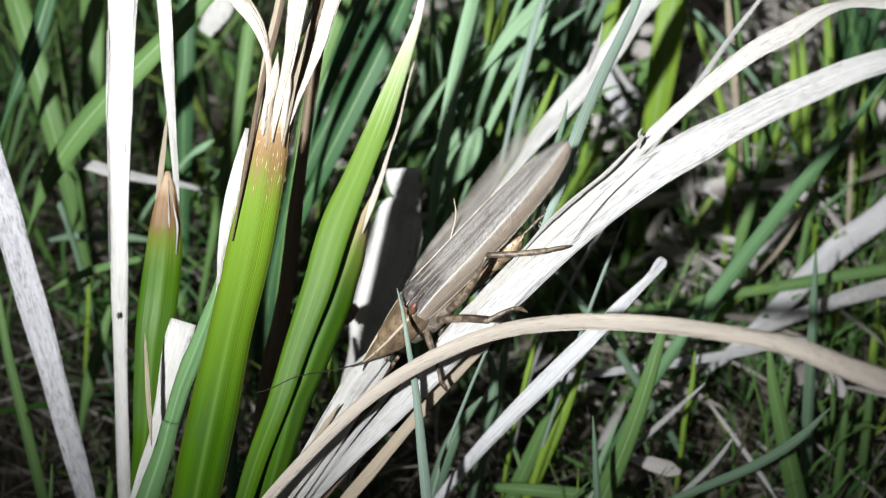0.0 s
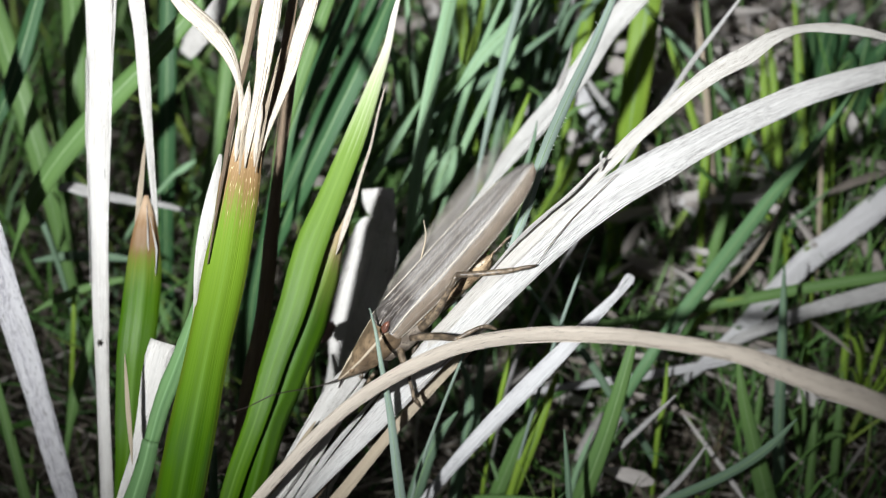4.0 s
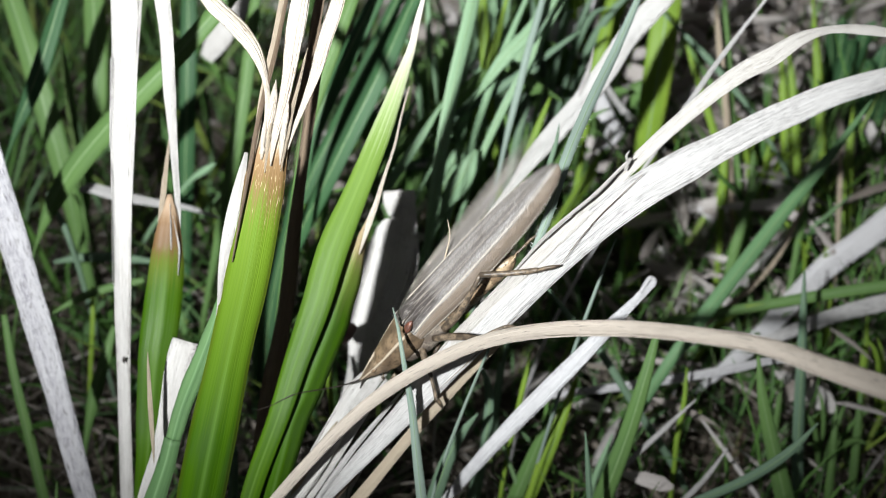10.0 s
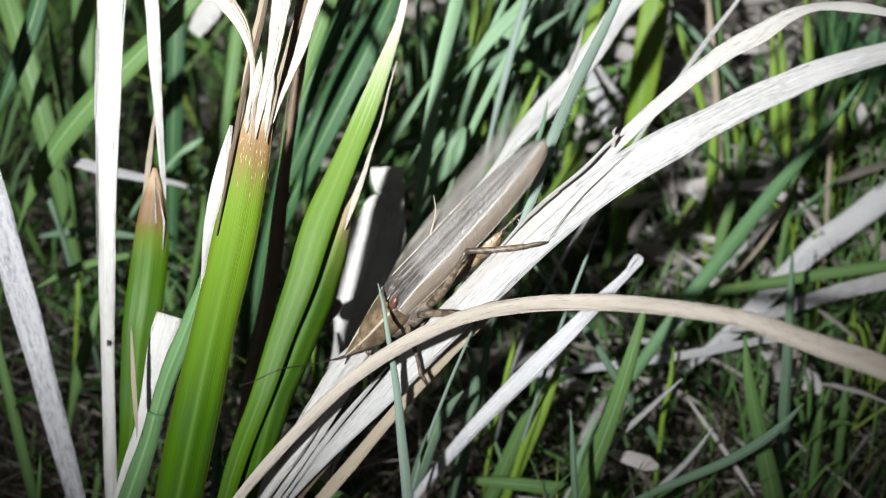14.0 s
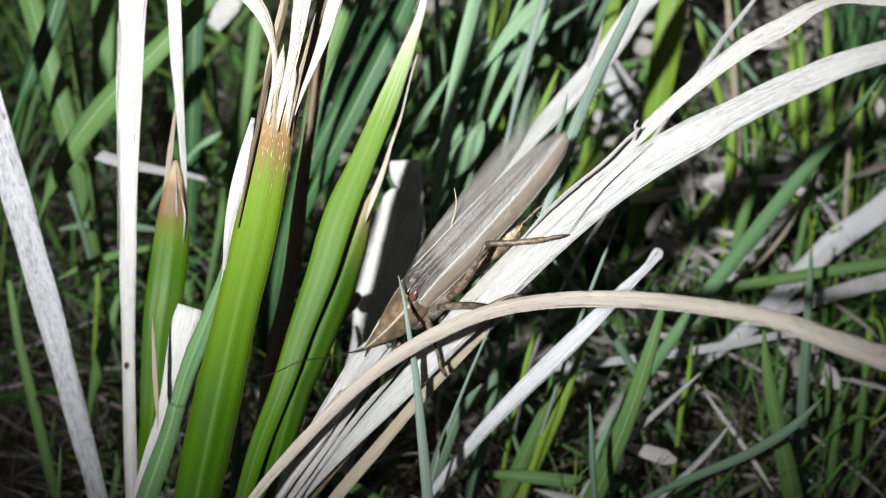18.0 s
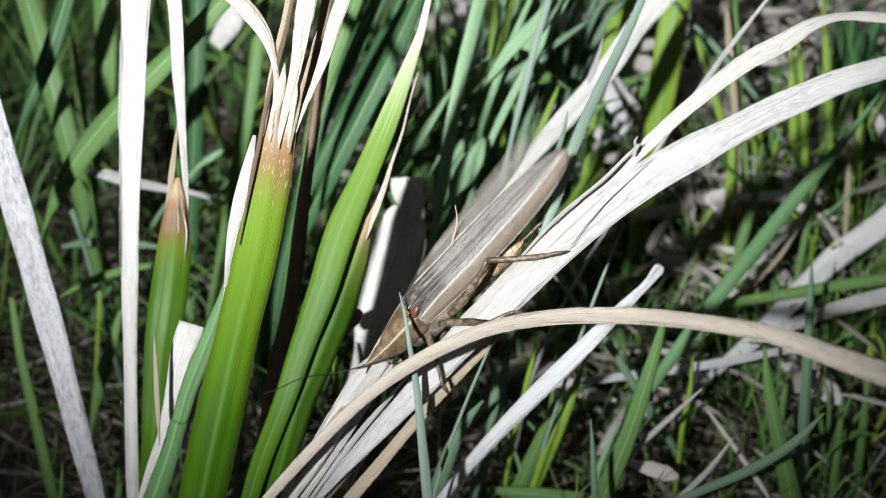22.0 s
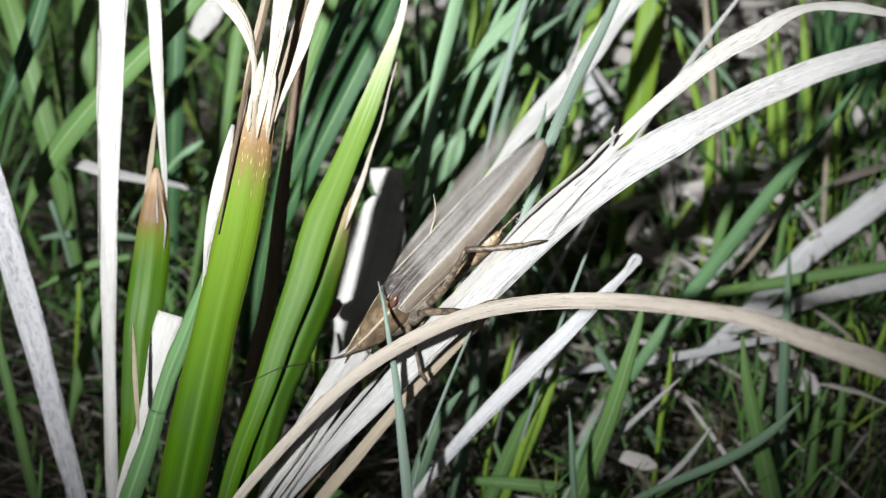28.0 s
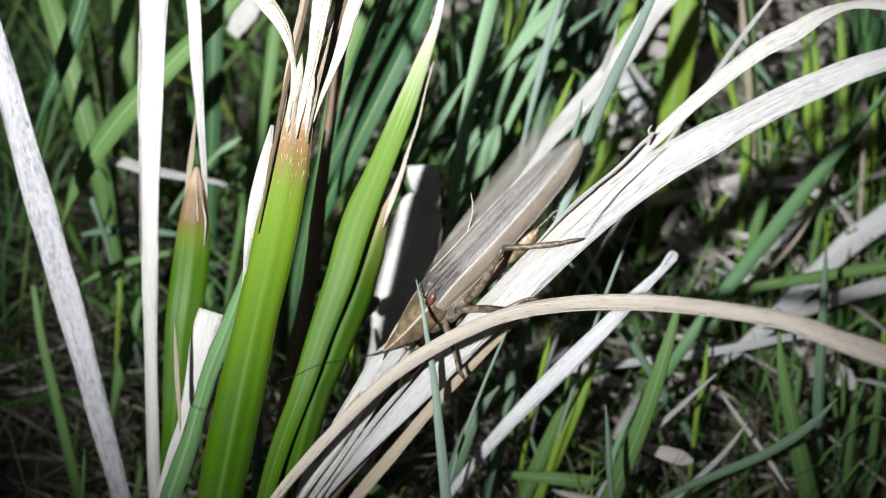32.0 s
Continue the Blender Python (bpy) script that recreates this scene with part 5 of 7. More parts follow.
leaf("leaf_blade", "mid_leaf", [(41.8, -0.3, 65.8, 0.31), (40.2, -4.3, 59.9, 1.77), (38.3, -8.4, 53.7, 2.72), (35.6, -12.8, 44.4, 3.28), (32, -16.8, 32.6, 3.78), (28.6, -18.5, 18.7, 3.79), (26.6, -19.5, 9.4, 3.41), (25.9, -19.8, -4, 2.65)], 16, 0, midrib="rib", parent=plant)
leaf("leaf_blade", "mid_leaf", [(22.4, 2.6, 35.9, 0.35), (21, 0.1, 31.7, 1.62), (19.3, -1.6, 26.8, 2.45), (15.3, -5.1, 15.4, 3.21), (12.1, -7, 4.6, 2.39), (11.5, -7.3, 2.3, 2.15), (11.3, -7.5, -4, 1.67)], 14, 0, midrib="rib", parent=plant)
plant = thing("grass_plant", "grass plant with four green leaf blades growing beside the tuft", "grass", Matrix.Translation((0.0766, -0.0121, 0.0018)), "grass plants")
leaf("leaf_blade", "mid_leaf", [(63.2, 4.1, 49.7, 0.55), (64.6, -0.4, 41.7, 2.21), (67.9, -5.3, 30.4, 3.37), (72.5, -9.3, 15.5, 4.16), (76.6, -12.1, 1.8, 4.03)], 16, -10, midrib="rib", parent=plant)
leaf("leaf_blade", "mid_leaf", [(81.8, 4.2, 34.9, 0.34), (81.4, 0.3, 29, 1.49), (81.4, -3.2, 20.7, 1.86), (81.7, -6.2, 11.4, 1.77), (81.9, -7.8, 5.7, 1.59), (81.9, -8.3, -4, 1.24)], 14, 0, midrib="rib", parent=plant)
leaf("leaf_blade", "mid_leaf", [(89.6, 13.5, 33.3, 0.35), (89.1, 8.6, 26.4, 1.54), (89.1, 4.2, 17, 1.91), (89.5, 0.1, 5, 1.7), (89.6, -0.6, 2.5, 1.53), (89.6, -0.9, -4, 1.19)], 14, 0, midrib="rib", parent=plant)
leaf("leaf_blade", "mid_leaf", [(75.8, 21.7, 24.5, 0.37), (74.8, 17.6, 19.9, 1.23), (74.3, 14, 12.9, 1.49), (74.4, 10.1, 4, 1.25), (74.4, 9.4, 2, 1.12), (74.4, 9.1, -4, 0.88)], 14, 0, parent=plant)
plant = thing("grass_plant", "grass plant with two blue-green leaf blades growing beside the tuft", "grass", Matrix.Translation((0.0335, -0.0137, 0.0000)), "grass plants")
leaf("leaf_blade", "blue_leaf", [(71.3, -13.4, 49.7, 0.31), (66.2, -15.8, 44, 1.78), (59.3, -16.6, 37.2, 1.92), (50.8, -16.2, 30.1, 1.74), (43.1, -15.1, 22.4, 1.45), (36, -14.1, 11.2, 1.3), (33.5, -13.7, -4, 1.01)], 12, 0, midrib="rib", parent=plant)
leaf("leaf_blade", "blue_leaf", [(26.5, -20.3, 55.5, 0.2), (27.1, -22.7, 49.9, 0.91), (27.8, -25.5, 42.2, 1.23), (29.1, -28.7, 31.2, 1.25), (30.7, -32.6, 15.6, 1.12), (31.2, -34, -4, 0.88)], 14, 0, parent=plant)
plant = thing("grass_plant", "green grass blade lying level near the ground", "grass", Matrix.Translation((0.0089, -0.0052, 0.0155)), "grass plants")
leaf("leaf_blade", "mid_leaf", [(38.7, -9.6, 16.6, 1.84), (29.5, -8.9, 17.4, 2.76), (16.8, -8, 18.3, 2.53), (8.9, -5.2, 15.5, 1.4)], 10, 0, midrib="rib", parent=plant)
plant = thing("grass_plant", "green grass blade lying level under the tuft", "grass", Matrix.Translation((-0.0114, -0.0194, 0.0236)), "grass plants")
leaf("leaf_blade", "mid_leaf", [(-38.4, -18, 40.1, 0.84), (-33.1, -19.4, 38.5, 2.53), (-25.8, -20.2, 36.2, 2.96), (-19.6, -20.8, 32.6, 2.77), (-11.4, -19.4, 23.6, 1.76)], 10, 0, midrib="rib", parent=plant)
plant = thing("grass_plant", "grass plant with three blue-green leaf blades growing beside the tuft", "grass", Matrix.Translation((-0.0058, -0.0164, 0.0000)), "grass plants")
leaf("leaf_blade", "blue_leaf", [(7.3, -10.1, 49, 0.32), (4.4, -11.1, 44.8, 1.7), (1.7, -13, 39.7, 2.57), (-0.7, -14.8, 31.8, 2.94), (-2.9, -15.5, 22, 2.45), (-5.1, -16.2, 11, 2.2), (-5.8, -16.4, -4, 1.72)], 20, 0, midrib="rib", parent=plant)
leaf("leaf_blade", "blue_leaf", [(8.1, 3.2, 48.8, 0.55), (9.7, 0.7, 44.5, 1.54), (9.4, -3.6, 35.3, 2.12), (7.3, -5.7, 23.9, 1.83), (5.4, -7.6, 12, 1.65), (4.7, -8.3, -4, 1.28)], 20, 0, midrib="rib", parent=plant)
leaf("leaf_blade", "blue_leaf", [(12.3, 7.5, 44.6, 0.45), (11.1, 2.9, 36.4, 1.81), (8.8, -0.9, 23.3, 1.86), (7.2, -3.4, 11.5, 1.66), (6.5, -4.5, 5.8, 1.49), (6.3, -4.8, -4, 1.16)], 20, 0, midrib="rib", parent=plant)
plant = thing("grass_plant", "grass plant with three yellow-green leaf blades growing beside the tuft", "grass", Matrix.Translation((0.0119, -0.0045, 0.0000)), "grass plants")
leaf("leaf_blade", "lime_leaf", [(18.2, 6.2, 49.1, 0.33), (17.1, 3.2, 44.3, 1.11), (15.9, 1.4, 37.7, 1.01), (13, -3, 18.8, 0.91), (11.9, -4.5, -4, 0.71)], 14, 0, parent=plant)
leaf("leaf_blade", "lime_leaf", [(27.7, 4, 44.2, 0.57), (26, 1.4, 39.8, 1.6), (23.3, -2.3, 32, 2.19), (20.1, -5.2, 22.8, 2.34), (17.8, -6.6, 15.2, 2.25), (15.3, -7.7, 5.2, 1.8), (14.9, -8, -4, 1.4)], 14, 0, midrib="rib", parent=plant)
leaf("leaf_blade", "lime_leaf", [(24.3, 1.5, 37.9, 0.34), (22.6, -2.2, 33.7, 1.24), (20.5, -4.7, 28, 1.59), (18.5, -6.8, 19.7, 1.38), (16.5, -8.9, 9.8, 1.24), (15.8, -9.7, -4, 0.97)], 14, 0, parent=plant)
plant = thing("grass_plant", "grass plant with five dark green leaf blades growing beside the tuft", "grass", Matrix.Translation((-0.0337, 0.0329, 0.0000)), "grass plants")
leaf("leaf_blade", "teal_leaf", [(-4.7, 45.9, 82.7, 0.34), (-7.1, 44.1, 79.2, 1.6), (-9.6, 42.4, 75.9, 2.41), (-12.9, 40.6, 70.8, 2.77), (-16.9, 38.7, 62.8, 3.05), (-22.1, 36.9, 50.3, 2.89), (-30.7, 33.9, 25.2, 2.6), (-33.7, 32.9, -4, 2.02)], 14, 0, midrib="rib", parent=plant)
leaf("leaf_blade", "teal_leaf", [(-3.4, 70.6, 96.7, 2.82), (-5.8, 67, 92.7, 3.53), (-11.1, 59.2, 84, 4.47), (-18.3, 51.4, 72.3, 4.51), (-25.8, 45, 59.3, 4.09), (-32.5, 41.5, 46.4, 3.44), (-41.9, 36.6, 23.2, 3.1), (-45.1, 34.9, -4, 2.41)], 16, -20, midrib="rib", parent=plant)
leaf("leaf_blade", "teal_leaf", [(-11.1, 65.2, 99.7, 2.76), (-13.7, 61.7, 95.8, 3.45), (-18.3, 55.6, 89, 4.14), (-24.2, 49.5, 79.3, 4.17), (-28.6, 44.2, 68.9, 3.75), (-32.1, 40.2, 57, 3.11), (-39, 32.3, 28.5, 2.8), (-41.4, 29.6, -4, 2.18)], 16, -15, midrib="rib", parent=plant)
leaf("leaf_blade", "teal_leaf", [(-7.3, 85.9, 88.2, 2.4), (-9.9, 82.1, 84, 3), (-16.8, 72, 72.9, 3.76), (-24.5, 63.6, 60.5, 3.78), (-31.1, 57.5, 49.3, 3.31), (-41.3, 48.1, 24.6, 2.98), (-44.9, 44.8, -4, 2.32)], 16, -10, midrib="rib", parent=plant)
leaf("leaf_blade", "teal_leaf", [(-11.4, 60.3, 73.3, 0.61), (-17.5, 56.3, 67.3, 1.7), (-23.9, 52.2, 58.3, 2.21), (-30.5, 47.7, 45.9, 2.25), (-39.7, 41.4, 23, 2.02), (-43, 39.2, -4, 1.58)], 16, 10, midrib="rib", parent=plant)
plant = thing("grass_plant", "grass plant with five pale green leaf blades growing beside the tuft", "grass", Matrix.Translation((-0.0067, 0.0269, 0.0000)), "grass plants")
leaf("leaf_blade", "pale_leaf", [(8.5, 66, 100.5, 2.21), (7.4, 62.5, 96.7, 2.76), (5.5, 57.1, 90.7, 2.88), (3, 51, 82.4, 2.89), (0.5, 43.4, 70.9, 2.91), (-1.4, 37.9, 60.4, 2.47), (-2.6, 35.4, 51.6, 1.55), (-5.6, 29.1, 25.8, 1.4), (-6.7, 26.9, -4, 1.08)], 12, 15, midrib="rib", parent=plant)
leaf("leaf_blade", "pale_leaf", [(28.6, 71.6, 94.8, 0.95), (25.6, 68, 90.8, 1.19), (20.3, 61.7, 83.8, 1.66), (14.5, 56.2, 74.7, 1.79), (9.5, 52.2, 64.3, 1.45), (6.9, 50.5, 56.4, 0.98), (-0.9, 45.4, 28.2, 0.88), (-3.6, 43.6, -4, 0.69)], 12, 0, midrib="rib", parent=plant)
leaf("leaf_blade", "pale_leaf", [(20, 69.8, 95.8, 0.85), (17.8, 66.3, 91.9, 1.06), (14.2, 60.7, 85.7, 1.53), (11.1, 56.9, 78.5, 1.66), (7.9, 53.8, 69.1, 1.44), (-1.7, 44.5, 34.6, 1.3), (-5, 41.3, -4, 1.01)], 12, 10, parent=plant)
leaf("leaf_blade", "pale_leaf", [(0.7, 52.9, 77, 0.59), (-3.4, 48.5, 72.2, 1.65), (-8.2, 45.4, 65.7, 2.02), (-12.5, 44.2, 58.4, 1.44), (-25.7, 40.5, 29.2, 1.3), (-30.3, 39.2, -4, 1.01)], 12, 0, midrib="rib", parent=plant)
leaf("leaf_blade", "pale_leaf", [(7.9, 49.4, 67.2, 0.96), (6.1, 46.8, 64.2, 4.06), (3.4, 45.4, 59.7, 4.57), (0.7, 44.5, 54.2, 1.46), (-9.9, 41, 27.1, 1.31), (-13.7, 39.7, -4, 1.02)], 12, 0, midrib="rib", parent=plant)
plant = thing("grass_plant", "green grass blade behind the shoot", "grass", Matrix.Translation((-0.0376, 0.0161, 0.0000)), "grass plants")
leaf("leaf_blade", "mid_leaf", [(-15.5, 54.3, 105.7, 1.93), (-17.5, 51.1, 102, 2.42), (-21.4, 45.4, 94.1, 2.87), (-25.1, 40.4, 85.6, 2.67), (-27.9, 36.1, 77.8, 2.02), (-29.7, 32.4, 69.2, 1.13), (-35.6, 20.3, 34.6, 1.02), (-37.6, 16.1, -4, 0.79)], 16, 0, midrib="rib", parent=plant)
plant = thing("grass_plant", "grass plant with four pale green leaf blades growing beside the tuft", "grass", Matrix.Translation((-0.0075, 0.0585, 0.0000)), "grass plants")
leaf("leaf_blade", "pale_leaf", [(25.6, 88.6, 83.8, 1.83), (23.1, 84.8, 79.6, 2.29), (18.6, 78, 72, 3.06), (13.6, 73.7, 64.3, 3.08), (8.6, 70.1, 55.8, 2.07), (-3.4, 61.5, 27.9, 1.86), (-7.5, 58.5, -4, 1.45)], 14, 10, midrib="rib", parent=plant)
leaf("leaf_blade", "pale_leaf", [(4.4, 68.4, 53.9, 0.52), (3.1, 66.6, 50.4, 3.12), (1.6, 65.1, 45.8, 2.88), (0.3, 64.5, 42.1, 0.79), (-5.9, 61.6, 21, 0.8), (-8.1, 60.6, -4, 0.6)], 10, 0, midrib="rib", parent=plant)
leaf("leaf_blade", "pale_leaf", [(16.3, 97.6, 78.8, 1.48), (15.9, 93.6, 74.4, 1.84), (15.3, 86.5, 66.6, 2.37), (12.7, 82.9, 59.6, 2.39), (8.8, 80.1, 51.9, 1.34), (-1.2, 72.9, 26, 1.21), (-4.8, 70.4, -4, 0.94)], 10, 0, midrib="rib", parent=plant)
leaf("leaf_blade", "pale_leaf", [(25.7, 66.3, 96.4, 1.86), (22.2, 63.2, 93, 2.33), (18.7, 60.1, 89.5, 2.79), (14.1, 57.9, 85.5, 2.92), (9.9, 55.6, 80.1, 1.65), (7.8, 55.3, 76.7, 0.59), (-10.3, 52.7, 38.4, 0.8), (-16.6, 51.8, -4, 0.6)], 12, 0, midrib="rib", parent=plant)
plant = thing("grass_plant", "blue-green grass blade behind the insect", "grass", Matrix.Translation((0.0102, 0.0505, 0.0000)), "grass plants")
leaf("leaf_blade", "blue_leaf", [(26.7, 84.7, 87.4, 1.4), (25.2, 81.2, 83.1, 1.75), (22.1, 74.6, 74.2, 2.14), (19.5, 68.7, 64.6, 2.02), (16.8, 63.4, 52.8, 1.54), (11.9, 53.9, 26.4, 1.39), (10.2, 50.5, -4, 1.08)], 14, 10, midrib="rib", parent=plant)
plant = thing("grass_plant", "grass plant with two green leaf blades growing beside the tuft", "grass", Matrix.Translation((-0.0320, 0.0761, 0.0000)), "grass plants")
leaf("leaf_blade", "mid_leaf", [(20.9, 86.6, 72.6, 1.56), (13.8, 80.9, 66.3, 2.86), (4.7, 77.8, 59.9, 3.14), (-5.8, 74.2, 52.9, 2.9), (-12.6, 74.7, 45.9, 1.61), (-27, 75.8, 23, 1.45), (-32, 76.1, -4, 1.13)], 14, 0, midrib="rib", parent=plant)
leaf("leaf_blade", "mid_leaf", [(10.2, 59.3, 81.1, 1.19), (6, 56.5, 78.1, 3.32), (0.7, 55, 73.4, 3.82), (-5.3, 53.8, 67.6, 3.62), (-11.6, 54.6, 61, 2.46), (-30.5, 57, 30.5, 2.21), (-37.1, 57.8, -4, 1.72)], 12, 0, midrib="rib", parent=plant)
plant = thing("grass_plant", "grass plant with five yellow-green leaf blades growing beside the tuft", "grass", Matrix.Translation((0.0163, 0.0567, 0.0000)), "grass plants")
leaf("leaf_blade", "lime_leaf", [(9.4, 84.7, 87.4, 1.8), (9.8, 81.2, 83.1, 2.25), (10.3, 76.2, 76.1, 2.51), (11.1, 72, 68.4, 2.28), (12.3, 68.5, 58.5, 1.54), (15.3, 59.8, 29.2, 1.39), (16.3, 56.7, -4, 1.08)], 14, 0, midrib="rib", parent=plant)
leaf("leaf_blade", "lime_leaf", [(41.8, 96.7, 77.8, 2.11), (40.3, 92.7, 73.4, 2.64), (38.3, 87.4, 67.5, 3.16), (36.6, 83.8, 60.5, 2.92), (35.6, 80.9, 52.9, 1.61), (32.7, 72.5, 26.4, 1.45), (31.7, 69.5, -4, 1.13)], 14, 0, midrib="rib", parent=plant)
leaf("leaf_blade", "lime_leaf", [(38.3, 71.5, 49.9, 0.79), (35.7, 68, 46, 2.37), (32.6, 66.1, 40.8, 2.65), (28.9, 64.8, 35, 1.34), (20.6, 61.9, 17.5, 1.21), (17.7, 60.9, -4, 0.94)], 14, 0, midrib="rib", parent=plant)
leaf("leaf_blade", "lime_leaf", [(24.3, 59.5, 73.9, 0.6), (21.3, 54.6, 68.5, 1.57), (19, 52.2, 62.8, 1.82), (16.1, 49.7, 55.5, 1.11), (7.3, 42.1, 27.8, 1), (4.2, 39.5, -4, 0.78)], 12, 0, midrib="rib", parent=plant)
leaf("leaf_blade", "lime_leaf", [(15.5, 77.9, 89.9, 0.78), (14.2, 74.3, 85.8, 0.98), (12.3, 69.4, 80.4, 1.59), (10, 66.1, 73.8, 1.6), (8.2, 63.7, 66.6, 0.99), (1.3, 54.5, 33.3, 0.89), (-1.1, 51.3, -4, 0.69)], 12, 0, parent=plant)
plant = thing("grass_plant", "grass plant with two yellow-green leaf blades growing beside the tuft", "grass", Matrix.Translation((0.0481, 0.0714, 0.0000)), "grass plants")
leaf("leaf_blade", "lime_leaf", [(55, 98.2, 84.3, 5.01), (54.3, 94.4, 79.8, 6.26), (52.6, 86.6, 69.6, 6.81), (51.2, 81.1, 57.6, 6.63), (50.2, 78, 45.1, 5.41), (48.6, 73.1, 22.6, 4.87), (48.1, 71.4, -4, 3.79)], 12, 0, midrib="rib", parent=plant)
leaf("leaf_blade", "lime_leaf", [(68, 74.2, 52.9, 0.79), (67.6, 69.8, 48, 1.84), (67.4, 66.1, 40.8, 2.12), (67.5, 63, 33, 1.61), (67.7, 57.5, 16.5, 1.45), (67.7, 55.6, -4, 1.13)], 12, 0, midrib="rib", parent=plant)
plant = thing("grass_plant", "thin blue-green grass blade", "grass", Matrix.Translation((0.0965, 0.0633, 0.0000)), "grass plants")
leaf("leaf_blade", "blue_leaf", [(47.9, 87.4, 82.4, 0.51), (53.6, 83.5, 78.2, 0.64), (60.6, 78.8, 73, 1.53), (67.5, 75.4, 66.2, 1.54), (74, 72.7, 58.7, 1.04), (90.7, 65.8, 29.4, 0.94), (96.5, 63.3, -4, 0.73)], 14, 0, parent=plant)
plant = thing("grass_plant", "grass plant with two green leaf blades growing beside the tuft", "grass", Matrix.Translation((-0.1007, 0.0307, 0.0000)), "grass plants")
leaf("leaf_blade", "mid_leaf", [(-39.8, 59.6, 102.8, 3.06), (-44.3, 56.4, 98.9, 3.82), (-53.5, 50.5, 90.8, 4.06), (-61.9, 46.8, 83.7, 4.78), (-70.7, 43.6, 75.7, 5.06), (-77.9, 40.6, 67.9, 4.89), (-83.8, 38.3, 59.3, 3.31), (-86.7, 37, 53.4, 0.96), (-97.1, 32.3, 26.7, 0.86), (-100.7, 30.7, -4, 0.67)], 18, 0, midrib="rib", parent=plant)
leaf("leaf_blade", "mid_leaf", [(-99.7, 89.4, 87.7, 3.85), (-97.9, 85.6, 83.4, 4.81), (-93.5, 76.3, 73.1, 5.31), (-89.7, 67.8, 60.7, 5.6), (-87, 61.5, 47.8, 4.91), (-86.2, 58.3, 35.2, 3.43), (-85.2, 54.4, 17.6, 3.09), (-84.9, 53, -4, 2.4)], 16, 0, midrib="rib", parent=plant)
plant = thing("grass_plant", "dark green grass blade", "grass", Matrix.Translation((-0.1104, 0.0341, 0.0000)), "grass plants")
leaf("leaf_blade", "teal_leaf", [(-79.4, 70.4, 96.8, 2.63), (-81.1, 67, 92.7, 3.3), (-85.3, 59.2, 82.6, 4.02), (-88.8, 54.5, 75.9, 3.32), (-92.5, 51, 68.9, 0.96), (-105.8, 38.5, 34.4, 0.86), (-110.4, 34.1, -4, 0.67)], 16, 0, midrib="rib", parent=plant)
plant = thing("grass_plant", "grass plant with two green leaf blades growing beside the tuft", "grass", Matrix.Translation((-0.0915, 0.0682, 0.0000)), "grass plants")
leaf("leaf_blade", "mid_leaf", [(-82.1, 98.4, 82.7, 4.19), (-81.9, 94.5, 78.4, 5.24), (-81.4, 84.8, 67.7, 5.5), (-82.2, 78.6, 57.8, 5.01), (-84.9, 75.6, 46.9, 3.21), (-89.8, 70.2, 23.4, 2.89), (-91.5, 68.2, -4, 2.25)], 16, 0, midrib="rib", parent=plant)
leaf("leaf_blade", "mid_leaf", [(-86.4, 78.4, 75.5, 0.38), (-85, 72.9, 69.3, 1.64), (-84.3, 69.5, 62.5, 1.66), (-84.4, 68.1, 56.5, 1.03), (-84.8, 62.3, 28.2, 0.93), (-85, 60.3, -4, 0.72)], 14, 0, parent=plant)
plant = thing("grass_plant", "dark green grass blade", "grass", Matrix.Translation((-0.0648, 0.0615, 0.0000)), "grass plants")
leaf("leaf_blade", "teal_leaf", [(-59.3, 96.4, 80.9, 3.14), (-59.4, 92.7, 76.4, 3.93), (-60.1, 83, 62.6, 4.22), (-61.5, 74.7, 45.9, 4.02), (-63.3, 67.5, 27.4, 3.29), (-64.4, 63, 13.7, 2.96), (-64.8, 61.5, -4, 2.3)], 16, 0, midrib="rib", parent=plant)
plant = thing("grass_plant", "green grass blade behind the shoot", "grass", Matrix.Translation((-0.0588, 0.0464, 0.0000)), "grass plants")
leaf("leaf_blade", "mid_leaf", [(-41.2, 83.1, 87, 2.19), (-41.9, 79.5, 82.7, 2.74), (-44.1, 69.5, 70.1, 3.38), (-46.9, 61.1, 57.7, 3.28), (-50.8, 53.9, 42.3, 2.56), (-54.2, 50.7, 29.7, 1.57), (-57.6, 47.5, 14.8, 1.41), (-58.8, 46.4, -4, 1.1)], 16, 0, midrib="rib", parent=plant)
plant = thing("grass_plant", "small pale leaf end in the tuft", "grass", Matrix.Translation((-0.0807, 0.0657, 0.0000)), "grass plants")
leaf("leaf_blade", "pale_leaf", [(-52.4, 65.2, 51.9, 0.39), (-55.2, 64.9, 50, 1.68), (-58.6, 65, 47.2, 1.04), (-75, 65.5, 23.6, 0.94), (-80.7, 65.7, -4, 0.73)], 12, 0, parent=plant)
plant = thing("grass_plant", "thin blue-green grass blade", "grass", Matrix.Translation((-0.0782, 0.0348, 0.0000)), "grass plants")
leaf("leaf_blade", "blue_leaf", [(-86.7, 48.1, 56.8, 0.49), (-83.6, 44.4, 51.1, 1.35), (-81.7, 41.5, 46.4, 1.35), (-80.6, 39.4, 36.6, 1.13), (-78.8, 36, 18.3, 1.02), (-78.2, 34.8, -4, 0.79)], 14, 0, parent=plant)
plant = thing("grass_plant", "green grass blade lying low in the tuft", "grass", Matrix.Translation((-0.0645, 0.0330, 0.0445)), "grass plants")
leaf("leaf_blade", "mid_leaf", [(-83.6, 26.1, 41.3, 0.48), (-78.1, 28.1, 43.5, 1.67), (-71.8, 30.4, 44.6, 1.8), (-64.5, 33, 44.5, 1.45)], 12, 0, midrib="rib", parent=plant)
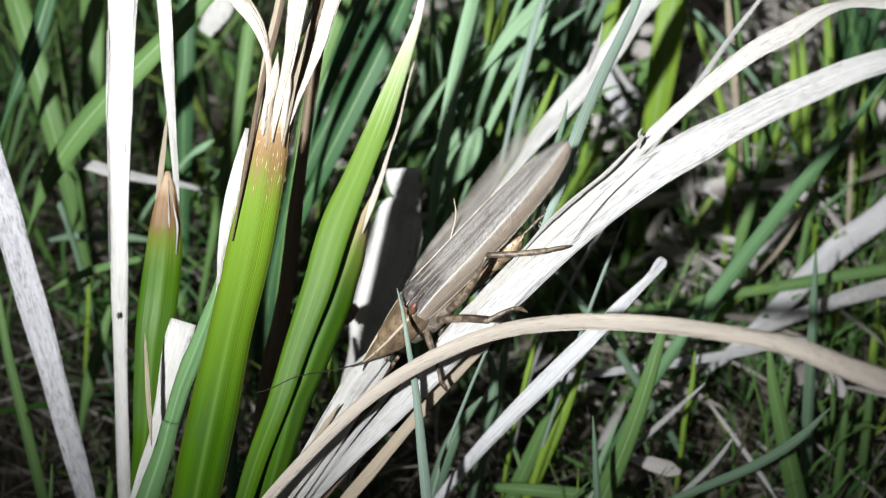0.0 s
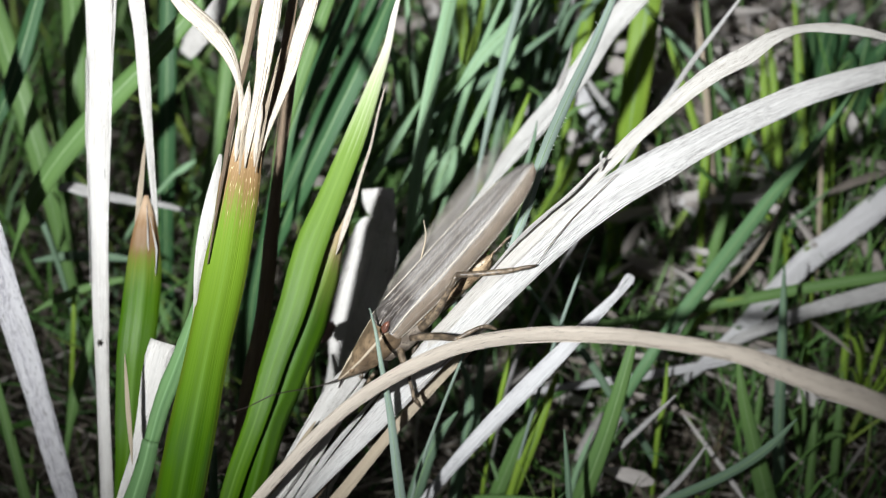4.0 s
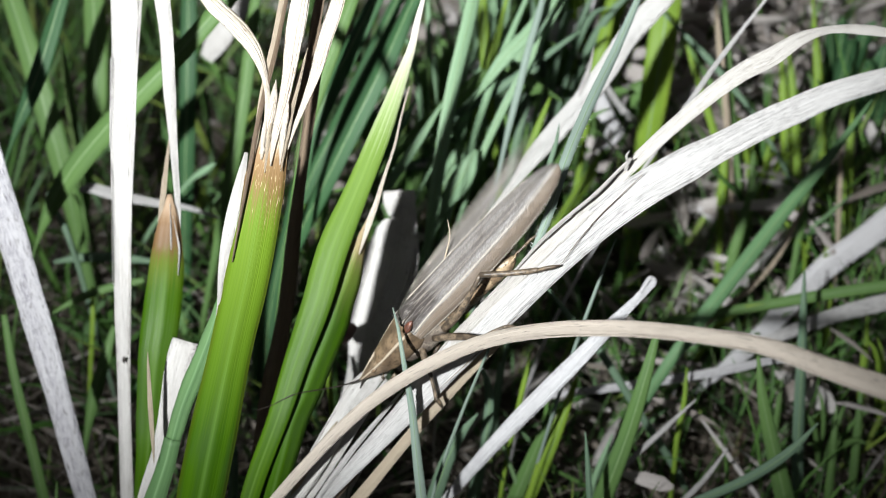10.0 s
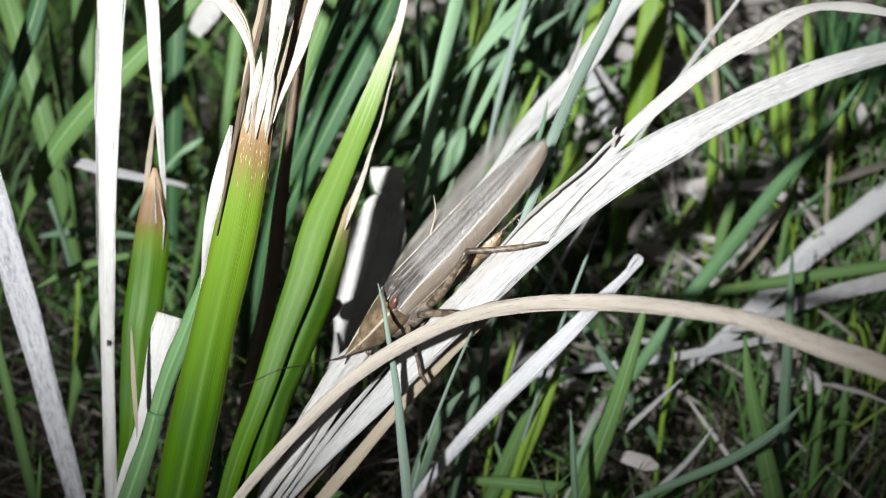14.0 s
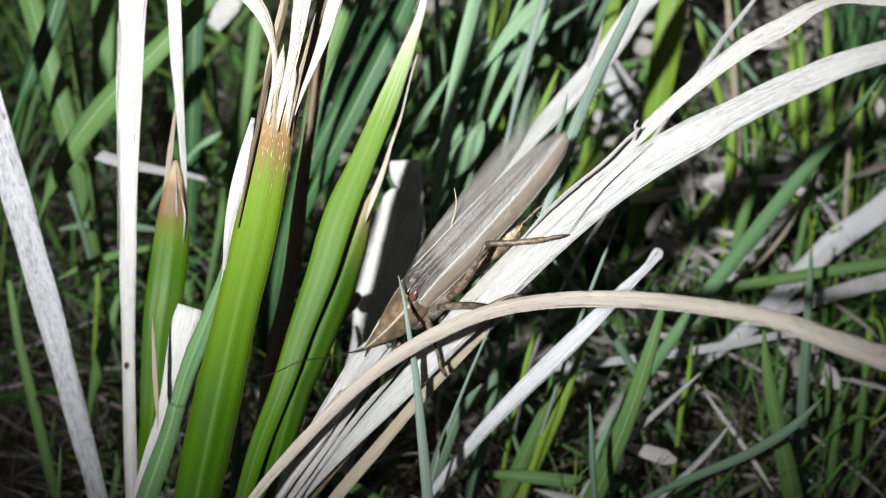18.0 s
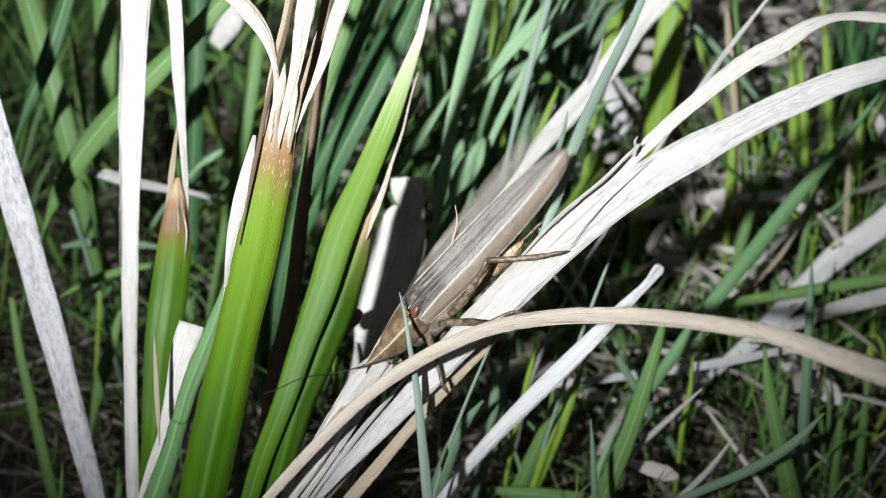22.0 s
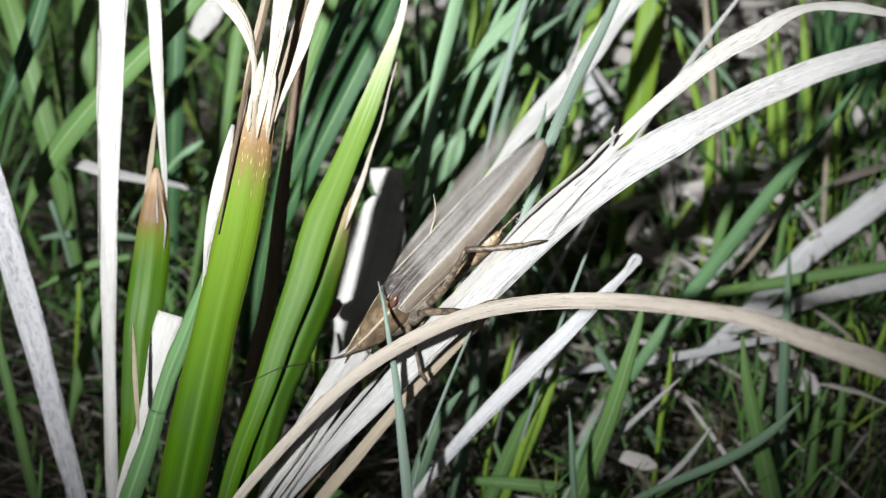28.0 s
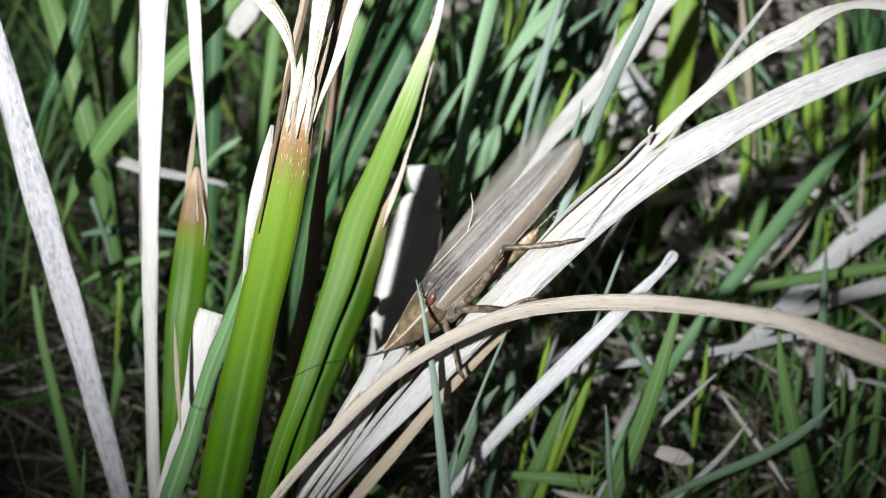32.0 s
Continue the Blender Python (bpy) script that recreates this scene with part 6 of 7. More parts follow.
plant = thing("grass_plant", "blue-green grass blade lying low in the tuft", "grass", Matrix.Translation((-0.0661, 0.0469, 0.0375)), "grass plants")
leaf("leaf_blade", "blue_leaf", [(-88.4, 45.4, 38.8, 0.76), (-81.5, 46.1, 39.6, 2.02), (-72.9, 46.7, 38.8, 2.03), (-66.1, 46.9, 37.5, 1.02)], 12, 0, midrib="rib", parent=plant)
plant = thing("grass_plant", "grass plant with three green leaf blades growing beside the tuft", "grass", Matrix.Translation((-0.0801, 0.0064, 0.0000)), "grass plants")
leaf("leaf_blade", "mid_leaf", [(-69.8, 22.8, 40.6, 1.19), (-72.2, 17.2, 34.4, 2.61), (-74.8, 13.8, 27.7, 2.87), (-77.1, 10.6, 19.6, 1.45), (-79.4, 7.5, 9.8, 1.3), (-80.1, 6.4, -4, 1.01)], 16, 0, midrib="rib", parent=plant)
leaf("leaf_blade", "mid_leaf", [(-88, 12.9, 53.5, 1.34), (-86.5, 6.1, 44.5, 1.9), (-84.2, -0.8, 33.8, 2.26), (-81.3, -9.7, 18, 2.41), (-79.3, -14.9, 1.8, 2.35)], 16, 0, midrib="rib", parent=plant)
leaf("leaf_blade", "mid_leaf", [(-76, -12.1, 31.8, 0.22), (-76.2, -15, 28.5, 0.77), (-77.9, -17.7, 19.5, 1), (-79.5, -20.2, 9.8, 0.9), (-80, -21, -4, 0.7)], 14, 0, parent=plant)
plant = thing("grass_plant", "thin green grass blade in the tuft", "grass", Matrix.Translation((-0.0821, 0.0263, 0.0000)), "grass plants")
leaf("leaf_blade", "lime_leaf", [(-78.5, 39.4, 36.6, 0.75), (-78.9, 34.2, 29.4, 1.13), (-80.5, 30.3, 19, 1.02), (-81.7, 27.3, 9.5, 0.92), (-82.1, 26.3, -4, 0.71)], 14, 0, parent=plant)
plant = thing("grass_plant", "grass plant with two blue-green leaf blades growing beside the tuft", "grass", Matrix.Translation((-0.0370, -0.0191, 0.0000)), "grass plants")
leaf("leaf_blade", "blue_leaf", [(-30.8, 1.4, 61.7, 0.84), (-31.8, -2.9, 55.4, 1.91), (-32.7, -7.2, 47.7, 1.92), (-34.1, -11.1, 37.4, 1.52), (-36.2, -17, 18.7, 1.37), (-37, -19.1, -4, 1.06)], 16, 0, midrib="rib", parent=plant)
leaf("leaf_blade", "blue_leaf", [(-37.7, -19.3, 50.6, 0.82), (-38.1, -22.8, 45.3, 1.64), (-39, -25.8, 37.5, 1.87), (-40.8, -31.8, 18.8, 1.68), (-41.4, -33.9, -4, 1.31)], 16, 0, midrib="rib", parent=plant)
plant = thing("grass_plant", "small pale green grass stem by the insect's head", "grass", Matrix.Translation((-0.0207, -0.0088, 0.0000)), "grass plants")
leaf("leaf_blade", "lime_leaf", [(-21.8, 1.3, 52.6, 0.86), (-21.7, -0.9, 48.7, 1.19), (-21.5, -2.5, 42.4, 1.1), (-20.9, -7.2, 21.2, 0.99), (-20.7, -8.8, -4, 0.77)], 14, 0, parent=plant)
plant = thing("grass_plant", "thin green grass blade near the insect's wing", "grass", Matrix.Translation((0.0115, 0.0132, 0.0000)), "grass plants")
leaf("leaf_blade", "blue_leaf", [(23, 25.4, 91.3, 0.1), (22.4, 23, 88.7, 0.73), (21.2, 21, 85, 1.05), (20.2, 20.2, 79.6, 0.96), (13.7, 15, 39.8, 0.86), (11.5, 13.2, -4, 0.67)], 12, 0, parent=plant)
plant = thing("grass_plant", "grass plant with two green leaf blades growing beside the tuft", "grass", Matrix.Translation((-0.0075, 0.0621, 0.0000)), "grass plants")
leaf("leaf_blade", "mid_leaf", [(13.3, 74.6, 53.3, 0.79), (9.8, 71.4, 49.7, 5.53), (6.1, 68.7, 43.8, 5.31), (2.8, 67.1, 37.5, 1.34), (-4.8, 63.4, 18.8, 1.21), (-7.5, 62.1, -4, 0.94)], 10, 0, midrib="rib", parent=plant)
leaf("leaf_blade", "mid_leaf", [(-2.3, 65.2, 80.2, 0.48), (-1.7, 60.3, 74.8, 1.33), (-0.7, 56.3, 67.3, 1.46), (0.1, 53, 59.2, 0.98), (2.5, 43, 29.6, 0.88), (3.4, 39.5, -4, 0.69)], 12, 0, parent=plant)
plant = thing("grass_plant", "broad green weed leaf behind the insect", "grass", Matrix.Translation((0.0336, 0.0906, 0.0000)), "grass plants")
leaf("leaf_blade", "mid_leaf", [(-3.1, 67.3, 48.2, 1.05), (1.4, 69.5, 50.6, 4.45), (6.1, 72, 50.4, 3.95), (10.1, 74.7, 48.9, 1.06), (27.5, 86.5, 24.4, 0.95), (33.6, 90.6, -4, 0.74)], 10, 0, midrib="rib", parent=plant)
plant = thing("grass_plant", "grey-green weed leaf behind the insect", "grass", Matrix.Translation((0.0386, 0.0797, 0.0000)), "grass plants")
leaf("leaf_blade", "blue_leaf", [(-11.3, 72.7, 43.7, 0.8), (-4.6, 73.8, 44.9, 2.95), (3.5, 74.9, 44.7, 2.96), (13, 76.2, 43.1, 1.08), (32, 78.8, 21.6, 0.97), (38.6, 79.7, -4, 0.76)], 10, 0, midrib="rib", parent=plant)
plant = thing("grass_plant", "pale green grass blade behind the insect", "grass", Matrix.Translation((0.0149, 0.0839, 0.0000)), "grass plants")
leaf("leaf_blade", "pale_leaf", [(31.8, 106.5, 73.8, 0.87), (30.8, 102.4, 69.2, 1.09), (29.4, 96.9, 63.1, 1.91), (27.5, 94, 57, 1.92), (25, 92, 50.2, 1.11), (17.5, 86, 25.1, 1), (14.9, 83.9, -4, 0.78)], 10, 0, parent=plant)
plant = thing("grass_plant", "grass plant with five green leaf blades growing beside the tuft", "grass", Matrix.Translation((0.0766, 0.0615, 0.0000)), "grass plants")
leaf("leaf_blade", "mid_leaf", [(67.7, 98.4, 79.8, 1.05), (68, 94.5, 75.4, 1.32), (68.6, 86.5, 66.6, 1.84), (69.8, 79.4, 55.6, 1.86), (72.3, 72.8, 42.3, 1.34), (75.5, 64.5, 21.2, 1.21), (76.6, 61.5, -4, 0.94)], 12, 0, parent=plant)
leaf("leaf_blade", "mid_leaf", [(72.7, 60.1, 52.1, 0.38), (70.4, 54.9, 44.9, 1.79), (68.3, 50.4, 36.9, 2.32), (66.7, 47.3, 27.5, 2.09), (64.7, 43.5, 13.8, 1.88), (64, 42.1, -4, 1.46)], 12, 0, midrib="rib", parent=plant)
leaf("leaf_blade", "mid_leaf", [(88, 65.2, 57.8, 0.25), (85.8, 60.9, 51.5, 1.41), (84.4, 56.4, 43.6, 1.8), (83.3, 51.8, 34, 1.56), (81.7, 45.2, 17, 1.4), (81.2, 42.9, -4, 1.09)], 12, 0, parent=plant)
leaf("leaf_blade", "mid_leaf", [(74.6, 71.5, 49.9, 0.53), (73.8, 65.4, 43.1, 1.84), (73.5, 60.6, 33.3, 2.13), (73.6, 57.3, 23.7, 1.62), (73.7, 53.8, 11.8, 1.46), (73.7, 52.6, -4, 1.13)], 14, 0, midrib="rib", parent=plant)
leaf("leaf_blade", "mid_leaf", [(14.4, 71.1, 76.4, 0.74), (17.5, 68.7, 73.6, 3.72), (20.6, 67.8, 71.2, 3.98), (24.5, 68.7, 69.2, 1.25), (51.6, 75, 34.6, 1.12), (61.1, 77.2, -4, 0.88)], 12, 0, midrib="rib", parent=plant)
plant = thing("grass_plant", "grass plant with five yellow-green leaf blades growing beside the tuft", "grass", Matrix.Translation((0.0897, 0.0635, 0.0000)), "grass plants")
leaf("leaf_blade", "lime_leaf", [(82.5, 90.1, 70.5, 0.4), (83.8, 83.9, 63.6, 1.71), (85, 78.5, 54.6, 2.12), (86.5, 73.7, 43.3, 1.88), (88.9, 66.1, 21.6, 1.69), (89.7, 63.5, -4, 1.32)], 12, 0, midrib="rib", parent=plant)
leaf("leaf_blade", "lime_leaf", [(58.1, 90.1, 70.5, 0.4), (61.4, 83, 62.6, 1.58), (65.1, 77.6, 53.6, 1.86), (69.3, 71.9, 41.3, 1.61), (74.8, 64.4, 20.6, 1.45), (76.7, 61.8, -4, 1.13)], 12, 0, parent=plant)
leaf("leaf_blade", "lime_leaf", [(81.2, 88.3, 68.5, 0.53), (81.8, 81.2, 60.7, 1.98), (83, 75.7, 50.1, 2.26), (84.7, 71.7, 38.1, 1.62), (87, 66.3, 19, 1.46), (87.8, 64.4, -4, 1.13)], 14, 0, midrib="rib", parent=plant)
leaf("leaf_blade", "lime_leaf", [(90.2, 102, 76.3, 0.64), (90.6, 98, 71.8, 0.8), (91.4, 89.9, 62.8, 2.01), (92.8, 84.3, 52.2, 2.16), (94.5, 78.5, 39.7, 1.64), (96.7, 71, 19.8, 1.48), (97.5, 68.4, -4, 1.15)], 14, 0, midrib="rib", parent=plant)
leaf("leaf_blade", "lime_leaf", [(98.3, 78.6, 57.8, 0.53), (97.5, 71.5, 49.9, 1.84), (97.7, 65.9, 39.2, 2.13), (98.7, 60.8, 26, 1.62), (99.5, 56.6, 13, 1.46), (99.8, 55.1, -4, 1.13)], 14, 0, midrib="rib", parent=plant)
plant = thing("grass_plant", "small yellow-green grass blade under the arching leaf", "grass", Matrix.Translation((0.0496, -0.0013, 0.0000)), "grass plants")
leaf("leaf_blade", "lime_leaf", [(51.3, 10.9, 39.4, 0.35), (50.9, 7, 33.5, 1.04), (49.8, 3.6, 26.8, 1.16), (49.7, 1.5, 18.5, 1.06), (49.6, -0.5, 9.2, 0.95), (49.6, -1.3, -4, 0.74)], 14, 0, parent=plant)
plant = thing("grass_plant", "blue-green grass blade crossing behind the insect", "grass", Matrix.Translation((-0.0356, 0.0604, 0.0000)), "grass plants")
leaf("leaf_blade", "blue_leaf", [(30.6, 66.6, 86.3, 0.72), (22.2, 62.6, 81.8, 1.55), (12.8, 59.9, 75.8, 1.81), (2, 58.7, 68.6, 1.71), (-6.7, 59.1, 61.5, 1.12), (-28.1, 60.1, 30.8, 1.01), (-35.6, 60.4, -4, 0.78)], 12, 0, midrib="rib", parent=plant)
plant = thing("grass_plant", "grey grass blade standing behind the insect", "grass", Matrix.Translation((0.0056, 0.0357, 0.0000)), "grass plants")
leaf("leaf_blade", "grey_leaf", [(22.1, 61.9, 99, 1.1), (20.7, 58.4, 95.1, 1.37), (18.7, 53.9, 90.1, 1.48), (16.8, 50.2, 83, 1.5), (14.8, 46.4, 75.8, 1.28), (13.6, 45, 69.7, 0.94), (7.7, 38.1, 34.8, 0.85), (5.6, 35.7, -4, 0.66)], 12, 0, parent=plant)
plant = thing("grass_plant", "grass plant with two green leaf blades growing beside the tuft", "grass", Matrix.Translation((0.0881, 0.0709, 0.0000)), "grass plants")
leaf("leaf_blade", "mid_leaf", [(57.7, 90.1, 70.5, 0.53), (62.1, 85.2, 65.1, 1.32), (67.1, 81.6, 58.1, 1.59), (71.8, 79.2, 50.9, 1.34), (83.9, 73, 25.4, 1.21), (88.1, 70.9, -4, 0.94)], 14, 0, parent=plant)
leaf("leaf_blade", "mid_leaf", [(76.6, 67.6, 45.5, 0.4), (73.9, 63.6, 41.1, 1.58), (72.4, 60.7, 34.9, 1.99), (71.5, 57.6, 27, 1.61), (70.2, 53.2, 13.5, 1.45), (69.8, 51.6, -4, 1.13)], 12, 0, midrib="rib", parent=plant)
plant = thing("grass_plant", "grass plant with two yellow-green leaf blades growing beside the tuft", "grass", Matrix.Translation((0.0890, 0.0268, 0.0000)), "grass plants")
leaf("leaf_blade", "lime_leaf", [(89.9, 43, 33.2, 0.38), (88.9, 37.9, 27.5, 1.53), (88.7, 33.4, 19.5, 1.8), (88.9, 29.4, 10.6, 1.55), (89, 27.4, 5.3, 1.4), (89, 26.8, -4, 1.08)], 14, 0, parent=plant)
leaf("leaf_blade", "lime_leaf", [(96.5, 35.2, 31.9, 0.38), (95.9, 30.2, 26.4, 1.5), (95.7, 25.7, 18.4, 1.76), (96, 21.7, 9.5, 1.53), (96.1, 19.9, 4.8, 1.38), (96.2, 19.3, -4, 1.07)], 14, 0, parent=plant)
plant = thing("grass_plant", "pale bent grass blade under the dry leaves", "grass", Matrix.Translation((0.0300, -0.0076, 0.0000)), "grass plants")
leaf("leaf_blade", "pale_leaf", [(35.8, 1.7, 29.1, 0.35), (33.8, -1.4, 25.7, 1.04), (32.2, -3.2, 20.7, 1.28), (31.2, -5.2, 14, 1.17), (30.3, -7, 7, 1.05), (30, -7.6, -4, 0.82)], 14, 0, parent=plant)



def weed(name, label, x, y, z, count, reach, width, material, seed, lean=(0.0, 0.0), upright=0.5):
    """A low plant: broad soft leaves that spread from one root. Millimetres."""
    rng = np.random.RandomState(seed)
    plant = thing(name, label, "weed" if name == "weed_plant" else "grass", Matrix.Translation((x * 0.001, y * 0.001, 0)), "weeds" if name == "weed_plant" else "grass plants")
    for k in range(count):
        turn = 6.283 * (k + rng.uniform(-0.3, 0.3)) / count
        out = np.array((math.cos(turn) + lean[0], math.sin(turn) + lean[1], 0.0))
        far, w = reach * rng.uniform(0.75, 1.15), width * rng.uniform(0.75, 1.2)
        high = z + reach * upright * rng.uniform(0.4, 1.3)
        foot = np.array((x, y, 2.0))
        tip = np.array((x, y, high)) + out * far
        rows = []
        for u, broad in ((1.0, 0.08), (0.86, 0.62), (0.66, 1.0), (0.45, 0.85), (0.22, 0.4), (0.0, 0.3)):
            p = foot + (tip - foot) * np.array((u * u * 0.6 + u * 0.4, u * u * 0.6 + u * 0.4, math.sin(1.5708 * u)))
            rows.append((*p, w * broad))
        leaf("leaf_blade", material, rows, 14, rng.uniform(-25, 25), parent=plant, midrib="rib" if width > 3 else "", steps=18, wave=0.08)


# soft broad leaves and pale blades behind the insect
for n, (x, y, z, reach, width, material) in enumerate(((6, 92, 52, 17, 6.0, "mid_leaf"), (22, 104, 58, 18, 6.5, "mid_leaf"), (38, 98, 46, 15, 5.0, "mid_leaf"), (-8, 84, 46, 15, 5.5, "mid_leaf"), (14, 76, 38, 14, 5.0, "mid_leaf"), (30, 122, 66, 18, 6.0, "mid_leaf"))):
    weed("weed_plant", "low weed with soft oval green leaves in the litter", x, y, z, 7, reach, width, material, 40 + n)
for n, (x, y, z, material) in enumerate(((-2, 74, 72, "pale_leaf"), (12, 88, 78, "pale_leaf"), (26, 92, 76, "blue_leaf"), (8, 108, 88, "pale_leaf"), (36, 108, 80, "lime_leaf"), (46, 116, 74, "lime_leaf"), (20, 66, 58, "mid_leaf"))):
    weed("grass_plant", "clump of slim pale grass blades behind the insect", x, y, z, 6, 16, 1.7, material, 60 + n, (0.55, 0.25), 0.5)
for n, (x, y, z, material) in enumerate(((78, 76, 44, "lime_leaf"), (96, 88, 52, "mid_leaf"), (110, 74, 44, "mid_leaf"), (120, 96, 50, "lime_leaf"), (88, 52, 30, "lime_leaf"), (106, 46, 30, "mid_leaf"), (72, 36, 22, "mid_leaf"), (100, 22, 22, "lime_leaf"), (84, 8, 18, "mid_leaf"))):
    weed("grass_plant", "clump of fine green grass blades among the ground grass", x, y, z, 7, 9, 1.25, material, 80 + n, (0.1, 0.2), 0.9)
for n, (x, y, z) in enumerate(((108, 92, 62), (118, 86, 56), (102, 102, 64), (124, 98, 60))):
    weed("weed_plant", "small weed with round dark green leaves", x, y, z, 4, 6, 4.6, "teal_leaf", 100 + n, (0, 0), 0.4)

# ---- the insect ----
insect = thing("bush_cricket", "brown cone-headed bush-cricket singing on a dry grass leaf", "insect", Matrix(((-0.6233, 0.2829, -0.7291, -0.0135), (-0.1790, -0.9591, -0.2192, -0.0170), (-0.7613, -0.0061, 0.6484, 0.0659), (0, 0, 0, 1))))
shell("head", [(0.3, 0, 0.4, 0.1, 0.14), (-1, 0, 0.2, 0.5, 0.55), (-3, 0, -0.3, 1.1, 1.35), (-5, 0, -0.8, 1.65, 1.95), (-6.8, 0, -1.0, 1.95, 2.3)], "head", insect, "cone-shaped brown head", 24, 24, 2.7)
for side in (1, -1):
    eye = shell("eye", [(-2.9, side * 1.1, 0.62, 0.08, 0.08), (-3.1, side * 1.15, 0.62, 0.22, 0.24), (-3.5, side * 1.22, 0.62, 0.3, 0.34), (-3.95, side * 1.28, 0.62, 0.22, 0.24), (-4.2, side * 1.3, 0.62, 0.08, 0.08)], "eye", insect, "shiny amber eye", 12, 10)
    tube("palp", [(-2.6, side * 0.8, -2.0, 0.2), (-2.2, side * 1.2, -3.4, 0.22), (-1.2, side * 1.2, -4.4, 0.16)], "leg", 6, insect, "", 8)
    tube("pale_stripe", [(0.1, side * 0.15, 0.5, 0.1), (-3, side * 1.0, 0.72, 0.18), (-6.7, side * 1.72, 1.05, 0.24), (-10, side * 2.25, 1.45, 0.28), (-13, side * 2.6, 1.7, 0.3), (-14.8, side * 2.55, 1.75, 0.2)], "pale_line", 8, insect, "pale lengthwise stripe")
shell("pronotum", [(-5.0, 0, -0.7, 1.5, 1.9), (-5.8, 0, -0.7, 1.95, 2.25), (-8.5, 0, -0.6, 2.45, 2.6), (-11, 0, -0.5, 2.85, 2.85), (-13, 0, -0.4, 3.1, 2.95), (-14.6, 0, 0.0, 2.95, 2.55), (-15.4, 0, 0.4, 2.2, 1.6)], "pronotum", insect, "speckled brown saddle-shaped neck shield", 32, 28, 3.2)
shell("thorax", [(-8.5, 0, -3, 2.0, 2.2), (-13, 0, -3.2, 2.9, 3.2), (-18, 0, -2.8, 3, 3.3), (-23, 0, -2.2, 2.5, 3)], "thorax", insect)
for k in range(8):
    x, y, z, r = -18 - 2.0 * k, 0.14 * k, -2.2 - 0.4 * k, 2.8 - 0.1 * k - 0.012 * k * k
    shell("abdomen_segment", [(x + 0.5, y, z, r * 0.7, r * 0.8), (x, y, z, r, r * 1.1), (x - 1.6, y + 0.1, z - 0.3, r * 0.98, r * 1.08), (x - 2.2, y + 0.1, z - 0.45, r * 0.84, r * 0.93)], "abdomen", insect, "", 18, 10)
shell("tail_tip", [(-33.4, 1.1, -5.2, 1.5, 1.6), (-34.8, 1.3, -5.4, 1.0, 1.1), (-35.8, 1.4, -5.4, 0.1, 0.1)], "abdomen", insect, "", 12, 8)
for side in (1, -1):
    tube("cercus", [(-34.2, 1.3 + side * 0.7, -5.0, 0.35), (-35.8, 1.3 + side * 1.0, -4.8, 0.25), (-36.6, 1.3 + side * 0.5, -4.7, 0.06)], "abdomen", 6, insect, "", 8)
shell("wing_joint", [(-13.6, 2.3, 2.3, 0.1, 0.1), (-14.1, 2.4, 2.4, 0.55, 0.45), (-15.2, 2.6, 2.6, 0.75, 0.6), (-16.3, 2.6, 2.8, 0.45, 0.4), (-16.8, 2.6, 2.9, 0.1, 0.1)], "joint", insect, "reddish-brown joint of the fore wing", 12, 10)


def leg(rows_femur, rows_tibia, rows_tarsus):
    femur = tube("femur", rows_femur, "leg", 8, insect, "", 14)
    tibia = tube("tibia", rows_tibia, "leg", 8, insect, "", 12)
    tarsus = tube("tarsus", rows_tarsus, "leg", 7, insect, "", 10)
    for a, b, c, r in rows_tibia[1:-1] + rows_tibia[-1:]:
        tube("spine", [(a, b, c, 0.08), (a + 0.7, b + 0.5, c - 0.3, 0.01)], "leg", 4, tibia, "", 3)


leg([(-12.56, 1.52, -3.02, 0.4675), (-11.92, 4.24, -3.33, 0.6375), (-11.06, 7.65, -4.33, 0.3825)], [(-11.06, 7.65, -4.33, 0.34), (-9.85, 8.88, -5.54, 0.306), (-8.67, 9.9, -6.67, 0.357)], [(-8.67, 9.9, -6.67, 0.357), (-8.15, 10.05, -7.85, 0.425), (-7.4, 10.19, -9.23, 0.2125)])
leg([(-15.58, 3.27, -2.82, 0.6), (-19.57, 6.51, -3.31, 0.68), (-24.11, 11.49, -3.32, 0.5)], [(-24.11, 11.49, -3.32, 0.45), (-26.42, 11.66, -4.13, 0.38), (-27.95, 11.66, -5.08, 0.34)], [(-27.95, 11.66, -5.08, 0.34), (-28.68, 11.66, -6.37, 0.3825), (-28.74, 11.72, -8.16, 0.187)])
leg([(-18.96, 4.39, -2.09, 0.765), (-23.71, 5.79, -0.89, 0.7225), (-29.12, 5.91, 0.59, 0.425), (-31.78, 5.47, 1.11, 0.357)], [(-31.78, 5.47, 1.11, 0.52), (-34.46, 7.05, -0.78, 0.48), (-37.18, 8.44, -2.82, 0.5), (-39.37, 9.92, -3.44, 0.42)], [(-39.37, 9.92, -3.44, 0.306), (-40.99, 10.87, -3.9, 0.357), (-42.4, 11.18, -5.15, 0.17)])
leg([(-2.69, -1.32, -5.99, 0.34), (0.54, -1.78, -6.76, 0.3825), (3.65, -2.63, -7.14, 0.2975)], [(3.65, -2.63, -7.14, 0.255), (7.19, -2.46, -7.62, 0.238), (10.08, -1.75, -8.32, 0.238)], [(10.08, -1.75, -8.32, 0.255), (11.7, -1.22, -8.76, 0.255), (13.06, -0.86, -9.17, 0.1275)])
leg([(-15.01, 0.27, -6.44, 0.425), (-6.97, 3.17, -8.16, 0.425), (-1.92, 5.14, -8.99, 0.2975)], [(-1.92, 5.14, -8.99, 0.255), (0.54, 5.89, -9.17, 0.238), (2.98, 6.07, -9.51, 0.238)], [(2.98, 6.07, -9.51, 0.255), (4.9, 5.92, -9.81, 0.255), (6.58, 5.71, -10.17, 0.1275)])
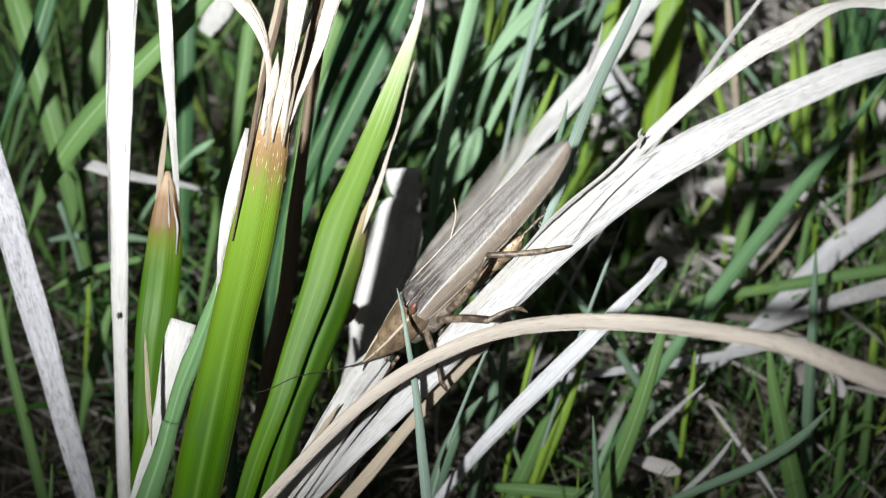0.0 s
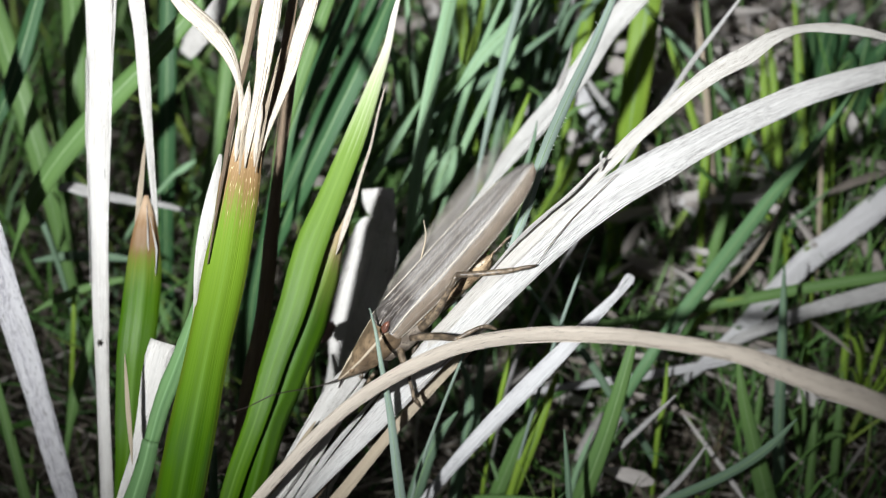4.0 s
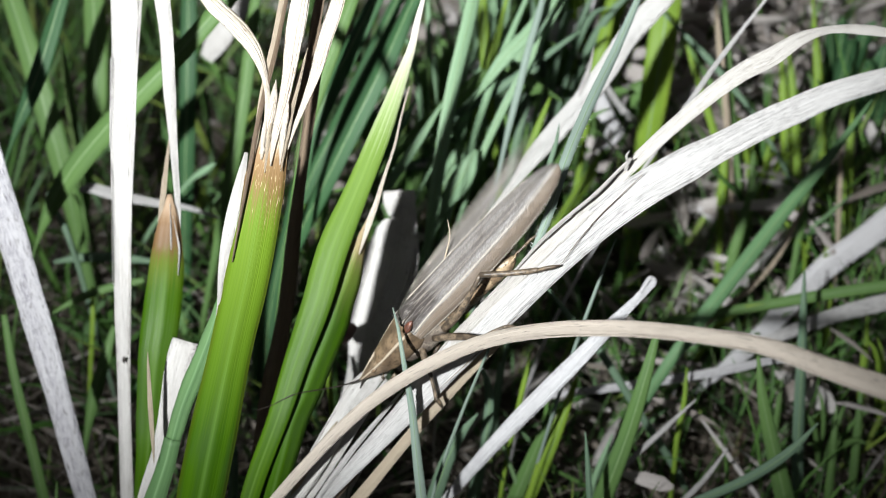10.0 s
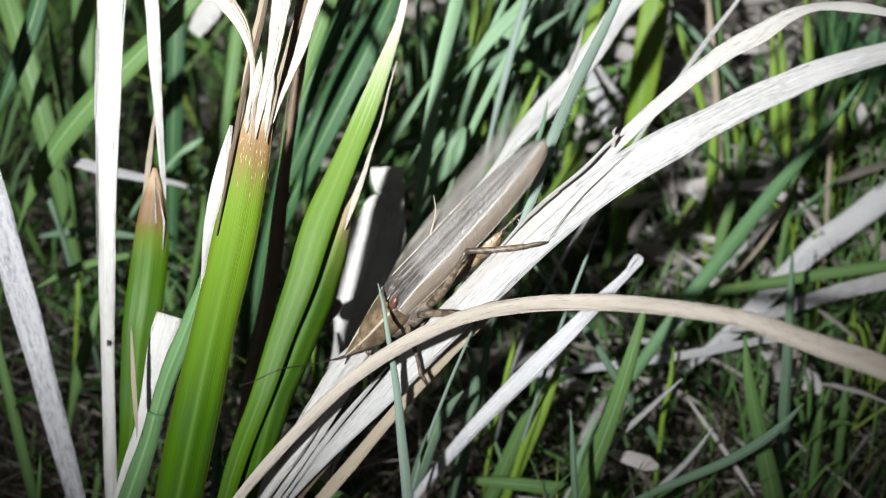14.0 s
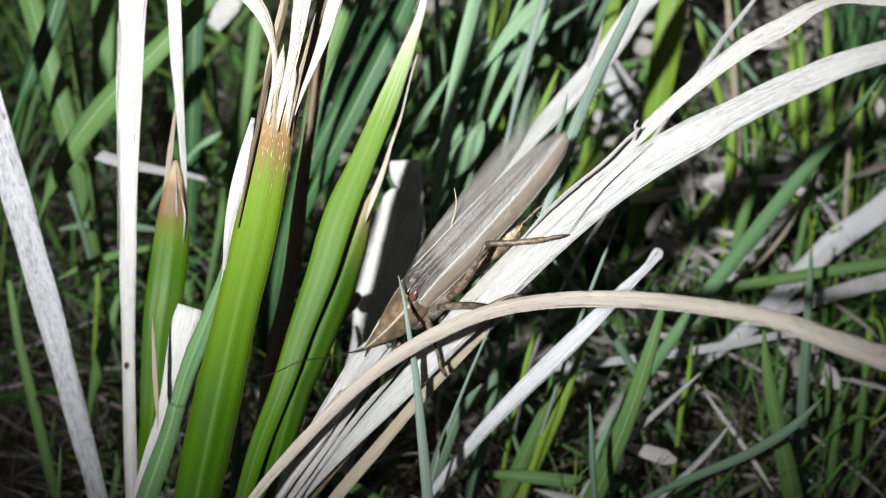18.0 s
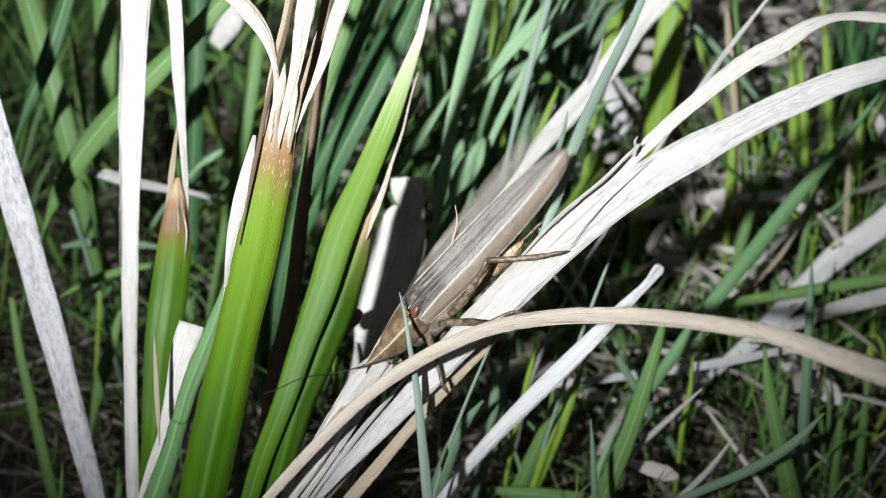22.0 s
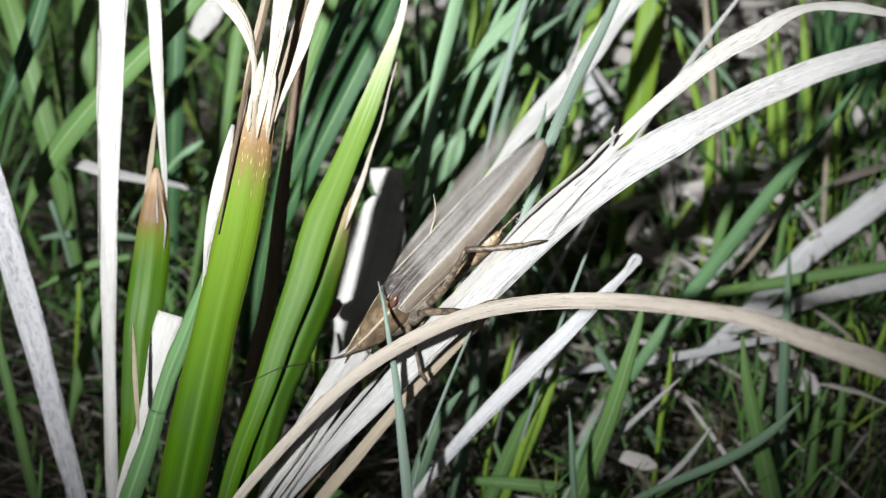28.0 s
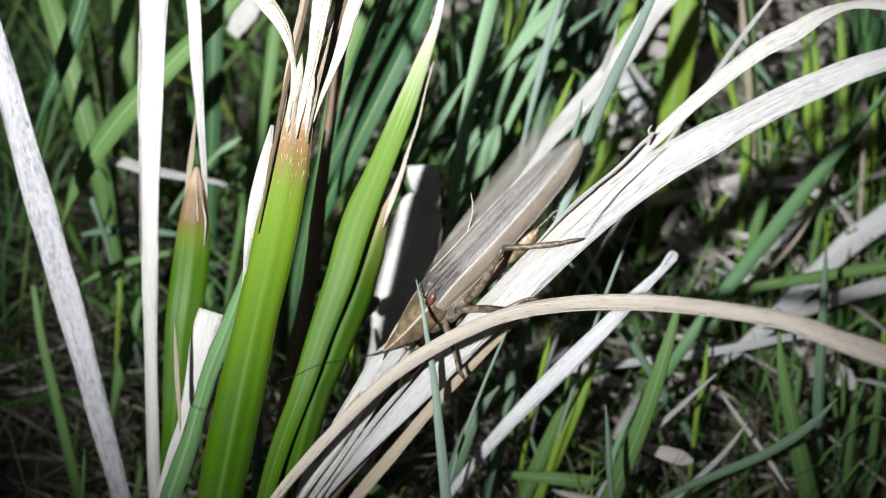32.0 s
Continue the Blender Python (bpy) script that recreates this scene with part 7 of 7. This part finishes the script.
leg([(-20.11, -1.14, -7.97, 0.51), (-28.09, 0.19, -7.05, 0.425), (-32.56, 1.1, -5.92, 0.34)], [(-32.56, 1.1, -5.92, 0.2975), (-35.84, 1.16, -5.54, 0.255), (-38.44, 0.83, -5.96, 0.255)], [(-38.44, 0.83, -5.96, 0.255), (-39.81, 0.84, -6, 0.255), (-41.05, 1.06, -6.21, 0.1275)])
tube("antenna", [(-1.05, -0.56, 0, 0.2), (0.37, -0.17, 0.43, 0.17), (3.13, 0.16, 3.47, 0.12), (5.03, 0.84, 7.2, 0.1), (6.5, 1.93, 11.02, 0.08), (11.98, 0.99, 13.08, 0.07), (21.6, -6.1, 13.33, 0.05)], "dark", 6, insect, "long dark thread-like antenna", 24)
tube("antenna", [(-0.08, -1.4, -0.9, 0.2), (3.01, -0.69, -1.8, 0.15), (9, 1.12, -4.87, 0.12), (15.67, 5.41, -7.43, 0.1), (24.46, 6.04, -12.7, 0.08), (35.41, 5.07, -19.72, 0.05)], "dark", 6, insect, "long dark thread-like antenna", 24)

tube("spur", [(-25.31, -0.05, 2.53, 0.14), (-29.36, -0.41, 4.59, 0.16), (-32.69, -1.32, 6.09, 0.13), (-34.39, -2.72, 7.51, 0.05)], "pale_line", 6, insect, "pale curved spur", 12)


def tegmen(side):
    """One fore wing: a curved plate from the shoulder to the rounded tip, with its lengthwise veins. Its origin is the hinge."""
    hinge = np.array((-14.6, side * 1.2, 2.6))
    tip = -53.1 - 1.2
    nu, nv = 44, 19

    def at(u, v, lift=0.0):
        # a flat upper field, a bent shoulder that drops towards the hinge, and a steep side field
        start = max(0.0, 1 - u / 0.22)
        top = 4.7 - 0.7 * u - 0.5 * start**2
        edge = (3.8 - 1.9 * u**4) * (1 - 0.12 * start) if side > 0 else 4.3 - 0.4 * u
        shoulder = top - 1.9 - 1.0 * start**1.6
        deep = (3.3 - 0.9 * u + 0.8 * math.sin(2.6 * u)) * (1 - 0.45 * start**2) if side > 0 else 2.0
        narrow = max(0.0, (u - 0.5) / 0.5) ** 1.6
        inner = -0.4 + 1.3 * narrow if side > 0 else -2.4 + 3.6 * narrow
        if v < 0.42:
            k = v / 0.42
            y, z = inner + (edge - inner) * k, top + (shoulder - top) * k**1.25 + 0.35 * math.sin(3.1416 * k)
            # the swollen, wrinkled song field at the base
            z += 1.1 * math.exp(-((u - 0.08) / 0.06) ** 2 - ((k - 0.35) / 0.3) ** 2)
            z += 0.22 * math.sin(9 * k + 3) * math.sin(60 * u) * math.exp(-((u - 0.09) / 0.07) ** 2)
        else:
            k = (v - 0.42) / 0.58
            y, z = edge + 0.7 * math.sin(2.2 * k), shoulder - deep * k
        r = max(1 - u ** (13 if side > 0 else 8), 0.0) ** 0.5
        y, z = 1.9 + (y - 1.9) * r, top - 1.9 + (z - top + 1.9) * r
        if side < 0:
            z -= 0.35
        return np.array((-14.6 + (tip + 14.6) * u, side * (y + lift), z + 0.6 * lift)) - hinge

    verts, faces, uvs = [], [], []
    for face in (0, 1):
        for i in range(nu + 1):
            for j in range(nv + 1):
                u, v = i / nu, j / nv
                verts.append(at(u, v, 0.06 - 0.12 * face) * 0.001)
                uvs.append((v, u))
    w, half = nv + 1, (nu + 1) * (nv + 1)
    for i in range(nu):
        for j in range(nv):
            a = i * w + j
            faces.append((a, a + 1, a + w + 1, a + w))
            faces.append((half + a, half + a + w, half + a + w + 1, half + a + 1))
    for i in range(nu):
        for a in (i * w, i * w + nv):
            faces.append((a, a + w, half + a + w, half + a))
    for j in range(nv):
        for a in (j, nu * w + j):
            faces.append((a, a + 1, half + a + 1, half + a))
    wing = mesh_object("fore_wing", verts, faces, "wing", uvs, insect, "thin brown veined fore wing, blurred by singing")
    wing.location = hinge * 0.001
    for v0, v1, r in ((0.0, 0.0, 0.10), (0.11, 0.05, 0.05), (0.17, 0.2, 0.06), (0.24, 0.3, 0.04), (0.32, 0.25, 0.07), (0.37, 0.37, 0.04), (0.41, 0.415, 0.17), (0.45, 0.62, 0.035), (0.62, 1.0, 0.05), (1.0, 0.98, 0.09)):
        rows = []
        for k in range(9):
            u = 0.01 + 0.97 * k / 8
            rows.append((*at(u, v0 + (v1 - v0) * u, 0.06), r * (1 - 0.6 * u)))
        tube("vein", rows, "vein_pale" if r >= 0.09 else "vein", 6, wing, "", 26)
    return wing, hinge * 0.001


left_wing, left_hinge = tegmen(1)
right_wing, right_hinge = tegmen(-1)

# ---- a tiny beetle on the tall dry leaf ----
beetle = thing("tiny_beetle", "tiny black beetle crawling down a dry leaf", "insect")
shell("body", [(-0.6, 0, 0.2, 0.03, 0.03), (-0.4, 0, 0.2, 0.19, 0.16), (0, 0, 0.22, 0.25, 0.2), (0.4, 0, 0.2, 0.2, 0.16), (0.55, 0, 0.18, 0.06, 0.06)], "dark", beetle, "", 10, 12)
shell("head", [(0.48, 0, 0.16, 0.06, 0.06), (0.62, 0, 0.16, 0.14, 0.11), (0.78, 0, 0.15, 0.03, 0.03)], "dark", beetle, "", 8, 8)
for x in (-0.3, 0.1, 0.5):
    for side in (1, -1):
        tube("leg", [(x * 0.7, side * 0.18, 0.15, 0.035), (x * 0.7 + 0.06, side * 0.36, 0.18, 0.03), (x * 0.7 + 0.1, side * 0.46, 0.0, 0.02)], "dark", 5, beetle, "", 6)


def motions():
    # the song: both fore wings shiver, a full swing every four steps of the film
    beat = (0, 1, 0, -1)
    # it falls silent for an instant two seconds into the film
    for wing, hinge, side, rest, swing, lift in ((left_wing, left_hinge, 1, 0.5, 1.8, 0.0), (right_wing, right_hinge, -1, 3.6, 6.5, 0.0)):
        rows = []
        for k in range(32 * FPS + 1):
            a = rest + swing * beat[k % 4] * (0 if abs(k - 60) <= 2 else 1) + (0 if abs(k - 60) <= 2 else 0.15 * swing)
            roll = 0 if abs(k - 60) <= 2 or side < 0 else -15
            rows.append((k / FPS, pose(*hinge, side * a * 0.3 + roll, lift + 0.2 * a, -side * a)))
        walk(wing, rows)
    # the arching leaf springs up a little and dips once: seconds and degrees about its lower end
    pivot, still = Matrix.Translation((-0.0577, -0.0398, 0.0384)), arch.matrix_world.copy()
    sway = [(0, 0), (1, 0.5), (2, 0.5), (3, 0.52), (4, 0.63), (4.5, 0.65), (7, 0.9), (8, 1.0), (9, 1.3), (10, 1.15), (12, 0.95), (12.6, 1.1), (12.8, 1.15), (13, -0.35), (13.2, 1.2), (13.4, 1.25), (14, 1.4), (17, 1.1), (18, 0.95), (20, 0.9), (22, 0.92), (24, 0.98), (25, 0.98), (28, 1.22), (30, 0.95), (32, 0.95)]
    walk(arch, [(t, pivot @ Matrix.Rotation(radians(a), 4, (0, -0.743, 0.669)) @ pivot.inverted() @ still) for t, a in sway])
    # the beetle walks down the leaf: seconds and a place on it
    walk(beetle, [(t, Matrix.Translation((x * 0.001, y * 0.001, z * 0.001)) @ DOWN_THE_LEAF) for t, x, y, z in BEETLE])


DOWN_THE_LEAF = Matrix(((-0.0062, 1.0000, -0.0008, 0), (-0.5627, -0.0042, -0.8267, 0), (-0.8267, -0.0046, 0.5627, 0), (0, 0, 0, 1)))
# seconds and a place in millimetres
BEETLE = [(0, -58.35, -5.99, 66.39), (2, -58.63, -6.26, 66.01), (4, -58.62, -6.65, 65.45), (7, -58.08, -7.64, 64.04), (9, -58.1, -8.36, 63.01), (11, -58.11, -8.82, 62.34), (13, -58.12, -9.34, 61.58), (14.5, -58.12, -9.73, 61.01), (17, -58.54, -11.68, 58.13), (19, -59.08, -13.71, 55.15), (21, -59.44, -14.43, 54.1), (22, -60.54, -13.83, 51.9), (23, -60.24, -12.23, 48.6), (32, -58.84, -11.83, 40.1)]
motions()
